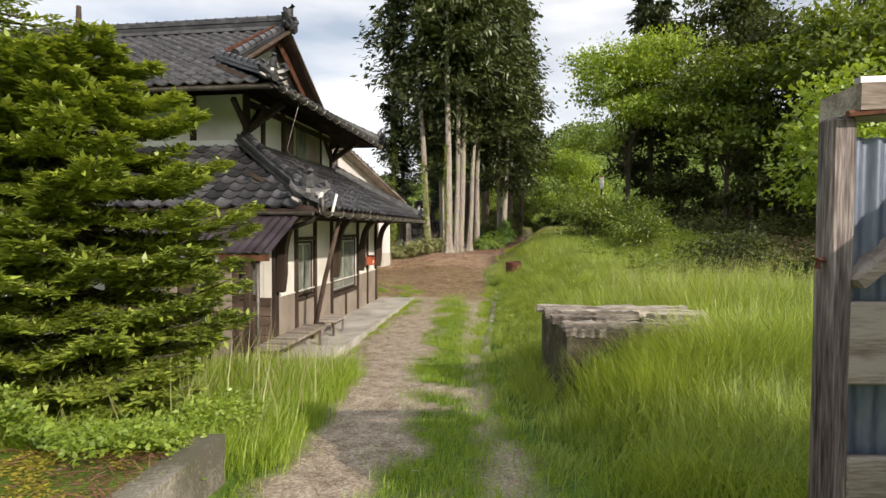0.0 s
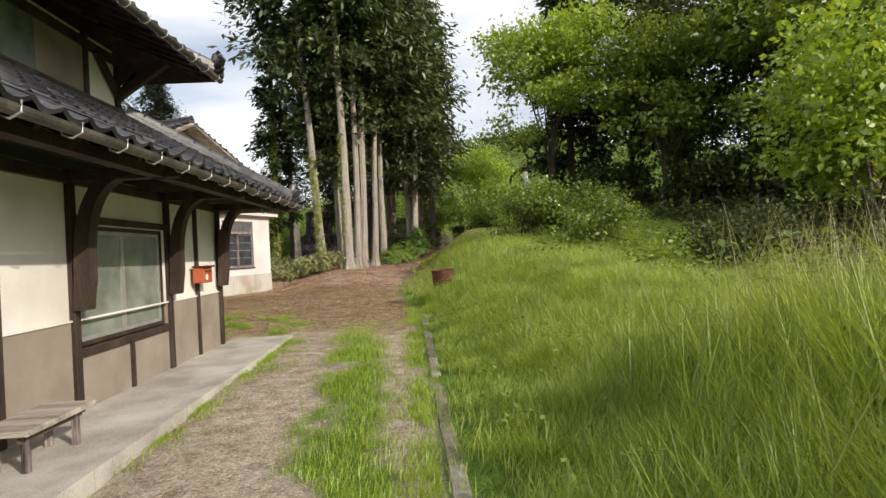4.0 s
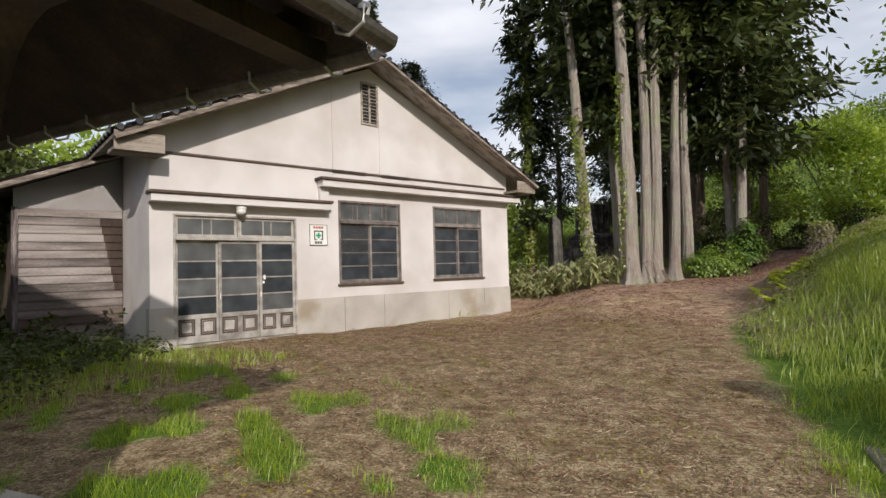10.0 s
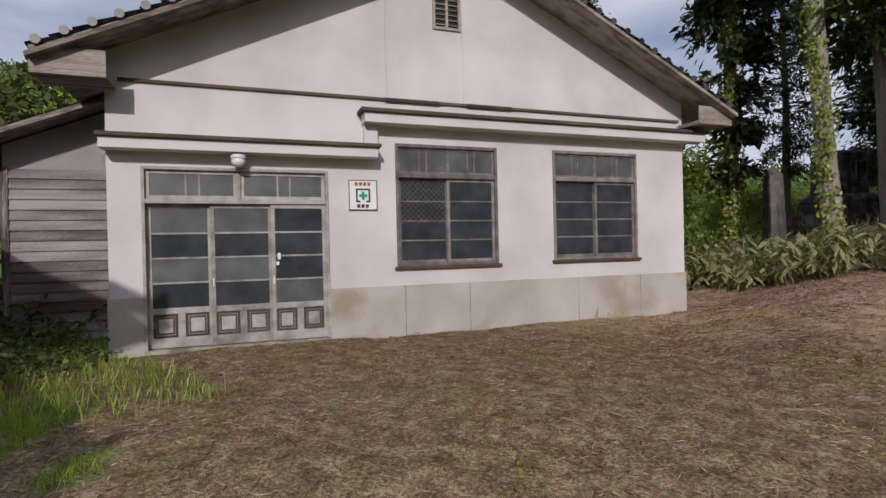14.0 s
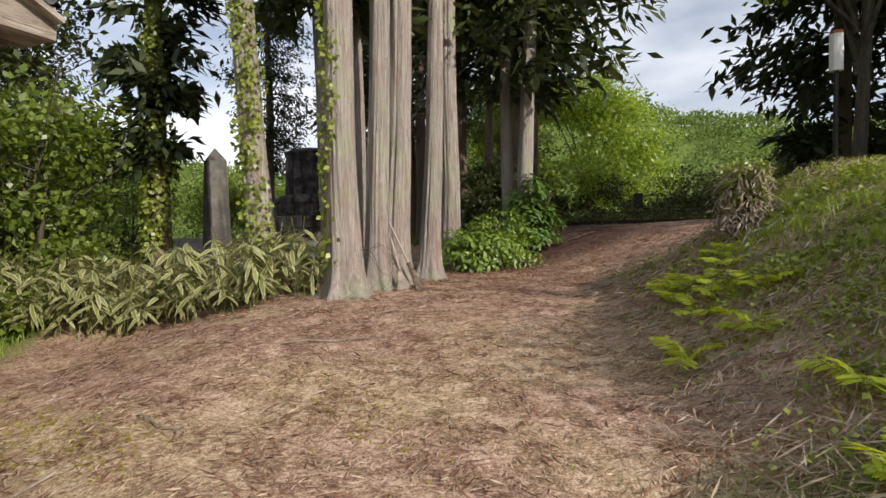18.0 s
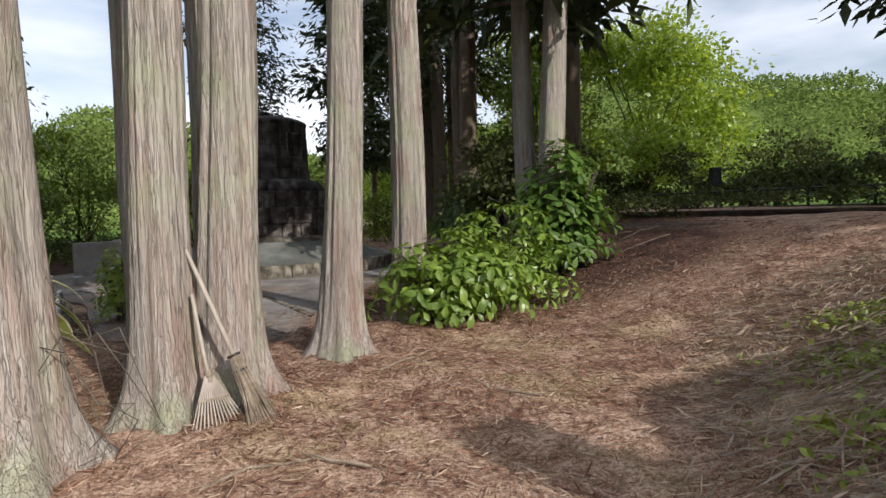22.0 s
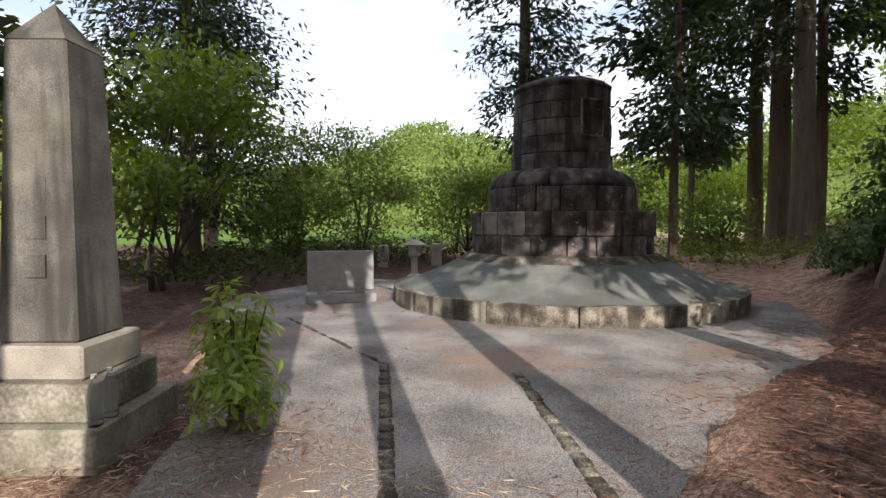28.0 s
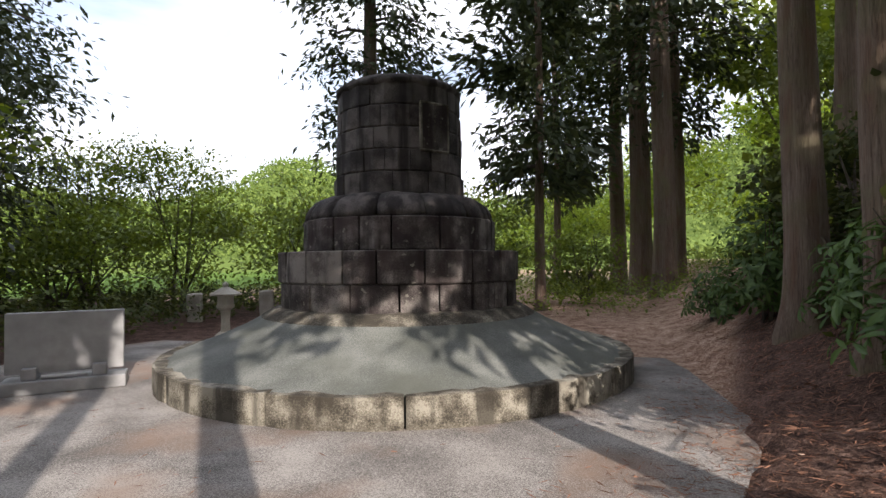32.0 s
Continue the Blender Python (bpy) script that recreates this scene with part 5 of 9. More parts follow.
for k in range(11):
    for x in (4.425, 4.635):
        m = Matrix.Translation((x, -0.016, 4.70 + k * 0.078)) @ Matrix.Rotation(radians(32), 4, "X")
        if slat is None:
            slat = part("slat", boxes((0, 0.16, -0.018, 0.018, -0.005, 0.005)), M["grey_wood"], hall)
            slat.matrix_basis = m
        else:
            share("slat", slat, hall, m)


def glazed(parent, x0, x1, z0, z1, y, cols, rows, frame_mat, pane_mat, name="sash", bar=0.022, stile=0.05):
    """A wooden sash with glazing bars: its frame, its bars and each pane."""
    sash = new(name)
    sash.parent = parent
    part("frame", boxes((x0, x0 + stile, y, y + 0.035, z0, z1), (x1 - stile, x1, y, y + 0.035, z0, z1), (x0 + stile, x1 - stile, y, y + 0.035, z1 - stile, z1), (x0 + stile, x1 - stile, y, y + 0.035, z0, z0 + stile), bevel=0.004), frame_mat, sash)
    xs = [x0 + stile + (x1 - x0 - 2 * stile) * c for c in cols]
    zs = [z0 + stile + (z1 - z0 - 2 * stile) * k / rows for k in range(rows + 1)]
    for z in zs[1:-1]:
        part("glazing_bar", boxes((xs[0], xs[-1], y + 0.004, y + 0.03, z - bar / 2, z + bar / 2)), frame_mat, sash)
    for x in xs[1:-1]:
        part("glazing_bar", boxes((x - bar / 2, x + bar / 2, y + 0.003, y + 0.031, zs[0], zs[-1])), frame_mat, sash)
    for a, b in zip(xs, xs[1:]):
        for c, d in zip(zs, zs[1:]):
            part("pane", boxes((a, b, y + 0.015, y + 0.019, c, d)), pane_mat(a, c) if callable(pane_mat) else pane_mat, sash)
    return sash


def pick(a, c):
    return M["glass"] if (int(a * 7) + int(c * 5)) % 3 else M["glass_frost"]


TR = (0.0, 0.42, 0.58, 1.0)
# entrance: three sliding leaves under a transom
frame_specs = [(0.38, 0.42, -0.02, 0.14, 0.03, 2.40), (2.70, 2.74, -0.02, 0.14, 0.03, 2.40), (0.42, 2.70, -0.02, 0.14, 2.36, 2.40), (0.42, 2.70, -0.03, 0.14, 1.92, 1.98)]
part("door_frame", boxes(*frame_specs, bevel=0.004), M["pale_wood"], hall)
glazed(hall, 0.42, 1.53, 1.98, 2.36, 0.03, TR, 1, M["pale_wood"], M["glass_frost"], "transom")
glazed(hall, 1.57, 2.70, 1.98, 2.36, 0.03, TR, 1, M["pale_wood"], M["glass_frost"], "transom")
part("mullion", boxes((1.53, 1.57, 0.0, 0.1, 1.98, 2.36)), M["pale_wood"], hall)
for k, (a, b, y) in enumerate(((0.42, 1.20, 0.075), (1.18, 1.97, 0.035), (1.95, 2.70, 0.0))):
    door = new("door")
    door.parent = hall
    st = 0.055
    part("door_leaf", boxes((a, a + st, y, y + 0.035, 0.04, 1.92), (b - st, b, y, y + 0.035, 0.04, 1.92), (a + st, b - st, y, y + 0.035, 1.86, 1.92), (a + st, b - st, y, y + 0.035, 0.04, 0.17), (a + st, b - st, y, y + 0.035, 0.48, 0.56), ((a + b) / 2 - 0.045, (a + b) / 2 + 0.045, y, y + 0.035, 0.17, 0.48), bevel=0.004), M["pale_wood"], door)
    for r in range(4):
        z0 = 0.56 + r * 0.325
        part("pane", boxes((a + st, b - st, y + 0.014, y + 0.018, z0, z0 + 0.325)), pick(a, z0), door)
        if r:
            part("glazing_bar", boxes((a + st, b - st, y + 0.002, y + 0.03, z0 - 0.012, z0 + 0.012)), M["pale_wood"], door)
    for c in (0, 1):
        p0 = a + st + c * ((b - a) / 2 - 0.01)
        p1 = p0 + (b - a) / 2 - st - 0.045
        pan = part("panel", boxes((p0, p1, y + 0.020, y + 0.028, 0.17, 0.48)), M["brown_wood"], door, "dark sunk door panel")
        part("moulding", boxes((p0 + 0.03, p1 - 0.03, y + 0.006, y + 0.020, 0.20, 0.215), (p0 + 0.03, p1 - 0.03, y + 0.006, y + 0.020, 0.435, 0.45), (p0 + 0.03, p0 + 0.045, y + 0.006, y + 0.020, 0.215, 0.435), (p1 - 0.045, p1 - 0.03, y + 0.006, y + 0.020, 0.215, 0.435)), M["worn_wood"], pan)
        part("field", boxes((p0 + 0.06, p1 - 0.06, y + 0.010, y + 0.020, 0.235, 0.415), bevel=0.004), M["pale_wood"], pan, "raised grey panel field")
    part("finger_pull", boxes((a + 0.02, a + 0.036, y - 0.006, y, 0.82, 0.93), bevel=0.003), M["white"], door)
part("sticker", boxes((2.03, 2.07, -0.008, -0.001, 1.16, 1.25), (2.01, 2.05, -0.008, -0.001, 1.08, 1.13)), M["white"], hall, "torn white sticker")
# windows: transom lights above two sliding sashes with bars
for (a, b, z0, z1), tex in ((HW1, True), (HW2, False)):
    win = new("window")
    win.parent = hall
    zt = z1 - 0.47
    part("window_frame", boxes((a, a + 0.045, -0.02, 0.12, z0, z1), (b - 0.045, b, -0.02, 0.12, z0, z1), (a + 0.045, b - 0.045, -0.02, 0.12, z1 - 0.05, z1), (a + 0.045, b - 0.045, -0.03, 0.12, zt - 0.04, zt + 0.03), (a + 0.045, b - 0.045, -0.02, 0.12, z0, z0 + 0.04), bevel=0.004), M["worn_wood"], win)
    part("window_sill", boxes((a - 0.04, b + 0.04, -0.06, 0.0, z0 - 0.045, z0), bevel=0.006), M["brown_wood"], win)
    mid = (a + b) / 2
    glazed(hall, a + 0.045, mid, zt + 0.03, z1 - 0.05, 0.02, TR, 1, M["worn_wood"], M["glass_frost"], "transom", stile=0.03)
    glazed(hall, mid, b - 0.045, zt + 0.03, z1 - 0.05, 0.02, TR, 1, M["worn_wood"], M["glass_frost"], "transom", stile=0.03)
    glazed(hall, a + 0.045, mid + 0.02, z0 + 0.04, zt - 0.04, 0.055, (0, 1), 4, M["worn_wood"], pick if tex else M["glass"])
    glazed(hall, mid - 0.02, b - 0.045, z0 + 0.04, zt - 0.04, 0.015, (0, 1), 4, M["worn_wood"], M["glass"])
    if tex:
        x0_, x1_, za, zb = a + 0.10, mid - 0.03, zt - 0.72, zt - 0.09
        for sgn in (-1, 1):
            for k in range(-8, 9):
                u0 = x0_ + k * 0.085
                lo_, hi_ = (u0, u0 + (zb - za)) if sgn > 0 else (u0 + (zb - za), u0)
                t0, t1 = sorted(((x0_ - lo_) / (hi_ - lo_), (x1_ - lo_) / (hi_ - lo_)))
                t0, t1 = max(0.0, t0), min(1.0, t1)
                if t1 - t0 > 0.05:
                    part("lattice_bar", beam(bmesh.new(), (lo_ + (hi_ - lo_) * t0, 0.066, za + (zb - za) * t0), (lo_ + (hi_ - lo_) * t1, 0.066, za + (zb - za) * t1), 0.005, 0.005), M["gutter"], win)
# Dark sheet added inside, standing in for the unlit depth of the room.
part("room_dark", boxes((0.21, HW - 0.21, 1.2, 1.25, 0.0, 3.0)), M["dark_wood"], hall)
# porch lamp
lamp = thing("porch_lamp", HALL @ Matrix.Translation((1.55, -0.15, 2.40)), "small unlit white glass ceiling lamp under the ledge", "lamp")
part("mount", lathe([(0.0, 0.155), (0.10, 0.155), (0.10, 0.11), (0.0, 0.11)], 16), M["white"], lamp)
part("shade", lathe([(0.08, 0.11), (0.095, 0.07), (0.075, 0.025), (0.03, 0.0), (0.0, 0.0)], 16), M["white"], lamp, smooth=True)
# sign with a green cross
sign = thing("sign", HALL @ Matrix.Translation((3.03, -0.025, 1.84)), "white evacuation sign with a green cross in a dark frame", "sign")
part("board", boxes((0, 0.42, 0, 0.02, 0, 0.44), bevel=0.003), M["white"], sign)
part("frame_line", boxes((0, 0.42, -0.003, 0, 0, 0.012), (0, 0.42, -0.003, 0, 0.428, 0.44), (0, 0.012, -0.003, 0, 0.012, 0.428), (0.408, 0.42, -0.003, 0, 0.012, 0.428)), M["ink"], sign)
part("emblem", boxes((0.105, 0.13, -0.004, 0, 0.115, 0.315), (0.29, 0.315, -0.004, 0, 0.115, 0.315), (0.13, 0.29, -0.004, 0, 0.29, 0.315), (0.13, 0.165, -0.004, 0, 0.115, 0.14), (0.255, 0.29, -0.004, 0, 0.115, 0.14)), M["ink"], sign, "dark square bracket")
part("cross", boxes((0.19, 0.23, -0.004, 0, 0.15, 0.27), (0.15, 0.19, -0.004, 0, 0.19, 0.23), (0.23, 0.27, -0.004, 0, 0.19, 0.23)), M["green_ink"], sign, "green cross")
part("writing", boxes(*[(0.09 + k * 0.062, 0.135 + k * 0.062, -0.003, 0, 0.355, 0.405) for k in range(4)]), M["red"], sign)
part("writing", boxes(*[(0.12 + k * 0.062, 0.165 + k * 0.062, -0.003, 0, 0.035, 0.085) for k in range(3)]), M["ink"], sign)

# roof
OH, EV = 0.55, 0.62
SL = (HA - HE) / (HW / 2)
xl, xr, ze = -EV, HW + EV, HE - SL * EV
for pts in ([(xl, -OH, ze), (HW / 2, -OH, HA), (HW / 2, HD + OH, HA), (xl, HD + OH, ze)], [(HW / 2, -OH, HA), (xr, -OH, ze), (xr, HD + OH, ze), (HW / 2, HD + OH, HA)]):
    bm = slab_face(bmesh.new(), pts, 0.07)
    bmesh.ops.recalc_face_normals(bm, faces=bm.faces)
    part("roof", bm, M["grey_wood"], hall, "tiled gable roof over weathered boards")
for s in (-1, 1):
    a = (HW / 2 + s * (HW / 2 + EV), -OH - 0.02, ze - 0.10)
    b = (HW / 2, -OH - 0.02, HA - 0.10)
    part("barge_board", beam(bmesh.new(), a, b, 0.05, 0.22, up=(0, 1, 0)), M["grey_wood"], hall)
    x0, x1 = (xl, xl + 0.75) if s < 0 else (xr - 0.75, xr)
    bm = slab_face(bmesh.new(), [(x0, -OH, ze - 0.05 + (SL * 0.75 if s > 0 else 0)), (x1, -OH, ze - 0.05 + (SL * 0.75 if s < 0 else 0)), (x1, 0.0, ze - 0.05 + (SL * 0.75 if s < 0 else 0)), (x0, 0.0, ze - 0.05 + (SL * 0.75 if s > 0 else 0))], 0.02)
    part("soffit", boxes((x0, x1, -OH + 0.01, 0.0, ze - 0.26, ze - 0.20), (x0, x1, -OH + 0.005, -OH + 0.03, ze - 0.2, ze + 0.05)), M["grey_wood"], hall)
    bm.free()
ups = Vector((HW / 2 + EV, 0, HA - ze)).normalized()
tiled_slope(hall, (xl, HD + OH, ze + 0.02), (0, -1, 0), tuple(ups), HD + 2 * OH, Vector((HW / 2 + EV, 0, HA - ze)).length, "left", max_parts=0)
ups = Vector((-(HW / 2 + EV), 0, HA - ze)).normalized()
tiled_slope(hall, (xr, -OH, ze + 0.02), (0, 1, 0), tuple(ups), HD + 2 * OH, Vector((HW / 2 + EV, 0, HA - ze)).length, "right", max_parts=0)
# row of round tile ends along the verge
end = None
for s in (-1, 1):
    for k in range(19):
        t = (k + 0.3) / 19
        p = Vector((HW / 2 + s * (HW / 2 + EV) * (1 - t), -OH - 0.02, ze + (HA - ze) * t + 0.06))
        m = Matrix.Translation(p) @ Matrix.Rotation(radians(90), 4, "X")
        if end is None:
            end = part("verge_tile", tube(bmesh.new(), [(0, 0, -0.2), (0, 0, 0.03)], 0.055, seg=10), M["tile"], hall)
            end.matrix_basis = m
        else:
            share("verge_tile", end, hall, m)
ridge(hall, (HW / 2, HD + OH, HA + 0.02), (HW / 2, -OH - 0.02, HA + 0.02), h=0.14, w=0.13, layers=2)
# lean-to with board siding
AX, AY, AZ = -1.75, 2.1, 2.62
row = None
for k in range(17):
    z = -0.05 + k * 0.158
    part("siding_board", slab_face(bmesh.new(), [(AX, AY - 0.03, z), (-0.02, AY - 0.03, z), (-0.02, AY + 0.002, z + 0.175), (AX, AY + 0.002, z + 0.175)], 0.02), M["siding"], hall)
part("wall", boxes((AX, -0.001, AY + 0.02, AY + 0.1, -0.4, 2.62), (AX, AX + 0.1, AY + 0.1, HD, -0.4, 2.55)), M["brown_wood"], hall)
for k in range(9):
    z = 1.05 + k * 0.158
    part("stained_board", slab_face(bmesh.new(), [(-0.16 - 0.03 * k, AY - 0.036, z), (-0.02, AY - 0.036, z), (-0.02, AY - 0.004, z + 0.165), (-0.16 - 0.03 * k, AY - 0.004, z + 0.165)], 0.02), M["dark_wood"], hall, "short dark board end by the hall corner, longer towards the top")
part("corner_board", boxes((AX - 0.03, AX + 0.07, AY - 0.04, AY + 0.1, -0.3, 2.62)), M["grey_wood_up"], hall)
part("gable", slab_face(bmesh.new(), [(AX, AY - 0.01, 2.62), (0.0, AY - 0.01, 2.62), (0.0, AY - 0.01, 3.70), (AX, AY - 0.01, 2.95)][::1], 0.02), M["plaster_pink"], hall)
bm = slab_face(bmesh.new(), [(AX - 0.5, AY - 0.5, 2.85), (0.0, AY - 0.5, 3.80), (0.0, HD, 3.80), (AX - 0.5, HD, 2.85)], 0.07)
part("roof", bm, M["grey_wood"], hall, "tiled lean-to roof")
ups = Vector((-AX + 0.5, 0, 0.95))
tiled_slope(hall, (AX - 0.5, HD, 2.87), (0, -1, 0), tuple(ups.normalized()), HD - AY + 0.5, ups.length, "lean", max_parts=0)
part("barge_board", beam(bmesh.new(), (AX - 0.5, AY - 0.52, 2.76), (-0.1, AY - 0.52, 3.66), 0.04, 0.18, up=(0, 1, 0)), M["grey_wood"], hall)

# ---- plaza and stone monument ----
bm = bmesh.new()
pz = -0.012
corners = [(0.1, 34.35), (1.05, 34.45), (1.2, 35.4), (1.15, 37.0), (1.2, 38.6), (1.6, 40.0), (2.1, 41.2), (2.5, 43.0), (2.75, 45.2), (2.3, 47.0), (0.5, 47.8), (-2.0, 48.2), (-4.5, 47.4), (-6.4, 45.5), (-6.9, 43.0), (-6.3, 40.8), (-4.9, 39.6), (-3.2, 38.6), (-2.2, 37.2), (-1.35, 36.0), (-0.5, 35.0)]
outline = []
for k in range(len(corners)):
    p0, p1, p2, p3 = (np.array(corners[(k + j) % len(corners)]) for j in (-1, 0, 1, 2))
    for u in np.arange(0, 1, 0.125):
        q = 0.5 * (2 * p1 + (p2 - p0) * u + (2 * p0 - 5 * p1 + 4 * p2 - p3) * u * u + (3 * p1 - p0 - 3 * p2 + p3) * u ** 3)
        outline.append(q + 0.035 * np.array([lump(q[0], q[1], 4.1, 1.0), lump(q[0], q[1], 4.7, 2.0)]))
slab_face(bm, [(float(x), float(y), pz) for x, y in outline], 0.2)
bmesh.ops.recalc_face_normals(bm, faces=bm.faces)
plaza = tagged(part("pavement", bm, M["paving"]), "worn grey paving of the monument plaza, dusted with needles", "pavement", kind="structure")


def edge_strip(parent, a, b, n, w=0.11):
    """A row of small old edging blocks, slightly uneven, sunk in the paving."""
    rr = random.Random(int(a[0] * 100))
    for k in range(n):
        p = Vector((a[0] + (b[0] - a[0]) * (k + 0.5) / n, a[1] + (b[1] - a[1]) * (k + 0.5) / n, pz - 0.045))
        l = math.dist(a, b) / n * rr.uniform(0.78, 0.94)
        bm = boxes((-l / 2, l / 2, -w / 2 * rr.uniform(0.8, 1), w / 2 * rr.uniform(0.8, 1), -0.05, 0.05 + rr.uniform(0, 0.02)), bevel=0.012)
        ob = part("edging_block", bm, M["kerbstone"], parent)
        ob.matrix_basis = Matrix.Translation(p) @ Matrix.Rotation(math.atan2(b[1] - a[1], b[0] - a[0]) + rr.uniform(-0.05, 0.05), 4, "Z")


edge_strip(plaza, (0.55, 35.45), (-1.64, 38.65), 30)
edge_strip(plaza, (0.95, 36.7), (-0.45, 38.96), 24)
edge_strip(plaza, (-1.64, 38.65), (-4.3, 40.15), 20, 0.05)

MON = Matrix.Translation((-1.5, 44.0, 0.0))
mon = thing("monument", MON, "squat round stone monument of dark granite blocks on a domed base", "monument")
part("mound", lathe([(2.86, -0.06), (2.86, 0.255), (2.4, 0.42), (2.0, 0.59), (1.62, 0.79), (0.0, 0.79)], 72), M["dome"], mon, "domed grey mortar mound", smooth=False)


def ring_blocks(parent, r0, r1, z0, z1, n, mat, seed, name="block", gap=0.012, taper=0.0, start=0.0, rough=0.012):
    """A course of stone blocks round a circle, each with its own joint, worn edge and set."""
    rr = random.Random(seed)
    cuts = [start]
    for k in range(n):
        cuts.append(cuts[-1] + 2 * math.pi / n * rr.uniform(0.72, 1.28))
    tot = cuts[-1] - start
    cuts = [start + (c - start) * 2 * math.pi / tot for c in cuts]
    for a, b in zip(cuts, cuts[1:]):
        g = gap / r1
        bm = bmesh.new()
        s = max(2, int((b - a) * r1 / 0.14))
        o = rr.uniform(-rough, rough)
        bev = 0.018
        cols = []
        for k in range(s + 1):
            t = a + g + (b - a - 2 * g) * k / s
            e = bev if k in (0, s) else 0.0
            top = r1 - taper + o
            c, q = math.cos(t), math.sin(t)
            zt = z1 - 0.004 - (rr.uniform(0, 0.02) if name == "kerb_block" else 0)
            cols.append([bm.verts.new((c * r, q * r, z)) for r, z in ((r0, z0), (r1 + o - bev - e, z0), (r1 + o - e + rr.uniform(-0.006, 0.006), z0 + bev), (top - e + rr.uniform(-0.006, 0.006), z1 - bev), (top - bev - e, zt), (r0, zt))])
        for p, q in zip(cols, cols[1:]):
            for j in range(5):
                bm.faces.new((p[j], q[j], q[j + 1], p[j + 1]))
        bm.faces.new(cols[0])
        bm.faces.new(cols[-1][::-1])
        bmesh.ops.recalc_face_normals(bm, faces=bm.faces)
        part(name, bm, mat, parent)


ring_blocks(mon, 2.62, 2.97, -0.06, 0.28, 15, M["kerbstone"], 1, "kerb_block", gap=0.010, rough=0.012)
part("mortar_collar", lathe([(1.84, 0.65), (1.78, 0.715), (1.64, 0.80), (1.5, 0.82)], 64), M["kerbstone"], mon, "pale cracked mortar skirt")
ring_blocks(mon, 1.2, 1.56, 0.74, 1.12, 22, M["stone_warm"], 2)
ring_blocks(mon, 1.2, 1.585, 1.12, 1.50, 20, M["stone_warm"], 3)
ring_blocks(mon, 0.9, 1.28, 1.50, 1.90, 18, M["stone_warm"], 4)


def shoulder(parent, n, r0, r1, z0, z1, seed):
    """A course of rounded, weather-worn stones that lead from a wide ring to a narrower drum."""
    rr = random.Random(seed)
    for k in range(n):
        a, b = 2 * math.pi * (k + 0.015) / n, 2 * math.pi * (k + 0.985) / n
        o = rr.uniform(-0.012, 0.012)
        bm = bmesh.new()
        cols = []
        for i in range(6):
            t = a + (b - a) * i / 5
            e = 0.03 if i in (0, 5) else 0.0
            col = [bm.verts.new((0.6 * math.cos(t), 0.6 * math.sin(t), z0))]
            for j in range(8):
                w = math.pi / 2 * j / 7
                r = r0 + (r1 - r0) * math.cos(w) ** 0.9 - e + o + rr.uniform(-0.010, 0.010)
                col.append(bm.verts.new((r * math.cos(t), r * math.sin(t), z0 + (z1 - z0) * math.sin(w) ** 1.1 - e * 0.4 * (j > 3) + rr.uniform(-0.007, 0.007))))
            cols.append(col)
        for p, q in zip(cols, cols[1:]):
            for j in range(8):
                bm.faces.new((p[j], q[j], q[j + 1], p[j + 1]))
        bm.faces.new(cols[0])
        bm.faces.new(cols[-1][::-1])
        bmesh.ops.recalc_face_normals(bm, faces=bm.faces)
        part("shoulder_stone", bm, M["stone"], parent, smooth=True)


shoulder(mon, 13, 0.86, 1.25, 1.90, 2.21, 5)
for k in range(5):
    ring_blocks(mon, 0.5, 0.875 - 0.012 * k, 2.20 + k * 0.275, 2.20 + (k + 1) * 0.275, 15, M["stone"], 10 + k, gap=0.006, rough=0.006, start=k * 0.21)
bm = lathe([(0.80, 3.55), (0.845, 3.57), (0.85, 3.62), (0.79, 3.67), (0.68, 3.72), (0.5, 3.77), (0.25, 3.80), (0.0, 3.805)], 40)
rr = random.Random(8)
for v in bm.verts:
    v.co += Vector((rr.uniform(-1, 1), rr.uniform(-1, 1), rr.uniform(-1, 1))) * 0.009
part("cap", bm, M["stone"], mon, "low domed cap of crumbling mortar", smooth=True)
part("core", lathe([(1.25, 0.7), (1.25, 1.49), (0.95, 1.5), (0.95, 1.89), (0.8, 1.9), (0.8, 3.6)], 32), M["stone"], mon)
# plaque on the drum
pa = radians(-40)
plq = new("plaque")
plq.parent = mon
plq.matrix_basis = Matrix.Rotation(pa, 4, "Z") @ Matrix.Translation((0.845, 0, 2.72))
part("frame", boxes((0, 0.05, -0.21, 0.21, 0, 0.025), (0, 0.05, -0.21, 0.21, 0.585, 0.61), (0, 0.05, -0.21, -0.185, 0.025, 0.585), (0, 0.05, 0.185, 0.21, 0.025, 0.585), bevel=0.006), M["kerbstone"], plq, "worn stone frame")
part("panel", boxes((0, 0.035, -0.185, 0.185, 0.025, 0.585)), M["stone_warm"], plq)
part("writing", boxes(*[(0.035, 0.038, -0.10 + c * 0.09, -0.08 + c * 0.09, 0.12 + r * 0.06, 0.155 + r * 0.06) for c in range(3) for r in range(6)]), M["kerbstone"], plq)

# grey granite information slab
B0, B1 = Vector((-5.06, 41.41)), Vector((-4.24, 42.15))
bd = thing("stone_board", Matrix.Translation((B0.x, B0.y, pz)) @ Matrix.Rotation(math.atan2(B1.y - B0.y, B1.x - B0.x), 4, "Z"), "low wide grey granite inscription slab on a stone foot", "monument stone")
BL = (B1 - B0).length
part("foot", boxes((-0.03, BL + 0.03, -0.20, 0.20, 0, 0.14), bevel=0.01), M["granite_grey"], bd)
for x in (0.16, BL - 0.30):
    part("block", boxes((x, x + 0.14, -0.14, 0.10, 0.14, 0.27), bevel=0.008), M["granite_grey"], bd)
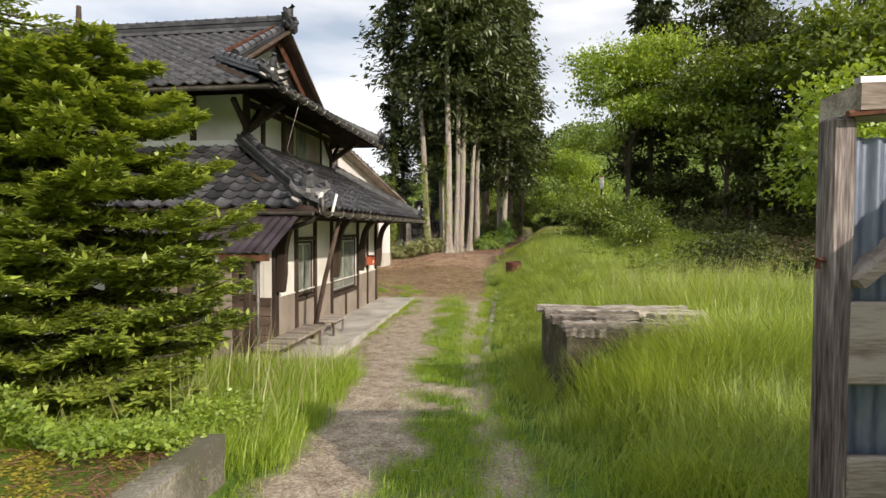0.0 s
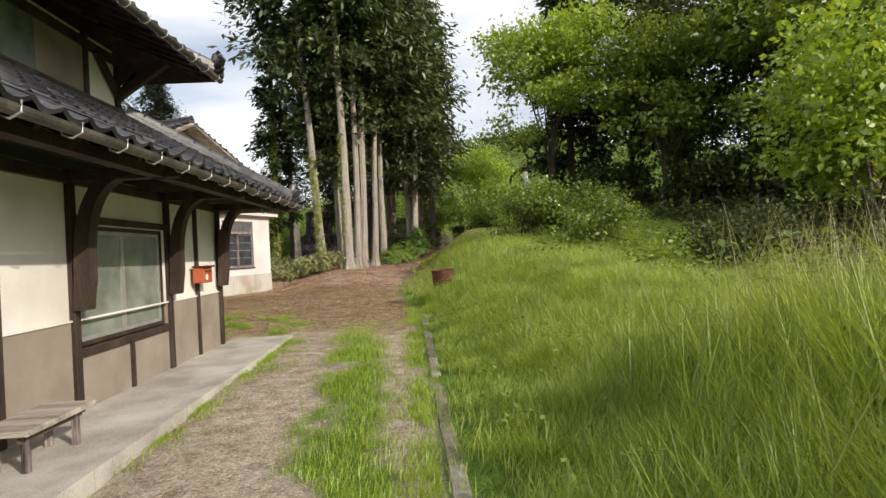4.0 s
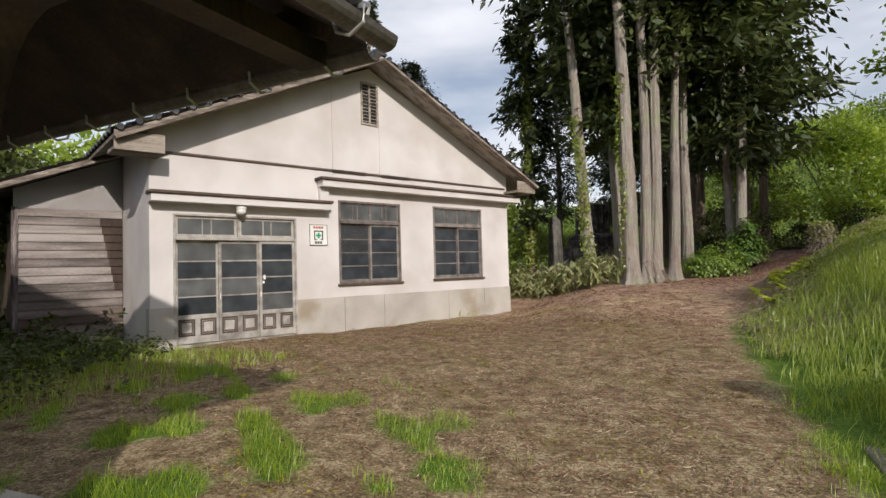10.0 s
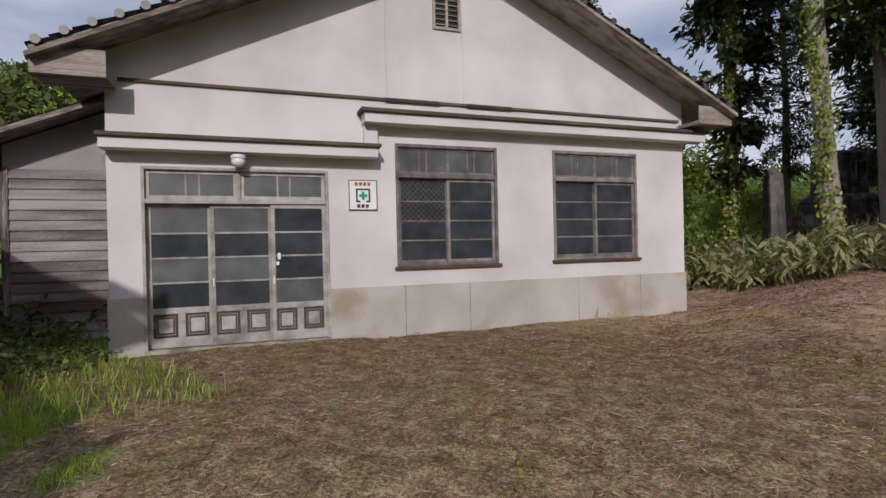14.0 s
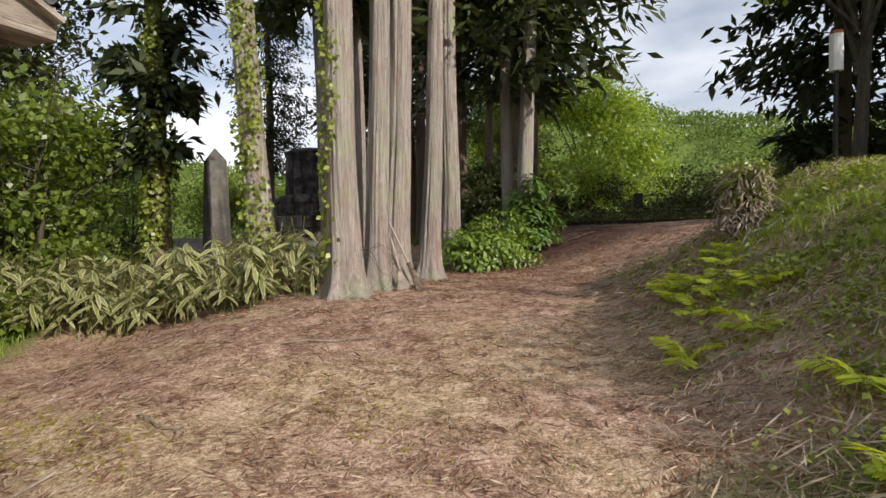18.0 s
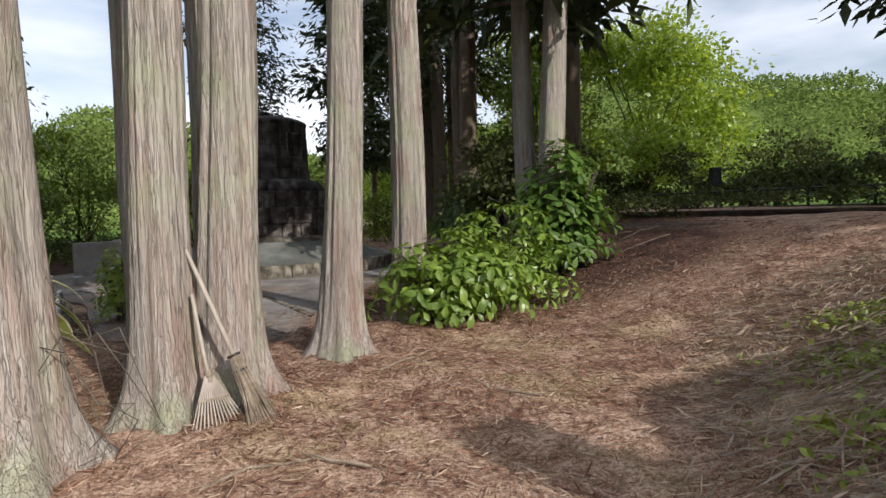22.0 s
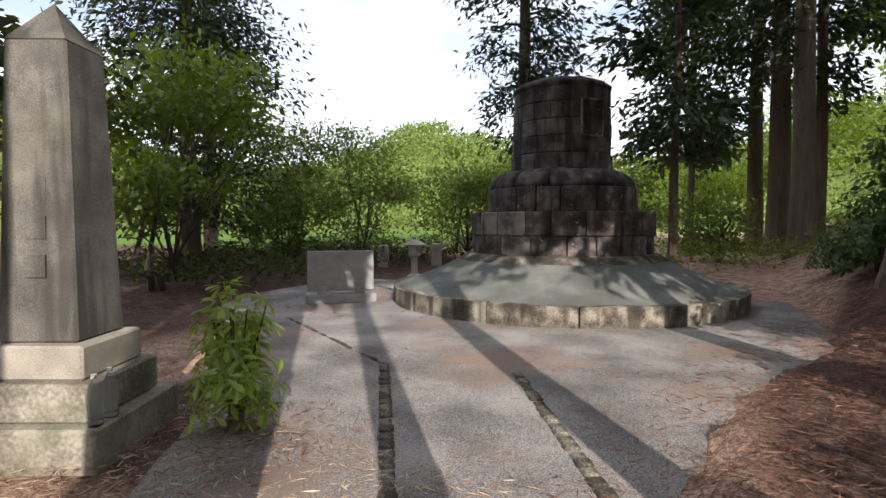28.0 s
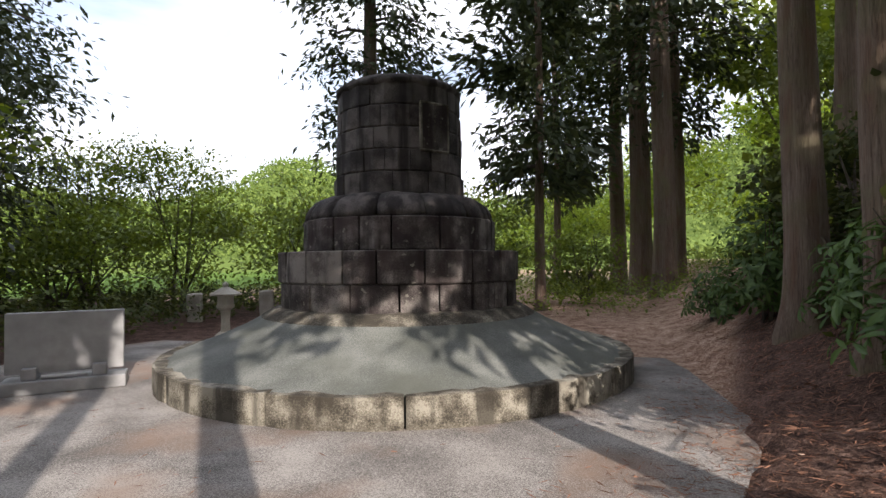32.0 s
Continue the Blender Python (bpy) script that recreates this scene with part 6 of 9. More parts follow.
part("slab", boxes((0.0, BL, -0.05, 0.06, 0.20, 0.86), bevel=0.008), M["granite_grey"], bd)
part("rod", tube(bmesh.new(), [(0.34, -0.12, 0.17), (BL - 0.34, -0.12, 0.17)], 0.02, seg=8), M["aluminium"], bd)

# stone lantern and stub stones
lan = thing("stone_lantern", Matrix.Translation((-5.5, 45.62, pz - 0.004)), "small old stone lantern with a mushroom cap", "lantern")
part("base", lathe([(0.20, 0), (0.20, 0.08), (0.13, 0.13), (0, 0.13)], 6), M["granite_old"], lan)
part("shaft", lathe([(0.085, 0.13), (0.075, 0.35), (0.09, 0.52), (0, 0.52)], 12), M["granite_old"], lan)
part("tray", lathe([(0.09, 0.52), (0.17, 0.58), (0.17, 0.63), (0, 0.63)], 6), M["granite_old"], lan)
part("fire_box", boxes((-0.10, -0.06, -0.1, 0.1, 0.63, 0.80), (0.06, 0.10, -0.1, 0.1, 0.63, 0.80), (-0.06, 0.06, -0.10, -0.07, 0.63, 0.80), (-0.06, 0.06, 0.07, 0.1, 0.63, 0.66)), M["granite_old"], lan)
part("cap", lathe([(0.0, 0.80), (0.27, 0.80), (0.28, 0.83), (0.15, 0.90), (0.06, 0.95), (0, 0.96)], 12), M["granite_old"], lan)
part("finial", lathe([(0.04, 0.95), (0.055, 1.0), (0.0, 1.06)], 10), M["granite_old"], lan)
for x, y, hh in ((-7.4, 47.1, 0.62), (-6.2, 48.0, 0.62)):
    bm = boxes((-0.15, 0.15, -0.1, 0.1, -0.2, hh), bevel=0.03)
    tagged(part("stub_stone", bm, M["granite_old"]), "upright rough grey stone stub behind the plaza", "stone", "stub stones").matrix_world = pose(x, y, gz(x, y), 2, -1, 25)

# tall pillar on stepped plinth
st = thing("stone_pillar", Matrix.Translation((-2.4, 36.3, 0.0)) @ Matrix.Rotation(radians(28), 4, "Z"), "tall tapered stone pillar with a pointed top on a stepped mossy plinth", "monument stone")
for h0, h1, r, mt in ((-0.2, 0.20, 0.46, "old_concrete"), (0.20, 0.42, 0.37, "old_concrete"), (0.42, 0.62, 0.30, "granite_old")):
    part("step", boxes((-r, r, -r, r, h0, h1), bevel=0.015), M[mt], st)
bm = bmesh.new()
r = bmesh.ops.create_cube(bm, size=1.0, matrix=Matrix.LocRotScale((0, 0, 1.49), None, (0.46, 0.46, 1.74)))
for v in bm.verts:
    if v.co.z > 1.5:
        v.co.x *= 0.78
        v.co.y *= 0.78
bmesh.ops.bevel(bm, geom=bm.edges[:], offset=0.015, segments=1, affect="EDGES")
part("shaft", bm, M["granite_dark"], st)
part("point", lathe([(0.253, 2.355), (0.0, 2.62)], 4), M["granite_dark"], st).matrix_basis = Matrix.Rotation(radians(45), 4, "Z")
part("writing", boxes(*[(-0.06, 0.06, -0.232 + 0.012 * k, -0.219 + 0.012 * k, 1.0 + k * 0.22, 1.13 + k * 0.22) for k in range(6)]), M["granite_dark"], st)
# plastic bottles on the plinth
for k, (x, y) in enumerate(((0.415, -0.24), (0.415, -0.38))):
    bo = thing("bottle", st.matrix_world @ Matrix.Translation((x, y, 0.20)), "empty clear plastic bottle standing on the plinth step", "bottle", "bottles")
    part("body", lathe([(0.0, 0), (0.038, 0.0), (0.042, 0.02), (0.038, 0.07), (0.042, 0.10), (0.042, 0.17), (0.03, 0.22), (0.014, 0.25), (0.014, 0.265)], 14), M["pet"], bo, smooth=True)
    part("cap", lathe([(0.016, 0.262), (0.016, 0.285), (0, 0.285)], 10), M["white"], bo)


# ---- trees ----
def noise3(p):
    return noise.noise(p)


def trunk_verts(r0, r1, height, seg, rings, flare=0.35, ridge_amp=0.02, lean=(0.0, 0.0), seed=0, roots=5, low=-0.25, power=0.9):
    """A furrowed tapering trunk with spreading root feet; z is up from its foot."""
    V = np.empty((rings + 1, seg, 3))
    for i in range(rings + 1):
        t = (i / rings) ** 1.6
        z = low + (height - low) * t
        r = r0 + (r1 - r0) * (max(z, 0) / height) ** power
        f = flare * (math.exp(-max(z, 0) / 0.16) + 0.55 * math.exp(-max(z, 0) / 0.55))
        sx = lean[0] * z / height + 0.03 * math.sin(z * 0.7 + seed) * min(1, max(z, 0) / 2)
        sy = lean[1] * z / height + 0.03 * math.cos(z * 0.6 + seed * 2) * min(1, max(z, 0) / 2)
        for j in range(seg):
            a = 2 * math.pi * j / seg
            n = noise3((math.cos(a) * 2.2 + seed, math.sin(a) * 2.2, z * 0.18)) * 0.10
            fine = noise3((math.cos(a) * 9 + seed, math.sin(a) * 9, z * 0.35)) * ridge_amp * 1.6 + noise3((math.cos(a) * 19, math.sin(a) * 19 + seed, z * 0.8)) * ridge_amp
            lobe = 1 + f * (0.55 + 0.75 * max(0.0, math.cos(a * roots + seed + 0.8 * math.sin(a * 2 + seed)))) / r0 * r0
            rr = r * (1 + n) * lobe + fine * (r / r0)
            V[i, j] = (sx + math.cos(a) * rr, sy + math.sin(a) * rr, z)
    idx = np.arange((rings + 1) * seg).reshape(rings + 1, seg)
    nxt = np.roll(idx, -1, axis=1)
    F = np.stack([idx[:-1], nxt[:-1], nxt[1:], idx[1:]], -1).reshape(-1, 4)
    return V.reshape(-1, 3), F


def np_part(name, V, F, material, parent, label="", smooth_it=False, mats=None, mat_index=None):
    ob = new(name, np_mesh(name, V, F, material, smooth=smooth_it, mats=mats, mat_index=mat_index))
    ob.parent = parent
    if label:
        ob["label"] = label
    return ob


def stack_leaves(chunks):
    Vs, Fs, n = [], [], 0
    for V, F in chunks:
        Vs.append(V)
        Fs.append(F + n)
        n += len(V)
    return np.concatenate(Vs), np.concatenate(Fs)


def conifer_crown(z0, z1, radius, count, seed, size=(0.34, 0.10), droop=0.5, bare=0.12, ragged=0.35):
    """Hanging sprays round a tall stem: boughs that droop, each carrying many narrow flat tips, with gaps between."""
    rng = np.random.default_rng(seed)
    boughs = max(24, int(count / 75))
    ht = rng.uniform(0, 1, boughs) ** 0.9
    az = rng.uniform(0, 2 * np.pi, boughs)
    prof = radius * np.minimum(1.0, 0.45 + 1.6 * ht) * np.clip(1.08 - ht, 0.06, 1) ** 0.75
    reach = prof * rng.uniform(1 - ragged, 1 + ragged * 0.6, boughs)
    k = rng.integers(0, boughs, count)
    t = rng.uniform(bare, 1.0, count) ** 0.7
    x = np.cos(az[k]) * reach[k] * t
    y = np.sin(az[k]) * reach[k] * t
    z = z0 + (z1 - z0) * ht[k] + reach[k] * (0.12 * t - droop * 0.5 * t ** 2)
    spread = (0.10 + 0.20 * reach[k])[:, None] * rng.normal(size=(count, 3)) * np.array([0.6, 0.6, 0.42])
    c = np.stack([x, y, z], 1) + spread
    along = np.stack([np.cos(az[k]), np.sin(az[k]), -droop * (0.3 + t)], 1) + 0.7 * rng.normal(size=(count, 3))
    nrm = np.array([0, 0, 1.0]) + 0.7 * rng.normal(size=(count, 3))
    s = rng.uniform(0.6, 1.3, count)
    return leaf_quads(c, along, nrm, size[0] * s, size[1] * s, 0.15), (az, reach, ht)


def stand_tree(name, x, y, r, height, crown, label, mat_bark, mat_leaf, seed, seg=40, rings=60, lean=(0, 0), flare=0.3, ridge_amp=0.012, group="", limbs=True, z=None, leaf=(0.34, 0.10), droop=0.5):
    t = thing(name, Matrix.Translation((x, y, (gz(x, y) if z is None else z) - 0.03)), label, "tree", group)
    V, F = trunk_verts(r, r * 0.25, height, seg, rings, flare, ridge_amp, lean, seed)
    np_part("trunk", V, F, mat_bark, t, smooth_it=True)
    if crown:
        z0, z1, rad, count = crown
        (V, F), (az, reach, ht) = conifer_crown(z0, z1, rad, count, seed, leaf, droop)
        hz = z0 + (z1 - z0) * 0.5
        V[:, 0] += lean[0] * V[:, 2] / height
        V[:, 1] += lean[1] * V[:, 2] / height
        np_part("crown", V, F, mat_leaf, t)
        if limbs:
            for k in range(0, len(az), 6):
                bm = bmesh.new()
                zz = z0 + (z1 - z0) * ht[k]
                ox, oy = lean[0] * zz / height, lean[1] * zz / height
                q = reach[k] * 0.85
                tube(bm, [(ox, oy, zz), (ox + math.cos(az[k]) * q * 0.5, oy + math.sin(az[k]) * q * 0.5, zz + q * 0.02), (ox + math.cos(az[k]) * q, oy + math.sin(az[k]) * q, zz - q * droop * 0.3)], [0.05, 0.03, 0.012], seg=4, cap=False)
                part("limb", bm, M["branch"], t)
    return t


CEDAR = "tall old cedar with stringy grey-brown bark"
GROVE = "cedar grove by the path"
for k, (x, y, r, hgt, lean, cr, extra) in enumerate((
        (-0.86, 33.32, 0.20, 20, (-1.2, 0.3), (8.0, 20, 3.6, 6800), " and ivy on its trunk"),
        (0.36, 32.48, 0.225, 22, (-0.3, 0.2), (9.0, 22, 3.4, 7000), " and ivy on its trunk"),
        (0.78, 33.20, 0.175, 22, (0.35, -0.1), (9.5, 22, 3.0, 6000), " with spreading root feet"),
        (1.04, 33.5, 0.20, 23, (0.75, 0.3), (9.0, 23, 3.2, 6200), ", white-blazed at its foot"),
        (1.64, 34.48, 0.16, 19, (0.9, 0.3), (7.5, 19, 3.9, 7500), " beside the paved plaza"),
        (2.20, 35.85, 0.185, 20, (0.25, 0.5), (7.0, 20, 5.3, 12500), " rising behind a leafy shrub"),
        (3.95, 38.0, 0.17, 17, (-0.2, 0.4), (3.9, 17, 3.8, 10500), " in the shade"),
        (4.18, 37.6, 0.20, 18, (0.6, 0.2), (4.0, 18, 4.0, 10500), " in the shade"),
        (0.07, 34.55, 0.20, 20, (-0.9, 0.9), (4.4, 20, 2.6, 13000), " standing in the shade"),
        (0.50, 34.58, 0.105, 16, (-0.2, 0.4), (5.0, 16, 1.9, 6000), ", slender"))):
    near = k < 6 or k > 7
    stand_tree("cedar_tree", x, y, r, hgt, cr, CEDAR + extra, M["bark"], M["leaf_cypress"] if k % 3 else M["leaf_cedar"], k + 3, seg=72 if near else 32, rings=110 if near else 50, lean=lean,
               flare=0.62 if k in (1, 2, 3, 4) else 0.42, ridge_amp=0.014, group=GROVE, leaf=(0.44, 0.15))
# further grove trees behind
for k, (x, y, r, hgt, z0, rad, n, mt) in enumerate((
        (-3.2, 35.6, 0.20, 17, 1.6, 1.15, 9000, "leaf_cedar"), (5.2, 42.0, 0.20, 17, 3.6, 2.0, 7500, "leaf_cedar"), (6.4, 44.6, 0.22, 16, 6.4, 2.6, 4500, "leaf_cypress"),
        (2.5, 55.6, 0.36, 24, 4.6, 4.0, 10500, "leaf_cedar"), (2.95, 53.3, 0.33, 24, 4.3, 3.6, 10500, "leaf_cedar"), (1.9, 57.8, 0.30, 22, 6.0, 3.4, 6000, "leaf_cedar"),
        (3.32, 43.95, 0.22, 18, 6.0, 2.6, 4600, "leaf_cypress"), (3.42, 42.25, 0.22, 19, 6.0, 2.6, 4600, "leaf_cypress"), (-0.2, 50.4, 0.13, 15, 2.9, 2.5, 8500, "leaf_cedar"), (-0.15, 56.0, 0.14, 12, 3.2, 2.4, 9000, "leaf_cypress"), (3.5, 54.5, 0.2, 15, 6.5, 2.6, 4000, "leaf_cedar"),
        (-11.4, 44.0, 0.26, 12.5, 1.2, 3.4, 26000, "leaf_cedar"), (-16.2, 48.5, 0.26, 19, 3.0, 2.7, 8000, "leaf_cedar"), (5.6, 48.6, 0.22, 17, 7.0, 2.4, 4000, "leaf_cedar"), (-3.6, 47.9, 0.2, 16, 3.2, 2.0, 14000, "leaf_cedar"),
        (15.5, 41.0, 0.3, 20, 1.2, 3.7, 12000, "leaf_cedar"), (20.8, 37.2, 0.3, 19, 4, 3.6, 6500, "leaf_cypress"))):
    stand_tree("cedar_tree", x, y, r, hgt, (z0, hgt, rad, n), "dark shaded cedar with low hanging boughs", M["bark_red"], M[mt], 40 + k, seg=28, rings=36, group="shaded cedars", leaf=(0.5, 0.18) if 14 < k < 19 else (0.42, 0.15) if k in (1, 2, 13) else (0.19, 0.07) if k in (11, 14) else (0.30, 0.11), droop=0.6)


def broad_crown(lobes, count, size, seed, flat=0.75):
    """A leafy crown: clumps of leaves gathered on the outsides of several lobes, thin inside and uneven in outline."""
    rng = np.random.default_rng(seed)
    vol = np.array([l[3] ** 2 for l in lobes])
    clumps = max(20, count // 55)
    k = rng.choice(len(lobes), clumps, p=vol / vol.sum())
    L = np.array(lobes)
    d = rand_dirs(clumps, rng)
    d[:, 2] = np.abs(d[:, 2]) * 0.9 - 0.25 + 0.25 * rng.normal(size=clumps)
    d = unit(d)
    rad = L[k, 3] * rng.uniform(0.55, 1.12, clumps)
    c = L[k, :3] + d * rad[:, None] * np.array([1, 1, flat])
    q = rng.integers(0, clumps, count)
    cs = 0.16 * L[k[q], 3] + 0.14
    p = c[q] + rng.normal(size=(count, 3)) * cs[:, None] * np.array([1.0, 1.0, 0.5])
    along = d[q] * 0.8 + rand_dirs(count, rng) + np.array([0, 0, -0.25])
    nrm = np.array([0, 0, 1.0]) + 0.75 * rng.normal(size=(count, 3)) + 0.5 * d[q]
    s = rng.uniform(0.6, 1.35, count)
    return leaf_quads(p, along, nrm, size * s, size * 0.62 * s, 0.12), c, k


def broad_tree(x, y, height, radius, count, mat_leaf, label, seed, size=0.26, trunk_r=0.16, stems=1, low=0.30, group="broadleaf trees", name="broadleaf_tree", z=None):
    rng = np.random.default_rng(seed + 100)
    t = thing(name, Matrix.Translation((x, y, (gz(x, y) if z is None else z) - 0.03)), label, "tree", group)
    lobes = [(0, 0, height * 0.78, radius * 0.62)]
    n = 8
    for k in range(n):
        a = 2 * math.pi * k / n + rng.uniform(-0.3, 0.3)
        hh = height * rng.uniform(low + 0.08, 0.84)
        rr = radius * rng.uniform(0.34, 0.60)
        dd = (radius - rr) * rng.uniform(0.7, 1.1)
        lobes.append((math.cos(a) * dd, math.sin(a) * dd, hh, rr))
    (V, F), c, kk = broad_crown(lobes, count, size, seed)
    np_part("crown", V, F, mat_leaf, t)
    bm = bmesh.new()
    fork = height * low
    for s in range(stems):
        ox, oy = (rng.uniform(-0.3, 0.3), rng.uniform(-0.3, 0.3)) if stems > 1 else (0, 0)
        tube(bm, [(ox, oy, -0.3), (ox * 1.2, oy * 1.2, 0.3), (ox * 2 + rng.uniform(-0.15, 0.15), oy * 2 + rng.uniform(-0.15, 0.15), fork), (rng.uniform(-0.4, 0.4), rng.uniform(-0.4, 0.4), height * 0.8)], [trunk_r * 1.3, trunk_r, trunk_r * 0.75, trunk_r * 0.15], seg=8)
    part("trunk", bm, M["branch"], t, smooth=True)
    for l in lobes[1:]:
        bm = bmesh.new()
        tube(bm, [(0, 0, fork * rng.uniform(0.8, 1.3)), (l[0] * 0.45, l[1] * 0.45, (fork + l[2]) * 0.52), (l[0], l[1], l[2])], [trunk_r * 0.45, trunk_r * 0.28, trunk_r * 0.08], seg=5)
        for _ in range(3):
            e = rng.normal(size=3) * l[3] * 0.6
            tube(bm, [(l[0] * 0.7, l[1] * 0.7, fork * 0.3 + l[2] * 0.7), (l[0] + e[0], l[1] + e[1], l[2] + e[2])], [trunk_r * 0.14, 0.012], seg=4, cap=False)
        part("limb", bm, M["branch"], t)
    return t


# wood along the right-hand side
WOOD = [(12.5, 37.3, 14.5, 4.3, 15000, "leaf_light", 0.21), (16.6, 32.0, 11.5, 3.8, 10500, "leaf_tree", 0.23), (20.0, 26.3, 12.0, 3.6, 9500, "leaf_tree", 0.24), (15.2, 19.6, 8.2, 3.0, 9000, "leaf_light", 0.20),
        (19.5, 34.0, 15.0, 4.2, 8000, "leaf_dark", 0.28), (21.0, 29.5, 13.0, 4.2, 7500, "leaf_tree", 0.27), (26.5, 27.0, 12.5, 4.2, 6500, "leaf_tree", 0.30), (29.0, 20.0, 14.0, 4.6, 5500, "leaf_tree", 0.32),
        (27.0, 32.0, 16.0, 5.0, 6000, "leaf_dark", 0.34), (33.0, 25.0, 15.0, 5.0, 4500, "leaf_dark", 0.36), (18.6, 38.6, 18.5, 4.2, 8500, "leaf_dark", 0.28),
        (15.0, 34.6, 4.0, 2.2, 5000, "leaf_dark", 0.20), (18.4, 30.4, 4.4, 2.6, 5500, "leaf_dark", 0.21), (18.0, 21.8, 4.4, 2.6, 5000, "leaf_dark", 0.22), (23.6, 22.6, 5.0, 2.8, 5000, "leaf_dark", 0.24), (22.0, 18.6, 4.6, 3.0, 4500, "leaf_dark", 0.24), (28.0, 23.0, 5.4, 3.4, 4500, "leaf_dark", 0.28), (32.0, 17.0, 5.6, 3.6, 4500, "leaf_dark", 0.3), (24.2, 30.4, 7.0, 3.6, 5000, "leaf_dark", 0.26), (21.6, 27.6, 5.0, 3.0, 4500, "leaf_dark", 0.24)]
for k, (x, y, hh, rr, n, mt, s) in enumerate(WOOD):
    broad_tree(x, y, hh, rr, n, M[mt], ("dense dark green" if mt == "leaf_dark" else "fresh green") + " broadleaf tree at the wood's edge", 200 + k, size=s * 1.15, trunk_r=0.17, group="trees of the wood", low=0.30 if hh > 9 else 0.12)
# light-leaved young trees and shrubs at the bank and the far side of the line
for k, (x, y, hh, rr, n, mt, s) in enumerate(((6.8, 25.6, 2.0, 1.7, 7000, "leaf_tree", 0.11), (8.4, 25.0, 1.7, 1.7, 5000, "leaf_tree", 0.12), (7.9, 22.2, 1.2, 1.2, 3000, "leaf_tree", 0.12), (9.5, 18.3, 1.4, 1.5, 3500, "leaf_dark", 0.12),
                                               (10.5, 14.0, 1.5, 1.5, 3000, "leaf_dark", 0.13), )):
    broad_tree(x, y, hh, rr, n, M[mt], "leafy bright green shrub on the grassy bank" if mt == "leaf_light" else "dense green shrub on the grassy bank", 300 + k, size=s, trunk_r=0.05, stems=3, low=0.12, group="bank shrubs", name="shrub")
for k, (x, y, hh, rr, n, mt, s) in enumerate(((12.2, 54.0, 8.9, 3.5, 13000, "leaf_light", 0.22), (7.6, 56.0, 9.6, 3.4, 6000, "leaf_tree", 0.28), (15.6, 56.0, 4.6, 2.8, 4500, "leaf_light", 0.24), (28.0, 49.0, 4.2, 3.4, 4500, "leaf_tree", 0.28), (16.5, 51.5, 2.6, 2.2, 3500, "leaf_dark", 0.17), (20.0, 48.6, 3.0, 2.4, 3500, "leaf_dark", 0.18), (23.5, 45.5, 3.4, 2.6, 3500, "leaf_dark", 0.2), (27.0, 42.0, 3.6, 2.8, 3500, "leaf_dark", 0.22))):
    broad_tree(x, y, hh, rr, n, M[mt], "sunlit fresh green tree across the railway", 330 + k, size=s, trunk_r=0.15, low=0.12, group="trees across the line")
# young trees round the plaza's far side and west of the hall
for k, (x, y, hh, rr, n, mt, s) in enumerate(((-6.0, 49.6, 3.1, 1.9, 8000, "leaf_tree", 0.10), (-9.7, 49.4, 4.3, 1.9, 8500, "leaf_tree", 0.105), (-4.3, 51.2, 2.9, 1.7, 6000, "leaf_tree", 0.11), (-11.6, 48.2, 4.5, 1.7, 7000, "leaf_tree", 0.105), (-9.0, 60.0, 4.1, 2.6, 5000, "leaf_light", 0.15), (-5.0, 61.0, 3.6, 2.4, 4500, "leaf_light", 0.15), (-1.8, 50.0, 2.8, 1.6, 5500, "leaf_tree", 0.10), (-10.5, 46.5, 3.0, 1.8, 6000, "leaf_tree", 0.11),
                                               # Trees at (-6.6, 36.4) and (-7.4, 34.4) heightened, unseen, to shade the
                                               # plaza's west.
                                               (-8.2, 41.2, 4.6, 2.0, 5500, "leaf_tree", 0.15), (-6.6, 36.4, 6.2, 2.2, 6500, "leaf_dark", 0.14), (-4.6, 34.2, 3.2, 1.6, 5500, "leaf_tree", 0.13), (-7.4, 34.4, 6.0, 2.4, 6000, "leaf_tree", 0.16), (3.6, 63.0, 6.2, 3.2, 6500, "leaf_light", 0.2), (9.4, 61.5, 8.0, 3.4, 6500, "leaf_light", 0.22), (-1.0, 64.0, 5.0, 3.0, 5000, "leaf_light", 0.2), (7.4, 53.0, 6.5, 2.4, 6500, "leaf_tree", 0.15), (0.7, 52.4, 2.0, 1.2, 3500, "leaf_tree", 0.11),
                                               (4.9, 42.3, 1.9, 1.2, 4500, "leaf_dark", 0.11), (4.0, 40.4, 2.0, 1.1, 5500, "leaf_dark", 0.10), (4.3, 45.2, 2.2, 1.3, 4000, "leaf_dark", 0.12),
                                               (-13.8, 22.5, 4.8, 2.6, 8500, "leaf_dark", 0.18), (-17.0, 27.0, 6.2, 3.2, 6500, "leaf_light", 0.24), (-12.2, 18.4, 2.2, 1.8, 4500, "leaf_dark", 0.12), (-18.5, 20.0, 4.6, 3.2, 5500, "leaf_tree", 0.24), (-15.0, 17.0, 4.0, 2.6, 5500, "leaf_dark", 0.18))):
    broad_tree(x, y, hh, rr, n, M[mt], "leafy young tree at the edge of the clearing" if hh > 2.5 else "dense dark green shrub at the edge of the clearing", 360 + k, size=s, trunk_r=0.07, stems=2, low=0.10, group="clearing edge trees")

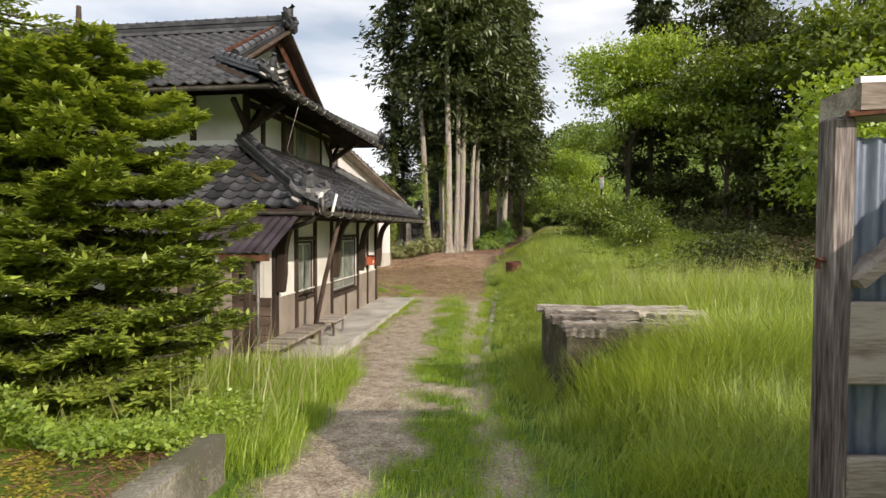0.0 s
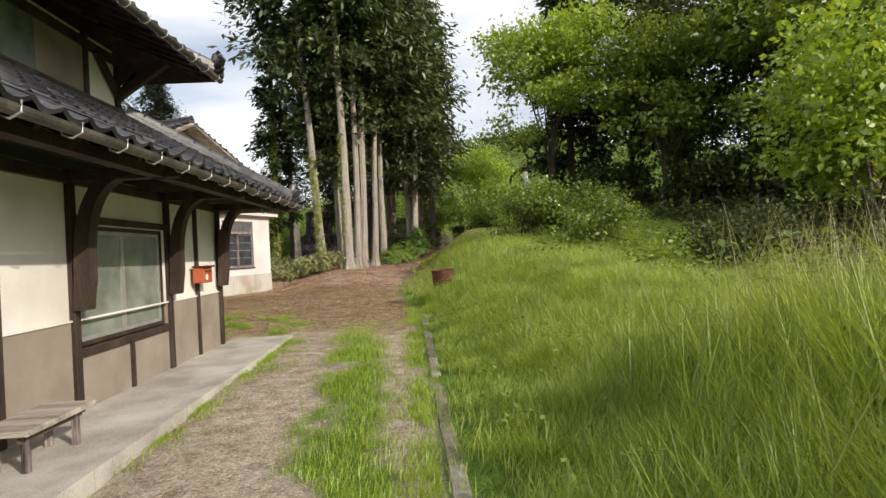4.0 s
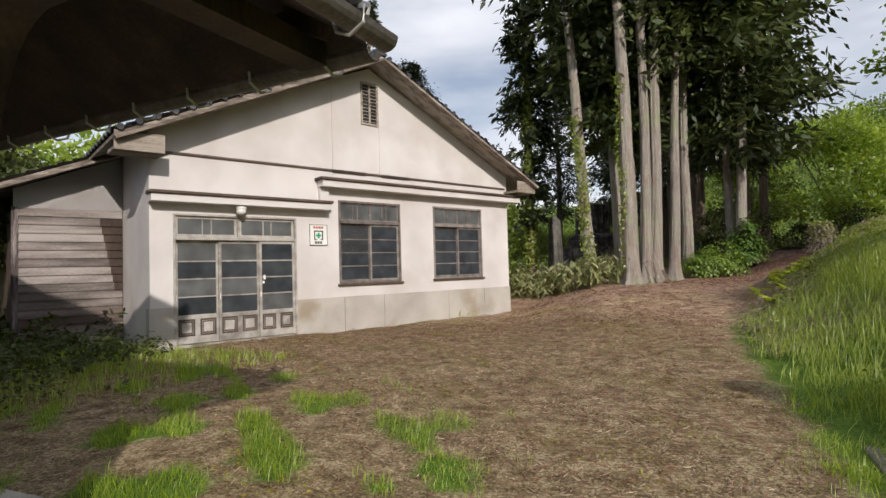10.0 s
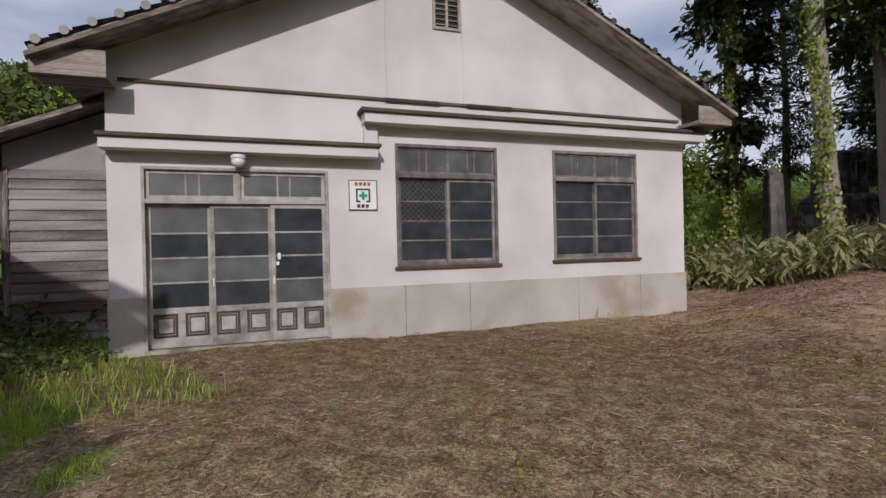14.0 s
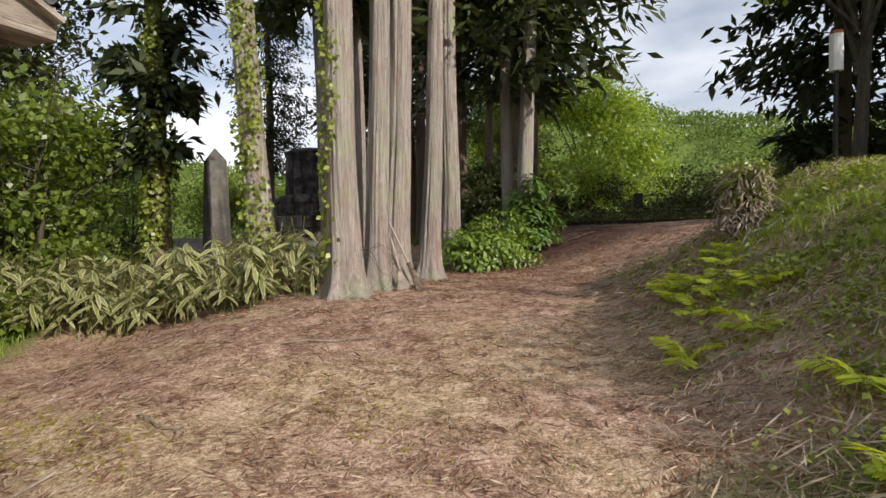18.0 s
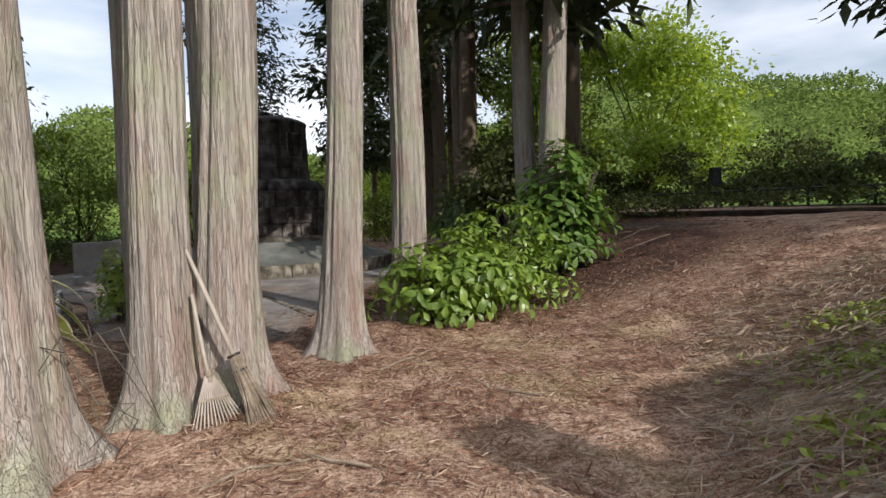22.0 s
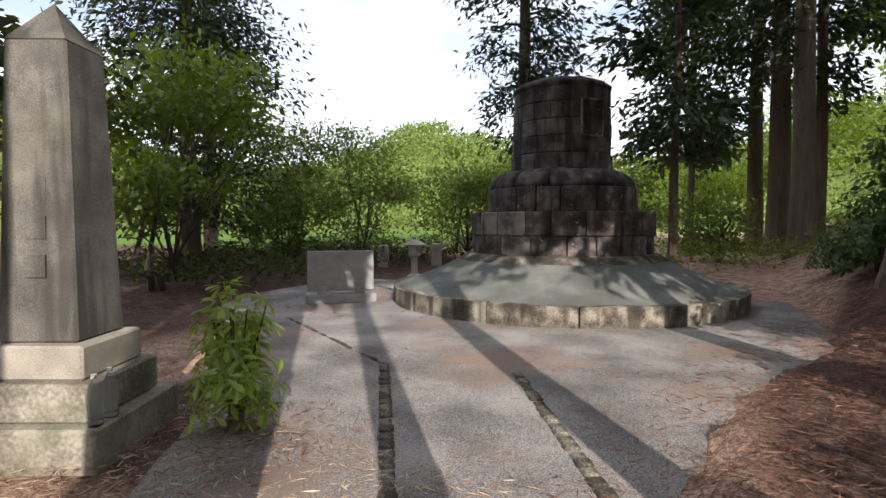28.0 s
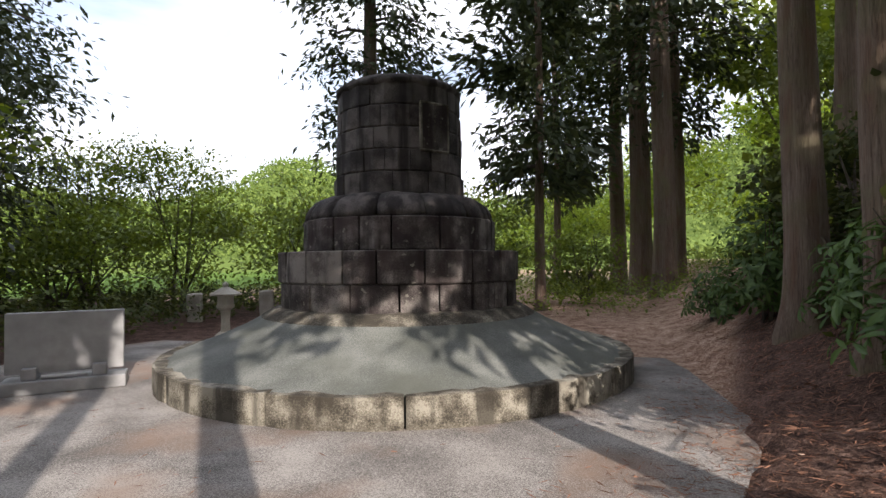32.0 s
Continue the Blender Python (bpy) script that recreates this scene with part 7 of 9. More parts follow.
# ---- fir beside the drive ----
def fir(x, y, height, radius, count, seed, label):
    rng = np.random.default_rng(seed)
    t = thing("fir_tree", Matrix.Translation((x, y, gz(x, y) - 0.02)), label, "tree")
    V, F = trunk_verts(0.13, 0.02, height, 20, 30, 0.2, 0.006, (0, 0), seed)
    np_part("trunk", V, F, M["bark_dark"], t, smooth_it=True)
    tiers = 12
    chunks = []
    nb = 13
    per = count // (tiers * nb)
    for i in range(tiers):
        z = 0.50 + (height - 0.70) * (i / tiers)
        reach0 = radius * float(np.interp(z / height, [0, 0.1, 0.35, 0.65, 0.85, 1], [0.65, 0.8, 0.98, 0.9, 0.5, 0.08]))
        for b in range(nb):
            a = 2 * math.pi * (b + 0.5 * (i % 2)) / nb + rng.uniform(-0.25, 0.25)
            reach = reach0 * rng.uniform(0.72, 1.15)
            d = np.array([math.cos(a), math.sin(a), 0.0])
            side = np.array([-d[1], d[0], 0.0])
            rise = rng.uniform(-0.04, 0.10)
            zo = z + rng.uniform(-0.07, 0.07)

            def spot(u):
                return np.array([0, 0, zo]) + d * reach * u + np.array([0, 0, reach * (rise * u - 0.16 * math.sin(u * 2.6) + 0.10 * u * u)])

            part("bough", tube(bmesh.new(), [tuple(spot(u)) for u in (0, 0.35, 0.7, 1.0)], [0.022, 0.016, 0.010, 0.004], seg=4, cap=False), M["branch"], t)
            twigs = 15
            base = np.stack([spot(v) for v in np.linspace(0, 1, 21)])
            m = int(per * (0.4 + reach / radius))
            k = rng.integers(0, 2 * twigs + 1, m)
            u0 = 0.15 + 0.82 * (k % twigs) / twigs
            sgn = np.where(k == 2 * twigs, 0, np.where(k < twigs, 1, -1))
            tl = (0.42 * reach * (1.02 - u0) + 0.12) * rng.uniform(0.85, 1.0, m)
            f = rng.uniform(0, 1, m) ** 0.8
            root = base[(u0 * 20).astype(int)]
            tip_dir = d * 0.78 + side * sgn[:, None] * 0.62
            c = np.where((sgn == 0)[:, None], base[np.clip((f * 20).astype(int), 0, 20)], root + tip_dir * (tl * f)[:, None])
            c = c + rng.normal(size=(m, 3)) * np.array([0.012, 0.012, 0.010]) - np.array([0, 0, 0.05]) * (f ** 2)[:, None] * tl[:, None]
            along = tip_dir * 0.8 + 0.55 * rng.normal(size=(m, 3)) * np.array([1, 1, 0.3]) + np.array([0, 0, 0.12])
            nrm = np.array([0, 0, 1.0]) + 0.25 * rng.normal(size=(m, 3))
            s = rng.uniform(0.7, 1.3, m)
            chunks.append(leaf_quads(c, along, nrm, 0.085 * s, 0.034 * s, 0.1))
    V, F = stack_leaves(chunks)
    np_part("crown", V, F, M["leaf_fir"], t)
    return t


fir(-3.35, 5.0, 3.9, 1.5, 115000, 11, "young fir with tiered flat boughs of fresh green needles")
fir(-4.7, 5.2, 5.0, 1.7, 26000, 12, "young fir with tiered flat boughs, in the shade of another")


# ---- grass and litter ----
def blades(name, pts, height, width, material, label, seed, lean=0.35, bend=0.5, category="grass"):
    """Bent grass blades standing on the ground."""
    rng = np.random.default_rng(seed)
    n = len(pts)
    base = np.stack([pts[:, 0], pts[:, 1], ground(pts[:, 0], pts[:, 1]) - 0.01], 1)
    hgt = np.broadcast_to(height, n) * rng.uniform(0.55, 1.25, n)
    a = 2.6 * lump(pts[:, 0], pts[:, 1], 1.7, seed * 0.7) + 2.0 * lump(pts[:, 0], pts[:, 1], 5.0, seed * 0.3) + rng.normal(size=n) * 1.5
    d = np.stack([np.cos(a), np.sin(a), np.zeros(n)], 1)
    s = np.stack([-np.sin(a + 0.5), np.cos(a + 0.5), np.zeros(n)], 1)
    up = np.array([0, 0, 1.0])
    l1 = rng.uniform(0.0, lean, n)[:, None]
    l2 = l1 + rng.uniform(0.1, bend, n)[:, None]
    H = hgt[:, None]
    w = (np.broadcast_to(width, n) * rng.uniform(0.6, 1.3, n))[:, None]
    v = np.empty((n, 4, 3))
    p1 = base + up * H * 0.45 + d * H * 0.45 * l1
    p2 = base + up * H * 0.93 + d * H * (l1 * 0.5 + l2 * 0.5)
    v[:, 0], v[:, 1], v[:, 2], v[:, 3] = base, p1 + s * w * 0.55, p2, p1 - s * w * 0.55
    F = np.arange(n * 4).reshape(-1, 4)
    ob = new(name, np_mesh(name, v.reshape(-1, 3), F, material))
    return tagged(ob, label, category, kind="stuff")


def scatter(n, x0, x1, y0, y1, weight, seed):
    rng = np.random.default_rng(seed)
    x, y = rng.uniform(x0, x1, n), rng.uniform(y0, y1, n)
    w = np.clip(weight(x, y), 0, 1)
    keep = rng.uniform(0, 1, n) < w
    return np.stack([x[keep], y[keep]], 1)


def meadow(x, y):
    d = x - toe(y)
    trough = 1 - smooth(0, 0.05, np.minimum(np.minimum(x - 1.18, 3.75 - x), np.minimum(y - 5.5, 6.75 - y)))
    crest = 1 - smooth(25.0, 28.0, y + 1.0 * lump(x, y, 0.8) - 1.1 * np.maximum(d - 1.3, 0))
    return smooth(0.0, 0.5, d + 0.2 * lump(x, y, 2.6)) * crest * (0.30 + 0.70 * smooth(-0.35, 0.15, lump(x, y, 2.1, 3.0) + 0.5 * lump(x, y, 5.3, 1.0))) * trough


def tall(x, y):
    return smooth(0.2, 0.9, x - toe(y)) * (1 - smooth(8.0, 10.0, y))


p = scatter(290000, 0.5, 5.0, 2.0, 20, meadow, 1)
d = p[:, 0] - toe(p[:, 1])
blades("meadow_grass", p, 0.16 + 0.20 * smooth(0.1, 1.6, d) + 0.30 * tall(p[:, 0], p[:, 1]) + 0.10 * lump(p[:, 0], p[:, 1], 1.5) + 0.06 * lump(p[:, 0], p[:, 1], 4.0), 0.0058, M["grass"], "tall unmown green grass covering the bank", 2, lean=0.7, bend=1.1)
p = scatter(76000, 5.0, 13, 2.2, 24, meadow, 3)
blades("meadow_grass", p, 0.40 + 0.14 * lump(p[:, 0], p[:, 1], 0.9) + 0.08 * lump(p[:, 0], p[:, 1], 3.1), 0.011, M["grass"], "tall unmown green grass further up the bank", 4, lean=0.7, bend=1.0)
p = scatter(92000, 1.6, 11, 20, 31, meadow, 5)
blades("meadow_grass", p, (0.24 + 0.20 * smooth(0.3, 2.0, p[:, 0] - toe(p[:, 1])) + 0.06 * lump(p[:, 0], p[:, 1], 3.1)) * (1 - 0.45 * smooth(25, 28, p[:, 1])), 0.008, M["grass"], "tall green grass over the end of the bank", 6, lean=0.45, bend=0.8)
p = scatter(34000, 0.9, 12, 2.0, 23, lambda x, y: meadow(x, y) * smooth(0.6, 2.0, x - toe(y)) * smooth(-0.2, 0.5, lump(x, y, 0.9, 5.0)), 7)
blades("seeding_grass", p, 0.50 + 0.42 * tall(p[:, 0], p[:, 1]), 0.0048, M["grass_seed"], "pale seeding grass stalks above the meadow", 8, lean=0.3, bend=0.7)


def short_turf(x, y):
    return zones(x, y)[3] * (x < toe(y) + 0.1) * (x > -8) * (y > -1) * (1 - ((x < -1.35) & (y < 8.6)))


p = scatter(330000, -7.0, 2.2, 1.0, 21, lambda x, y: short_turf(x, y) , 9)
blades("short_grass", p, 0.10 + 0.05 * lump(p[:, 0], p[:, 1], 1.9), 0.0048, M["grass_young"], "short fresh green grass between the wheel tracks", 10, lean=0.5, bend=0.8)
# long grass leaning over the timber trough
p = scatter(6500, 1.5, 4.0, 4.9, 5.5, lambda x, y: 0.55 + 0.45 * lump(x, y, 3.0), 96)
blades("meadow_grass", p, np.interp(p[:, 0], [1.5, 1.9, 2.5], [0.35, 0.7, 1.0]), 0.010, M["grass"], "long grass hanging before the timber trough", 97, lean=0.5, bend=1.0)
p = scatter(26000, 2.1, 6.6, 6.9, 10.5, lambda x, y: meadow(x, y) * smooth(2.1, 3.2, x), 98)
blades("meadow_grass", p, (1.12 + 0.16 * lump(p[:, 0], p[:, 1], 1.2)) * (1 - 0.35 * smooth(8.5, 10.5, p[:, 1])), 0.009, M["grass"], "head-high grass behind the timber trough", 99, lean=0.4, bend=0.8)
p = scatter(2600, 2.6, 6.6, 7.0, 11.0, lambda x, y: meadow(x, y) * smooth(2.6, 3.6, x), 100)
blades("seeding_grass", p, 1.35, 0.006, M["grass_seed"], "pale seed stalks behind the timber trough", 101, lean=0.3, bend=0.6)
# rank growth on the left before the house
p = scatter(48000, -4.6, -1.05, 3.6, 8.6, lambda x, y: smooth(-1.0, -1.5, x + 0.2 * lump(x, y, 2.0)) * (1 - smooth(7.8, 8.5, y)), 11)
blades("rank_grass", p, 0.31 + 0.08 * lump(p[:, 0], p[:, 1], 2.2), 0.0055, M["grass_young"], "rank green grass before the house", 12, lean=0.6, bend=1.0)
p = scatter(800, -4.4, -1.3, 4.0, 8.4, lambda x, y: np.ones_like(x), 13)
blades("seeding_grass", p, 0.70, 0.008, M["grass_seed"], "pale seeding grass before the house", 14, bend=0.7)
p = scatter(9000, -9.5, -3.4, 28.5, 36, lambda x, y: smooth(-3.2, -4.0, x) * (1 - smooth(33, 35, y)), 15)
blades("rank_grass", p, 0.22, 0.010, M["grass"], "green grass beside the hall's end wall", 16)


def litter_bits(name, n, x0, x1, y0, y1, weight, length, width, material, label, seed, lift=0.02):
    rng = np.random.default_rng(seed)
    p = scatter(n, x0, x1, y0, y1, weight, seed + 1)
    m = len(p)
    z = ground(p[:, 0], p[:, 1])
    paved = (p[:, 1] > 34.9) & (p[:, 1] < 48) & (p[:, 0] > -6.5) & (p[:, 0] < 2.6)
    z = np.where(paved, np.maximum(z, pz + 0.004), z)
    c = np.stack([p[:, 0], p[:, 1], z + rng.uniform(0.0, lift, m)], 1)
    a = rng.uniform(0, 2 * np.pi, m)
    al = np.stack([np.cos(a), np.sin(a), rng.uniform(-0.12, 0.28, m)], 1)
    e = 0.06
    slope = np.stack([(ground(p[:, 0] + e, p[:, 1]) - z) / e, (ground(p[:, 0], p[:, 1] + e) - z) / e], 1)
    al[:, 2] = np.where(paved, 0.02, al[:, 2] + (al[:, :2] * slope).sum(1))
    nr = np.array([0, 0, 1.0]) + 0.5 * rng.normal(size=(m, 3))
    V, F = leaf_quads(c, al, nr, length * rng.uniform(0.5, 1.5, m), width * rng.uniform(0.6, 1.4, m))
    return tagged(new(name, np_mesh(name, V, F, material)), label, "litter", kind="stuff")


litter_bits("dry_straw", 80000, -6, 8, 24.5, 37, lambda x, y: smooth(24.5, 27, y) * (1 - smooth(35.6, 36.5, y + 0.5 * x - 1)) * smooth(-4, -2.2, x) + smooth(34, 35, y) * (x > 2) * smooth(37.0, 36.0, y), 0.075, 0.007, M["straw"], "dry cut grass and twigs strewn over the path", 20, 0.03)
litter_bits("dry_straw", 40000, -7, 2, 17, 27, lambda x, y: smooth(17, 20, y) * (1 - zones(x, y)[3]), 0.09, 0.008, M["needle"], "brown cut grass strewn before the hall", 22)
litter_bits("dry_straw", 22000, -1.6, 1.6, 1.5, 17.5, lambda x, y: 0.6 * (1 - zones(x, y)[3]) * (x > -1.5), 0.06, 0.006, M["straw"], "bits of straw on the gravel drive", 24, 0.012)
litter_bits("dry_straw", 70000, -4, 8, 24.5, 36.6, lambda x, y: smooth(24.5, 27, y) * (1 - smooth(34.8, 35.6, y + 0.6 * np.maximum(1.6 - x, 0) - 0.9 * (x > 1.8))) * smooth(-4, -2.2, x) * smooth(-0.4, 0.2, lump(x, y, 3.1, 1.0) + 0.6 * lump(x, y, 7.0)), 0.10, 0.010, M["needle"], "dark reddish dead leaves and needles over the path", 28, 0.025)
litter_bits("dry_straw", 60000, -7, 3, 17, 28, lambda x, y: smooth(17, 20, y) * (1 - zones(x, y)[3]) * smooth(-0.3, 0.4, lump(x, y, 1.6, 3.0) + 0.5 * lump(x, y, 5.0)), 0.07, 0.006, M["straw"], "pale dry grass cuttings before the hall", 34, 0.02)
litter_bits("fallen_needles", 95000, -5, 7, 33, 48, lambda x, y: np.clip(smooth(0.3, 1.7, x - 0.27 * np.maximum(y - 39, 0) + 0.35 * lump(x, y, 1.8)) + smooth(-4.5, -6.5, x) + (y < 35.6) + smooth(0.9, 0.3, np.hypot(x + 1.5, y - 36.8)) + 0.5 * smooth(0.10, 0.02, np.abs(y - 38.96 - 0.45 * (x + 0.45) + 0.08 * lump(x, y, 3.0))) * (x > -0.4) * (x < 1.9) + 0.02, 0, 1) * (np.hypot(x + 1.5, y - 44) > 3.15), 0.09, 0.008, M["needle"], "reddish fallen cedar needles round the plaza", 26, 0.03)

litter_bits("moss", 30000, -5, 1.6, 24.5, 31, lambda x, y: smooth(0.0, 0.5, lump(x, y, 1.1, 2.0) + 0.3 * lump(x, y, 4.0)) * smooth(24.5, 26, y) * (1 - smooth(29.5, 31, y)) * smooth(1.4, 0.4, x), 0.035, 0.014, M["moss"], "olive-yellow moss among the straw", 30, 0.012)
litter_bits("moss", 16000, -6, 2, 17.5, 25, lambda x, y: smooth(0.2, 0.5, lump(x, y, 1.3, 5.0)), 0.035, 0.014, M["moss"], "olive-yellow moss before the hall", 32, 0.012)

p = scatter(26000, -6.5, 2.0, 17.5, 28.0, lambda x, y: smooth(0.15, 0.55, lump(x, y, 1.4, 6.0) + 0.4 * lump(x, y, 4.2, 2.0)) * smooth(17.5, 19, y) * (1 - smooth(26.5, 28, y)), 102)
blades("short_grass", p, 0.035, 0.004, M["grass_young"], "thin new grass sprouting through the cut straw", 103, lean=0.7, bend=0.9)
# fringes of grass along the apron, the kerb and the bank's crest
rng = np.random.default_rng(91)
n = 6000
q = np.stack([1.10 + np.abs(rng.normal(size=n)) * 0.13, rng.uniform(-8.6, 0.7, n) * 1.03], 1)
ca_, sa_ = math.cos(radians(-7.3)), math.sin(radians(-7.3))
q = np.stack([-2.05 + q[:, 0] * ca_ - q[:, 1] * sa_, 16.60 + q[:, 0] * sa_ + q[:, 1] * ca_], 1)
q = q[lump(q[:, 0], q[:, 1], 2.4, 1.0) + 0.4 * rng.normal(size=n) > 0.1]
blades("short_grass", q, 0.07, 0.006, M["grass_young"], "thin fringe of grass along the concrete apron", 92, lean=0.6, bend=0.9)
n = 7000
yy = rng.uniform(9.3, 19.5, n)
q = np.stack([0.62 + (yy - 9.3) * 0.117 - np.abs(rng.normal(size=n)) * 0.16, yy], 1)
q = q[lump(q[:, 0], q[:, 1], 1.6, 4.0) + 0.4 * rng.normal(size=n) > -0.1]
blades("short_grass", q, 0.10, 0.007, M["grass_young"], "fringe of grass along the stone kerb", 93, lean=0.5, bend=0.9)
p = scatter(46000, 3.0, 7, 24, 31.0, lambda x, y: smooth(0.9, 2.0, x - toe(y)) * (0.3 + 0.7 * smooth(-0.3, 0.3, lump(x, y, 1.7, 2.0))), 94)
blades("short_grass", p, 0.15, 0.011, M["grass_young"], "fresh grass on the crest of the bank", 95, lean=0.5, bend=0.9)


# ---- hills and far woods ----
HILL_AZ = [-180, -120, -95, -77, -68, -60, -50, -38.5, -34, -28, -22.5, -18, -5, 5, 13, 22, 29, 39, 55, 80, 120, 180]
HILL_EL = [9, 10, 15, 14, 11, 8, 5, 4.8, 7.0, 9.1, 8.2, 6, 5, 7, 10.5, 12.2, 10.4, 8.4, 7, 8, 8, 9]


def hill_height(az_deg, r):
    el = np.interp(az_deg, HILL_AZ, HILL_EL)
    k = smooth(85, 190, r)
    return 190 * np.tan(np.radians(el)) * k + 2.5 * lump(az_deg * 0.35, r * 0.03, 1.0) * k + 0.4


az = np.arange(-180, 180, 1.5)
rr_ = np.array([75, 90, 105, 120, 140, 160, 180, 200, 240])
AZ, RR = np.meshgrid(az, rr_)
HXs, HYs = 1 + RR * np.sin(np.radians(AZ)), 24 + RR * np.cos(np.radians(AZ))
HZ = hill_height(AZ, RR)
HZ[-1] -= 25
n_a = len(az)
ids = np.arange(AZ.size).reshape(len(rr_), n_a)
nx_ = np.roll(ids, -1, axis=1)
hf = np.stack([ids[:-1], nx_[:-1], nx_[1:], ids[1:]], -1).reshape(-1, 4)
hills = new("hills", np_mesh("hills", np.stack([HXs, HYs, HZ], -1).reshape(-1, 3), hf, M["hill"], smooth=True))
tagged(hills, "wooded green hills closing the valley", "hills", kind="structure")
rng = np.random.default_rng(55)
NC = 3900
ca = rng.uniform(-85, 50, NC)
cr = 88 + 104 * rng.uniform(0, 1, NC) ** 0.8
cx, cy = 1 + cr * np.sin(np.radians(ca)), 24 + cr * np.cos(np.radians(ca))
cz = hill_height(ca, cr) + 0.8
csz = rng.uniform(1.3, 3.0, NC) * (0.7 + cr / 300)
per = 33
q = np.repeat(np.arange(NC), per)
dd = rand_dirs(len(q), rng)
dd[:, 2] = np.abs(dd[:, 2])
cen = np.stack([cx, cy, cz], 1)[q] + dd * (csz[q] * rng.uniform(0.7, 1.1, len(q)))[:, None] * np.array([1, 1, 0.9])
V, F = leaf_quads(cen, dd * 0.3 + rand_dirs(len(q), rng), dd + 0.5 * rng.normal(size=(len(q), 3)), 0.55 * csz[q] / 2 * rng.uniform(0.6, 1.2, len(q)), 0.42 * csz[q] / 2 * rng.uniform(0.6, 1.2, len(q)), 0.1)
tagged(new("hill_woods", np_mesh("hill_woods", V, F, M["hill"])), "sunlit woods covering the far hillsides", "woods", kind="stuff")

# ---- shed corner by the drive ----
shed = thing("gate", Matrix.Translation((0, 0, 0)), "old gate of weathered posts, planks and corrugated steel", "gate")
GS = gz(1.6, 2.0) - 0.05
part("post", boxes((1.352, 1.440, 1.90, 1.985, GS, 1.80), bevel=0.01), M["grey_wood_up"], shed, "cracked grey timber post")
# Panel added out of view, placed to throw shade over the gate front.
part("side_panel", boxes((2.03, 2.07, 0.78, 1.89, GS, 1.86), bevel=0.006), M["grey_wood"], shed)
part("post", boxes((3.08, 3.2, 1.88, 2.0, GS, 1.85), bevel=0.01), M["grey_wood_up"], shed)
bm = bmesh.new()
cols = []
for i in range(173):
    u = 1.430 + 1.645 * i / 172
    w = 0.011 * math.sin(i * 0.0095 / 0.076 * 2 * math.pi)
    cols.append([bm.verts.new((u, 1.972 + w, z)) for z in (GS, 1.74)])
for p, q2 in zip(cols, cols[1:]):
    bm.faces.new((p[0], q2[0], q2[1], p[1]))
part("corrugated_sheet", bm, M["tin"], shed, "blue-grey corrugated steel sheet", smooth=True)
part("brace", beam(bmesh.new(), (1.44, 1.93, 1.22), (2.05, 1.93, 1.72), 0.04, 0.13, up=(0, 1, 0)), M["grey_wood"], shed)
part("plank", boxes((1.425, 3.1, 1.90, 1.945, 0.86, 1.155), bevel=0.008), M["grey_wood"], shed, "wide weathered plank")
part("plank", boxes((1.44, 3.1, 1.90, 1.94, GS + 0.02, 0.60), bevel=0.008), M["grey_wood"], shed)
part("top_plank", slab_face(bmesh.new(), [(1.40, 1.84, 1.90), (3.25, 1.84, 1.99), (3.25, 2.04, 1.98), (1.40, 2.04, 1.89)], 0.09), M["grey_wood"], shed)
part("trim", beam(bmesh.new(), (1.40, 1.86, 1.912), (3.25, 1.86, 2.003), 0.03, 0.02), M["aluminium"], shed)
part("rod", tube(bmesh.new(), [(1.37, 1.86, 1.80), (1.75, 1.84, 1.83)], 0.012, seg=6), M["rust"], shed)
part("hook", tube(bmesh.new(), [(1.36, 1.93, 1.30), (1.325, 1.92, 1.30), (1.325, 1.92, 1.27)], 0.012, seg=6), M["rust"], shed)

# ---- retaining wall and weeds on the left ----
lw = thing("low_wall", Matrix.Identity(4), "low mossy concrete retaining wall beside the drive", "wall", kind="structure")
bm = slab_face(bmesh.new(), [(-1.72, 0.2, 0.19), (-1.50, 0.2, 0.19), (-1.46, 3.62, 0.02), (-1.64, 3.62, 0.02)], 0.8)
part("wall", bm, M["old_concrete"], lw)


def ground_leaves(name, n, x0, x1, y0, y1, weight, height, size, material, label, seed, category="weeds"):
    """Low leafy weeds: leaves at many heights over the ground, in clumps."""
    rng = np.random.default_rng(seed)
    p = scatter(n, x0, x1, y0, y1, weight, seed)
    m = len(p)
    top = height * (0.45 + 0.55 * smooth(-0.5, 0.6, lump(p[:, 0], p[:, 1], 2.2, seed)))
    z = ground(p[:, 0], p[:, 1]) + top * rng.uniform(0.15, 1.0, m) ** 0.6
    c = np.stack([p[:, 0], p[:, 1], z], 1)
    al = rand_dirs(m, rng) * np.array([1, 1, 0.5])
    nr = np.array([0, 0, 1.0]) + 0.5 * rng.normal(size=(m, 3))
    s = rng.uniform(0.6, 1.4, m)
    V, F = leaf_quads(c, al, nr, size * s, size * 0.6 * s, 0.12)
    return tagged(new(name, np_mesh(name, V, F, material)), label, category, kind="stuff")


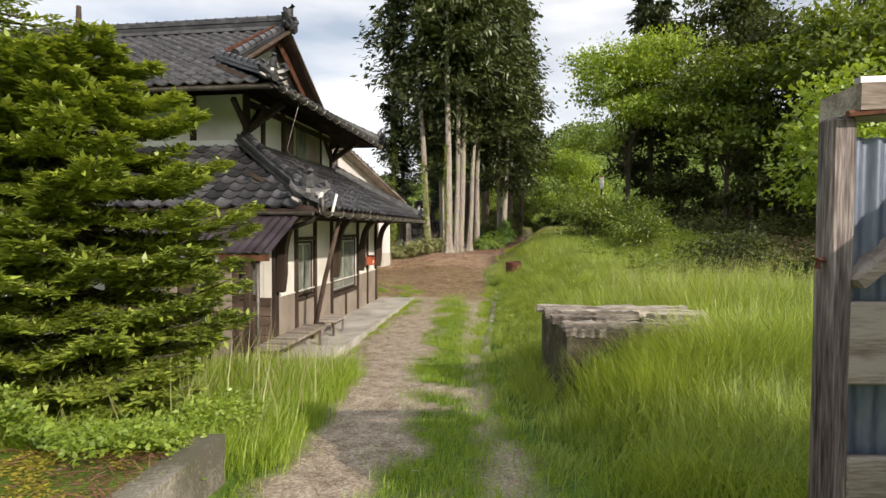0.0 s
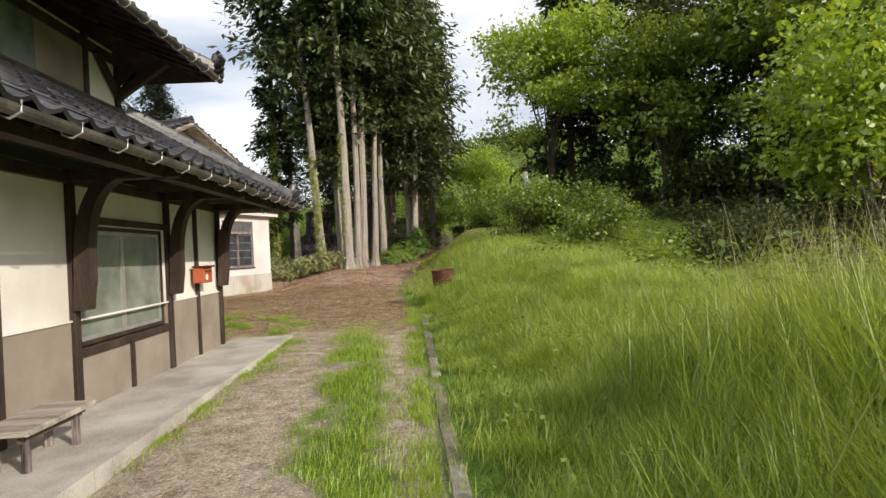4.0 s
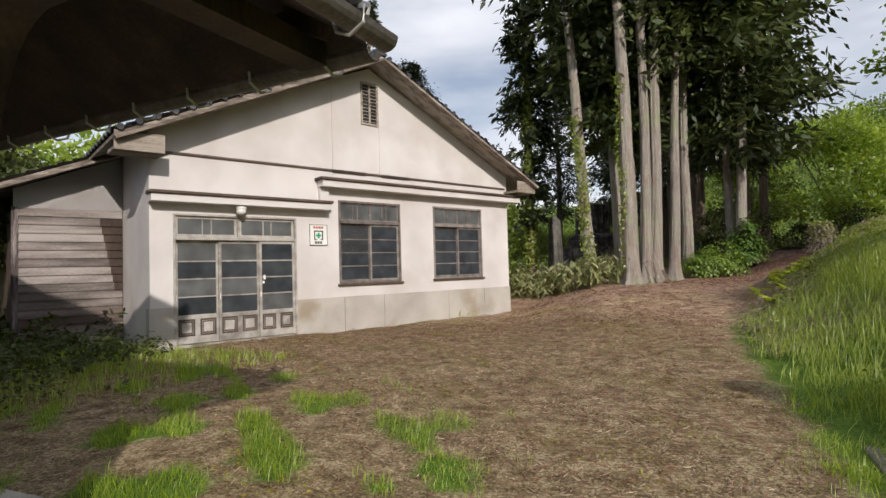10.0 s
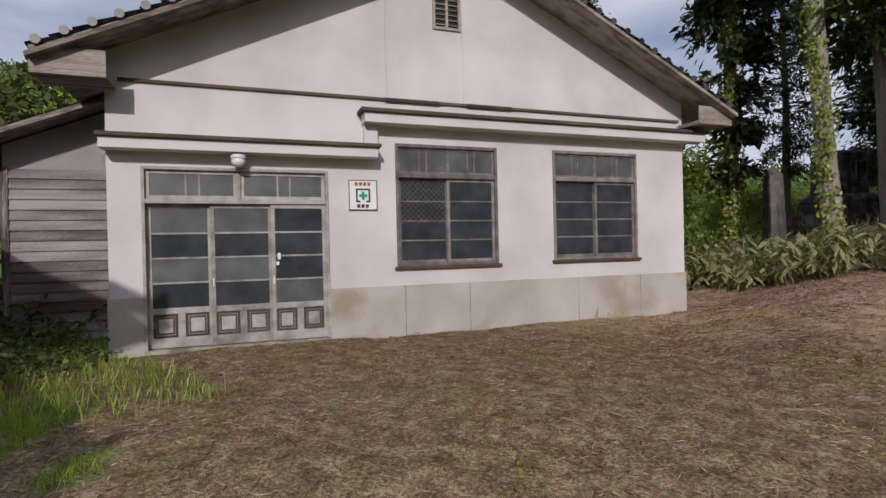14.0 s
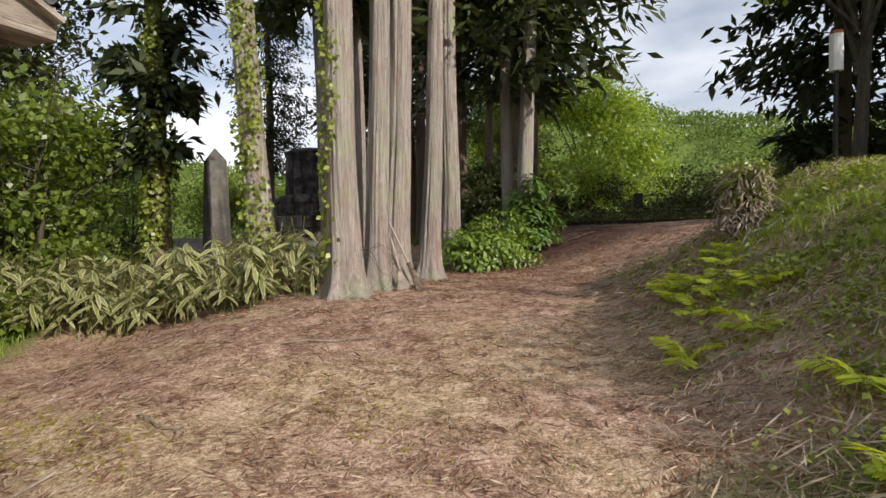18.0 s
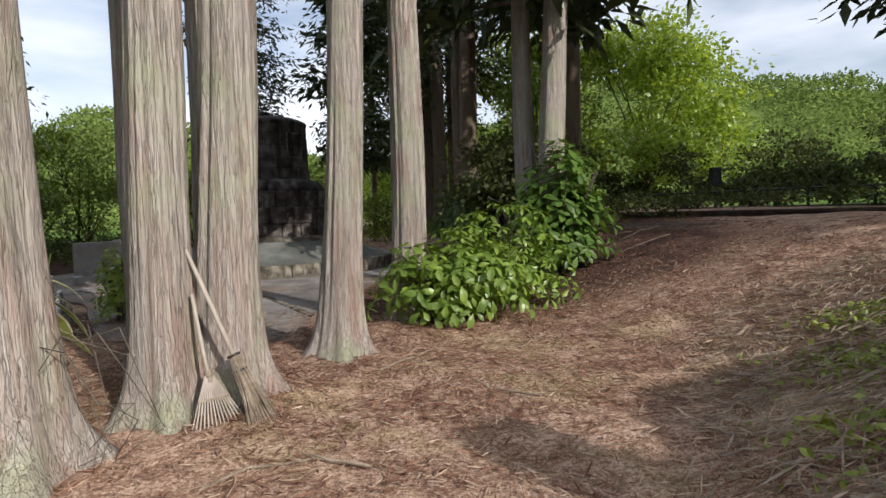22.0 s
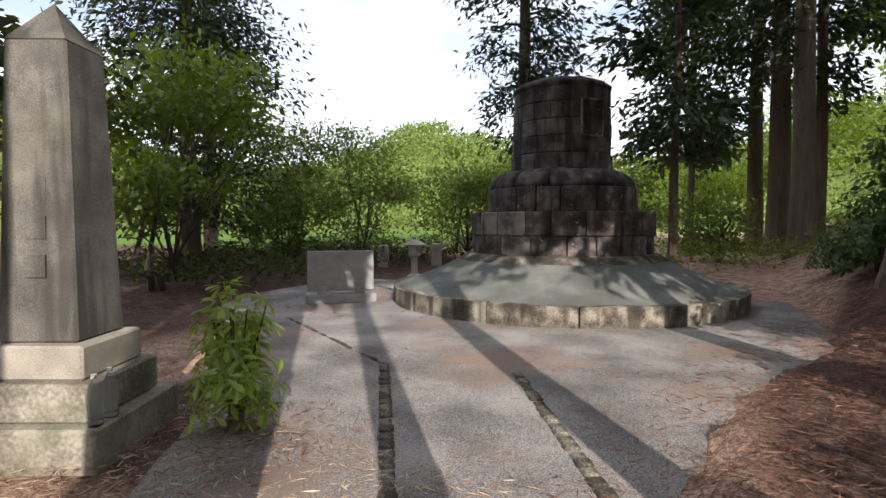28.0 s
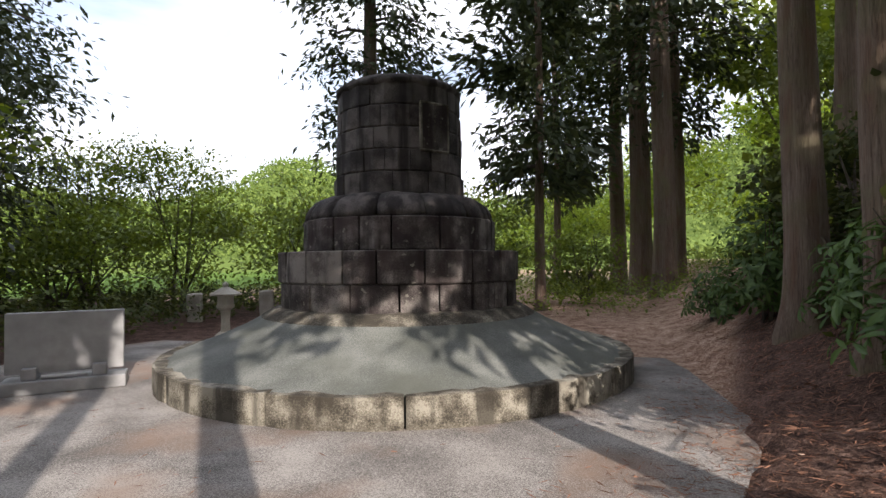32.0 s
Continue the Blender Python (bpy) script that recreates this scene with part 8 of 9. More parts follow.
ground_leaves("weeds", 62000, -5.5, -1.45, 2.2, 5.2, lambda x, y: smooth(-1.40, -1.70, x + 0.15 * lump(x, y, 2.0)) * smooth(2.75, 3.35, y + 0.25 * (x + 1.7) + 0.2 * lump(x, y, 3.0)), 0.46, 0.038, M["leaf_light"], "yellow-green leafy weeds beside the low wall", 61)
ground_leaves("weeds", 14000, 5.0, 11.5, 8, 22, lambda x, y: smooth(0.1, 0.5, lump(x, y, 0.8, 2.0)), 1.0, 0.12, M["leaf_tree"], "leafy weeds rising out of the tall grass", 62)
ground_leaves("weeds", 22000, 1.2, 6, 5, 22, lambda x, y: meadow(x, y) * smooth(0.0, 0.4, lump(x, y, 1.4, 7.0)), 0.44, 0.055, M["leaf_big"], "broad-leaved weeds among the grass", 63)
ground_leaves("creeper", 52000, 2.4, 7.5, 24.5, 34, lambda x, y: smooth(0.1, 1.3, x - toe(y)) * (0.12 + 0.88 * smooth(-0.3, 0.3, lump(x, y, 2.2, 4.0))), 0.16, 0.05, M["leaf_ivy"], "creeping weeds over the end of the bank", 64)
ground_leaves("undergrowth", 16000, -10, -3.2, 31.5, 36.5, lambda x, y: smooth(-3.2, -4.2, x), 0.9, 0.10, M["leaf_tree"], "leafy green undergrowth behind the bamboo grass", 65)
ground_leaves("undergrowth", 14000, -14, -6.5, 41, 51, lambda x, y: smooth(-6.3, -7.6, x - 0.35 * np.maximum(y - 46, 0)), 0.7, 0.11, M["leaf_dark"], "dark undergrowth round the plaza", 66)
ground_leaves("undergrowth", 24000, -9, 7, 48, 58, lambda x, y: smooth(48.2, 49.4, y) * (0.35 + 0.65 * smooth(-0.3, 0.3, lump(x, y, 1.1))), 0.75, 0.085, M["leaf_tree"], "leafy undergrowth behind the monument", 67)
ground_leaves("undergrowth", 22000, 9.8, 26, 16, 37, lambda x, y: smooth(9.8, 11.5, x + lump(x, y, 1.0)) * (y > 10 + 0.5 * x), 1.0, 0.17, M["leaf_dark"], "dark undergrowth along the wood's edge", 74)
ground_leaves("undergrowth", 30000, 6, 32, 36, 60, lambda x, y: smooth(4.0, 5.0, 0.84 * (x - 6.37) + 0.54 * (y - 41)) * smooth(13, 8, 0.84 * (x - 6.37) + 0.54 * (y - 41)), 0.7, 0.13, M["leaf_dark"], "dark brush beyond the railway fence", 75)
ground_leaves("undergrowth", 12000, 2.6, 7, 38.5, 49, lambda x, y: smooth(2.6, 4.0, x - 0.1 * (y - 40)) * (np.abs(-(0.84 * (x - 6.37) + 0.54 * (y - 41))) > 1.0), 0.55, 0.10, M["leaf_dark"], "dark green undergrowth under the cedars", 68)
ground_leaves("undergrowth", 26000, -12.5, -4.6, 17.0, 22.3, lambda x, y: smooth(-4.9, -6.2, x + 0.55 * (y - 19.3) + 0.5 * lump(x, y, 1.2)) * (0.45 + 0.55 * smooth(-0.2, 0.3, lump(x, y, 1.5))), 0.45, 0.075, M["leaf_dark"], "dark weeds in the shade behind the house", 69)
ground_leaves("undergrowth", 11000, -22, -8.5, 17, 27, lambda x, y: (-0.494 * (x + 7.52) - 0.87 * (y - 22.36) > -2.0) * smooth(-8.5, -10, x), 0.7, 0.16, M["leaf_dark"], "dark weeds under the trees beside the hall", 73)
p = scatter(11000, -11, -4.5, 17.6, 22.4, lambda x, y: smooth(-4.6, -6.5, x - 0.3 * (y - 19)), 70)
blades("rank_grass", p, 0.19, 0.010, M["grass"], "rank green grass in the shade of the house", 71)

litter_bits("dry_brush", 26000, 2.0, 8, 23, 35, lambda x, y: smooth(-0.2, 0.6, x - toe(y)), 0.22, 0.009, M["twig"], "grey dead stalks matted over the bank", 160, 0.12)
litter_bits("dry_straw", 30000, 2.0, 8, 23, 35, lambda x, y: smooth(-0.4, 0.4, x - toe(y)), 0.15, 0.008, M["straw"], "matted dry grass over the bank", 162, 0.08)
litter_bits("moss", 9000, -2.6, -1.52, 1.8, 3.6, lambda x, y: smooth(-0.25, 0.2, lump(x, y, 2.6, 3.0) + 0.4 * lump(x, y, 7.0)), 0.03, 0.014, M["moss"], "yellow moss along the top of the low wall", 164, 0.02)
litter_bits("fallen_needles", 5000, -2.8, -1.5, 1.8, 3.7, lambda x, y: smooth(0.2, -0.3, lump(x, y, 2.6, 3.0)) + 0.2, 0.09, 0.006, M["needle"], "brown dead leaves on the low wall", 166, 0.03)

# ---- old trough ----
tr = thing("trough", pose(1.22, 5.55, 0, 0, 0, 3), "old trough of grey concrete capped with rotting planks, deep in grass", "trough")
TB = gz(1.8, 6.2) - 0.15
part("end_wall", slab_face(bmesh.new(), [(0.06, 0.0, 0.36), (0.16, 0.0, 0.36), (0.16, 1.1, 0.38), (0.06, 1.1, 0.38)], 0.40 - TB), M["rotten"], tr, "stained concrete end wall")
part("side_wall", slab_face(bmesh.new(), [(0.16, 0.0, 0.34), (1.9, 0.0, 0.32), (1.9, 0.10, 0.32), (0.16, 0.10, 0.34)], 0.36 - TB), M["rotten"], tr)
part("side_wall", slab_face(bmesh.new(), [(0.16, 1.0, 0.38), (1.9, 1.0, 0.36), (1.9, 1.1, 0.36), (0.16, 1.1, 0.38)], 0.40 - TB), M["rotten"], tr)
part("end_wall", slab_face(bmesh.new(), [(1.9, 0.0, 0.32), (2.0, 0.0, 0.32), (2.0, 1.1, 0.36), (1.9, 1.1, 0.36)], 0.38 - TB), M["rotten"], tr)
rp = random.Random(6)
for y0, y1, x0, x1, z, dip in ((1.00, 1.13, 0.0, 1.85, 0.49, 0.02), (0.84, 0.97, 0.03, 2.02, 0.475, 0.03), (0.66, 0.80, 0.02, 1.1, 0.47, 0.02), (0.70, 0.79, 1.2, 2.0, 0.44, 0.03), (0.46, 0.60, 0.06, 0.9, 0.45, 0.03), (0.40, 0.52, 1.05, 1.9, 0.42, 0.05), (0.18, 0.33, 0.05, 1.55, 0.43, 0.04), (-0.03, 0.10, 0.03, 0.75, 0.41, 0.02), (0.0, 0.11, 0.85, 1.95, 0.37, 0.04)):
    bm = bmesh.new()
    n = 16
    rows = []
    for k in range(n + 1):
        u = x0 + (x1 - x0) * k / n
        zz = z - dip * k / n + rp.uniform(-0.014, 0.014)
        a, b = y0 + 0.012 + rp.uniform(-0.018, 0.018), y1 - 0.02 + rp.uniform(-0.02, 0.02)
        if k in (0, n):
            u += rp.uniform(-0.04, 0.03)
        rows.append([bm.verts.new((u + rp.uniform(-0.01, 0.01), q, w)) for q, w in ((a, zz), (b, zz + rp.uniform(-0.008, 0.008)), (b, zz - 0.085), (a, zz - 0.09))])
    for p, q2 in zip(rows, rows[1:]):
        for k in range(4):
            bm.faces.new((p[k], p[(k + 1) % 4], q2[(k + 1) % 4], q2[k]))
    bm.faces.new(rows[0][::-1])
    bm.faces.new(rows[-1])
    bmesh.ops.recalc_face_normals(bm, faces=bm.faces)
    part("plank", bm, M["bleached_wood"], tr, "split bleached plank")
p = scatter(14000, 1.1, 4.4, 4.5, 5.55, lambda x, y: smooth(1.2, 1.7, x), 171)
blades("meadow_grass", p, 0.66 + 0.22 * smooth(1.4, 2.6, p[:, 0]), 0.009, M["grass"], "tall grass crowding round the trough", 172, lean=0.6, bend=1.0)

# ---- stone kerb along the grass ----
kb = thing("kerb", Matrix.Identity(4), "line of old stone kerb blocks half sunk in grass", "kerb", kind="structure")
rk = random.Random(4)
y = 9.3
while y < 19.8:
    l = rk.uniform(0.75, 1.15)
    x = 0.74 + (y + l / 2 - 9.3) * 0.117
    zk = gz(x - 0.15, y + l / 2)
    ob = part("kerb_stone", boxes((-0.062, 0.062, -l / 2 + 0.008, l / 2 - 0.008, -0.15, 0.03 + rk.uniform(-0.015, 0.012)), bevel=0.012), M["kerb_dark"], kb)
    ob.matrix_basis = pose(x, y + l / 2, zk + 0.01, 0, rk.uniform(-2, 2), -6.7 + rk.uniform(-0.8, 0.8))
    y += l

# ---- rusty drum in the grass ----
dr = thing("oil_drum", pose(2.68, 20.45, gz(2.68, 20.45) - 0.04, 2, -3, 0), "rusty open oil drum standing in tall grass", "drum")
bm = lathe([(0.0, 0.02), (0.28, 0.0), (0.285, 0.22), (0.298, 0.235), (0.285, 0.25), (0.285, 0.48), (0.298, 0.495), (0.285, 0.51), (0.285, 0.72), (0.296, 0.735), (0.285, 0.75), (0.27, 0.74), (0.27, 0.06), (0.0, 0.05)], 36)
part("body", bm, M["rust"], dr, smooth=False)

p = scatter(2600, 2.2, 3.1, 19.55, 20.35, lambda x, y: smooth(0.5, 0.1, np.abs(np.hypot(x - 2.68, y - 20.45) - 0.45)), 104)
blades("meadow_grass", p, 0.52, 0.0065, M["grass"], "tall grass growing up round the oil drum", 105, lean=0.4, bend=0.8)

# ---- railway, fence and signal ----
RD, RN = Vector((0.54, -0.842, 0)), Vector((-0.842, -0.54, 0))
R0 = Vector((6.37, 41.0, 0))
track = thing("railway_track", Matrix.Identity(4), "single rusty railway track on dark ballast", "railway", kind="structure")


def track_spot(s, off):
    """A place along the line, s metres on from the crossing of the view, off metres to its near side; it bends away to the north."""
    if s >= 0:
        c, n = R0 + RD * s, RN
    else:
        turn = min(1.0, -s / 6) * radians(75)
        c, n = R0.copy(), RN
        k, step = 0.0, 0.5
        while k < -s:
            a = min(1.0, k / 6) * radians(75)
            d = Matrix.Rotation(-a, 3, "Z") @ -RD
            c += d * min(step, -s - k)
            k += step
        n = Matrix.Rotation(-turn, 3, "Z") @ RN
    return c + n * off, n


STATIONS = [-26, -22, -18, -14, -11, -8, -5, -2.5, 0, 10, 20, 30]


def swept(name, off, prof, mat):
    bm = bmesh.new()
    prev = None
    for s in STATIONS:
        ring = []
        for u, w in prof:
            c, _ = track_spot(s, off + u)
            ring.append(bm.verts.new((c.x, c.y, w)))
        if prev:
            for k in range(len(prof) - (0 if name == "rail" else 1)):
                j = (k + 1) % len(prof)
                bm.faces.new((prev[k], prev[j], ring[j], ring[k]))
        prev = ring
    bmesh.ops.recalc_face_normals(bm, faces=bm.faces)
    part(name, bm, mat, track)


RAIL = [(-0.06, 1.0), (0.06, 1.0), (0.06, 1.02), (0.012, 1.035), (0.012, 1.11), (0.034, 1.12), (0.034, 1.15), (-0.034, 1.15), (-0.034, 1.12), (-0.012, 1.11), (-0.012, 1.035), (-0.06, 1.02)]
swept("rail", 0.0, RAIL, M["steel_rail"])
swept("rail", -1.07, RAIL, M["steel_rail"])
swept("ballast", 0.0, [(2.0, 0.80), (1.5, 0.985), (0.45, 1.005), (-1.55, 1.0), (-2.1, 0.5)], M["ballast"])
slp = None
for k in range(70):
    c, n2 = track_spot(-18 + k * 0.62, -0.53)
    m = Matrix.Translation((c.x, c.y, 0.965)) @ Matrix.Rotation(math.atan2(n2.y, n2.x), 4, "Z")
    if slp is None:
        slp = part("sleeper", boxes((-0.95, 0.95, -0.11, 0.11, -0.1, 0.065), bevel=0.01), M["dark_wood"], track)
        slp.matrix_basis = m
    else:
        share("sleeper", slp, track, m)
fence = thing("fence", Matrix.Identity(4), "low dark pipe fence beyond the railway", "fence")
F0 = Vector((8.6, 51.5, 0))
FD = Vector((0.70, -0.714, 0)).normalized()
for k in range(16):
    c = F0 + FD * (k * 1.6 - 2)
    part("post", tube(bmesh.new(), [(c.x, c.y, 0.2), (c.x, c.y, 1.75)], 0.05, seg=8), M["black_metal"], fence)
for hz in (1.15, 1.7):
    a, b = F0 - FD * 2, F0 + FD * 22
    part("rail", tube(bmesh.new(), [(a.x, a.y, hz), (b.x, b.y, hz)], 0.035, seg=6), M["black_metal"], fence)
for k in range(9):
    c = F0 + FD * (k * 2.4 - 1.5) + Vector((FD.y, -FD.x, 0)) * -1.6
    broad_tree(c.x, c.y, 1.3 + 0.3 * (k % 3), 1.5, 1800, M["leaf_dark"], "dark hedge shrub behind the pipe fence", 420 + k, size=0.15, trunk_r=0.05, stems=2, low=0.06, group="hedge behind the fence", name="shrub")
sg = thing("signal_post", Matrix.Translation((12.3, 48.4, 0.5)), "short black signal box on a post by the line", "signal")
part("post", tube(bmesh.new(), [(0, 0, -0.4), (0, 0, 1.4)], 0.045, seg=8), M["black_metal"], sg)
part("box", boxes((-0.17, 0.17, -0.12, 0.12, 1.4, 2.05), bevel=0.02), M["black_metal"], sg)
pl = thing("line_post", Matrix.Translation((10.3, 35.5, gz(10.3, 35.5))), "slim dark post with a white marker head", "post")
part("post", tube(bmesh.new(), [(0, 0, -0.3), (0, 0, 3.1)], 0.05, seg=8), M["black_metal"], pl)
part("head", tube(bmesh.new(), [(0, 0, 3.0), (0, 0, 3.75)], 0.13, seg=12), M["white"], pl, "white cylindrical marker")
part("cap", tube(bmesh.new(), [(0, 0, 3.75), (0, 0, 3.82)], 0.12, seg=12), M["red"], pl)


# ---- leafy shrubs with whorled leaves ----
def big_leaf(bm, m, l, w, droop=0.25):
    """One broad leaf with a folded midrib and a pointed tip."""
    prof = [(0.0, 0.03), (0.22, 0.38), (0.5, 0.82), (0.72, 1.0), (0.9, 0.6), (1.0, 0.02)]
    prev = None
    for t, k in prof:
        z = -droop * l * t * t
        row = [m @ Vector((l * t, s * w * k / 2, z + abs(s) * w * k * 0.10)) for s in (-1, 0, 1)]
        row = [bm.verts.new(v) for v in row]
        if prev:
            bm.faces.new((prev[0], prev[1], row[1], row[0]))
            bm.faces.new((prev[1], prev[2], row[2], row[1]))
        prev = row


def whorl(n, l, w, seed, stem=0.10, droop=0.25):
    """A spray of broad leaves round one twig tip."""
    rr = random.Random(seed)
    bm = bmesh.new()
    for k in range(n):
        m = Matrix.Translation((0, 0, rr.uniform(-0.03, 0.0))) @ Matrix.Rotation(2 * math.pi * k / n + rr.uniform(-0.3, 0.3), 4, "Z") @ Matrix.Rotation(rr.uniform(-0.35, 0.25), 4, "Y") @ Matrix.Rotation(rr.uniform(-0.3, 0.3), 4, "X") @ Matrix.Translation((stem * 0.3, 0, 0))
        s = rr.uniform(0.7, 1.15)
        big_leaf(bm, m, l * s, w * s, droop + rr.uniform(-0.15, 0.2))
    tube(bm, [(0, 0, 0), (0.0, 0.0, -stem)], 0.004, seg=4, cap=False)
    return bm


def whorl_shrub(name, x, y, rx, ry, hgt, n, mat, label, seed, l=0.15, w=0.075, leaves=6, z=None, shell=0.55, droop=0.25):
    rr = random.Random(seed)
    t = thing(name, Matrix.Translation((x, y, gz(x, y) if z is None else z)), label, "shrub")
    kinds = []
    for k in range(n):
        a = rr.uniform(0, 2 * math.pi)
        u = rr.uniform(0, 1)
        el = math.asin(min(1, u ** 0.8))
        f = rr.uniform(shell, 1.0) if rr.random() < 0.75 else rr.uniform(0.2, shell)
        c = Vector((math.cos(a) * math.cos(el) * rx * f, math.sin(a) * math.cos(el) * ry * f, 0.10 * hgt + math.sin(el) * hgt * 0.9 * f))
        out = Vector((c.x / rx, c.y / ry, 0.8 * c.z / hgt + 0.35)).normalized()
        m = Matrix.Translation(c) @ out.to_track_quat("Z", "Y").to_matrix().to_4x4() @ Matrix.Rotation(rr.uniform(0, 6.28), 4, "Z") @ Matrix.Scale(rr.uniform(0.75, 1.2), 4)
        if len(kinds) < 5:
            ob = part("leaf_spray", whorl(leaves if k % 2 else leaves - 1, l, w, seed + k, droop=droop), mat, t)
            ob.matrix_basis = m
            kinds.append(ob)
        else:
            share("leaf_spray", kinds[rr.randrange(5)], t, m)
    for k in range(9):
        a = rr.uniform(0, 2 * math.pi)
        part("stem", tube(bmesh.new(), [(rr.uniform(-0.1, 0.1), rr.uniform(-0.1, 0.1), -0.1), (math.cos(a) * rx * 0.3, math.sin(a) * ry * 0.3, hgt * 0.4), (math.cos(a) * rx * 0.65, math.sin(a) * ry * 0.65, hgt * 0.75)], [0.014, 0.010, 0.004], seg=5), M["branch"], t)
    return t


whorl_shrub("shrub", 2.72, 35.55, 1.0, 0.6, 1.02, 298, M["leaf_big"], "lush low shrub with whorls of broad green leaves", 71, l=0.115, w=0.064, leaves=6, droop=0.5)
whorl_shrub("shrub", 3.3, 36.45, 1.1, 0.7, 1.3, 290, M["leaf_big"], "light green shrub with small leaves behind another shrub", 72, l=0.10, w=0.045, leaves=6, droop=0.5)
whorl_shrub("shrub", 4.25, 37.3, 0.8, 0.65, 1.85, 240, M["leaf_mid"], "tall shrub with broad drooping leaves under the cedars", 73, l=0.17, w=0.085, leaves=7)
whorl_shrub("shrub", -1.55, 36.85, 0.30, 0.30, 1.12, 120, M["leaf_light"], "small bushy plant with yellow-green leaf tips in the paving", 74, l=0.11, w=0.035, leaves=8)
whorl_shrub("shrub", 2.95, 46.6, 0.6, 0.6, 0.85, 130, M["leaf_glossy"], "small dark evergreen shrub by the plaza's edge", 77, l=0.13, w=0.042, leaves=8, droop=0.35)
whorl_shrub("shrub", 3.2, 45.0, 0.75, 0.8, 1.7, 230, M["leaf_glossy"], "tall dark glossy evergreen shrub beside the plaza", 75, l=0.14, w=0.045, leaves=8, droop=0.35)
whorl_shrub("shrub", 3.5, 41.5, 0.85, 0.95, 1.5, 290, M["leaf_glossy"], "spreading glossy evergreen shrub with long leaves beside the plaza", 76, l=0.16, w=0.045, leaves=8, droop=0.4)
whorl_shrub("shrub", 3.55, 43.1, 0.55, 0.6, 1.2, 150, M["leaf_glossy"], "dark glossy evergreen shrub between cedar trunks", 78, l=0.15, w=0.045, leaves=8, droop=0.4)


# ---- bamboo grass with pale leaf margins ----
def sasa_stem(seed):
    rr = random.Random(seed)
    bm = bmesh.new()
    hgt = rr.uniform(0.6, 1.0)
    lean = rr.uniform(0.05, 0.4)
    tube(bm, [(0, 0, -0.05), (lean * 0.3, 0, hgt * 0.5), (lean, 0, hgt)], [0.006, 0.005, 0.003], seg=4, cap=False)
    marks = []
    for k in range(9):
        h = hgt * rr.uniform(0.3, 1.0)
        m = Matrix.Translation((lean * h / hgt, 0, h)) @ Matrix.Rotation(2 * math.pi * k / 4.5 + rr.uniform(-0.5, 0.5), 4, "Z") @ Matrix.Rotation(rr.uniform(-0.25, 0.55), 4, "Y") @ Matrix.Rotation(rr.uniform(-0.5, 0.5), 4, "X")
        l, w = rr.uniform(0.22, 0.34), rr.uniform(0.05, 0.075)
        prev = None
        for t, q in ((0.0, 0.15), (0.2, 0.85), (0.5, 1.0), (0.78, 0.7), (1.0, 0.03)):
            zz = -0.45 * l * t * t
            row = [bm.verts.new(m @ Vector((l * t, s * w * q / 2, zz + abs(s) * 0.004))) for s in (-1, -0.66, 0.66, 1)]
            if prev:
                for j in range(3):
                    f2 = bm.faces.new((prev[j], prev[j + 1], row[j + 1], row[j]))
                    f2.material_index = 0 if j == 1 else 1
            prev = row
    return bm


sasa = thing("bamboo_grass", Matrix.Identity(4), "bank of dwarf bamboo with pale-edged green leaves", "bamboo grass")
kinds = []
for k in range(6):
    ob = part("stem", sasa_stem(900 + k), M["sasa"], sasa)
    ob.data.materials.append(M["sasa_edge"])
    kinds.append(ob)
rr = random.Random(90)
spots = []
while len(spots) < 330:
    x, y = rr.uniform(-5.0, 0.25), rr.uniform(31.8, 34.2)
    c = 32.75 + 0.10 * (0.0 - x)
    if abs(y - c) < 0.72 - 0.25 * max(0, x + 0.6) and math.hypot(x - 0.36, y - 32.48) > 0.3:
        spots.append((x, y))
for k, (x, y) in enumerate(spots):
    m = Matrix.Translation((x, y, gz(x, y))) @ Matrix.Rotation(rr.uniform(0, 6.28), 4, "Z") @ Matrix.Scale(rr.uniform(0.7, 1.12), 4)
    if k < 6:
        kinds[k].matrix_basis = m
    elif k < 300:
        share("stem", kinds[k % 6], sasa, m)


# ---- ivy on the trunks ----
def ivy(tree_x, tree_y, r, lean, height, n, side, seed, label, spread=1.0, tree_h=20):
    rng = np.random.default_rng(seed)
    h = rng.uniform(0.05, 1, n) ** 0.9 * height
    a = side + rng.normal(size=n) * 0.45 * spread + 0.35 * np.sin(h * 2.0 + seed)
    base = gz(tree_x, tree_y)
    rad = r * (1 - 0.5 * h / tree_h) + 0.02 + rng.uniform(0, 0.05, n)
    out = np.stack([np.cos(a), np.sin(a), np.zeros(n)], 1)
    c = np.stack([tree_x + lean[0] * h / tree_h, tree_y + lean[1] * h / tree_h, base + h], 1) + out * rad[:, None]
    al = np.array([0, 0, -0.8]) + 0.6 * rng.normal(size=(n, 3)) + out * 0.4
    nr = out + 0.4 * rng.normal(size=(n, 3))
    s = rng.uniform(0.6, 1.3, n)
    V, F = leaf_quads(c, al, nr, 0.085 * s, 0.07 * s, 0.1)
    tagged(new("ivy", np_mesh("ivy", V, F, M["leaf_ivy"])), label, "ivy", kind="stuff")


ivy(-0.86, 33.32, 0.20, (-1.2, 0.3), 5.5, 900, -1.7, 1, "yellow-green ivy climbing a cedar trunk", 1.3)
ivy(0.36, 32.48, 0.225, (-0.3, 0.2), 6.5, 520, -2.5, 2, "yellow-green ivy climbing a cedar trunk", 0.8, 22)
ivy(-3.2, 35.6, 0.24, (0, 0), 9.0, 3400, -1.6, 3, "thick ivy covering a shaded trunk", 2.2, 17)


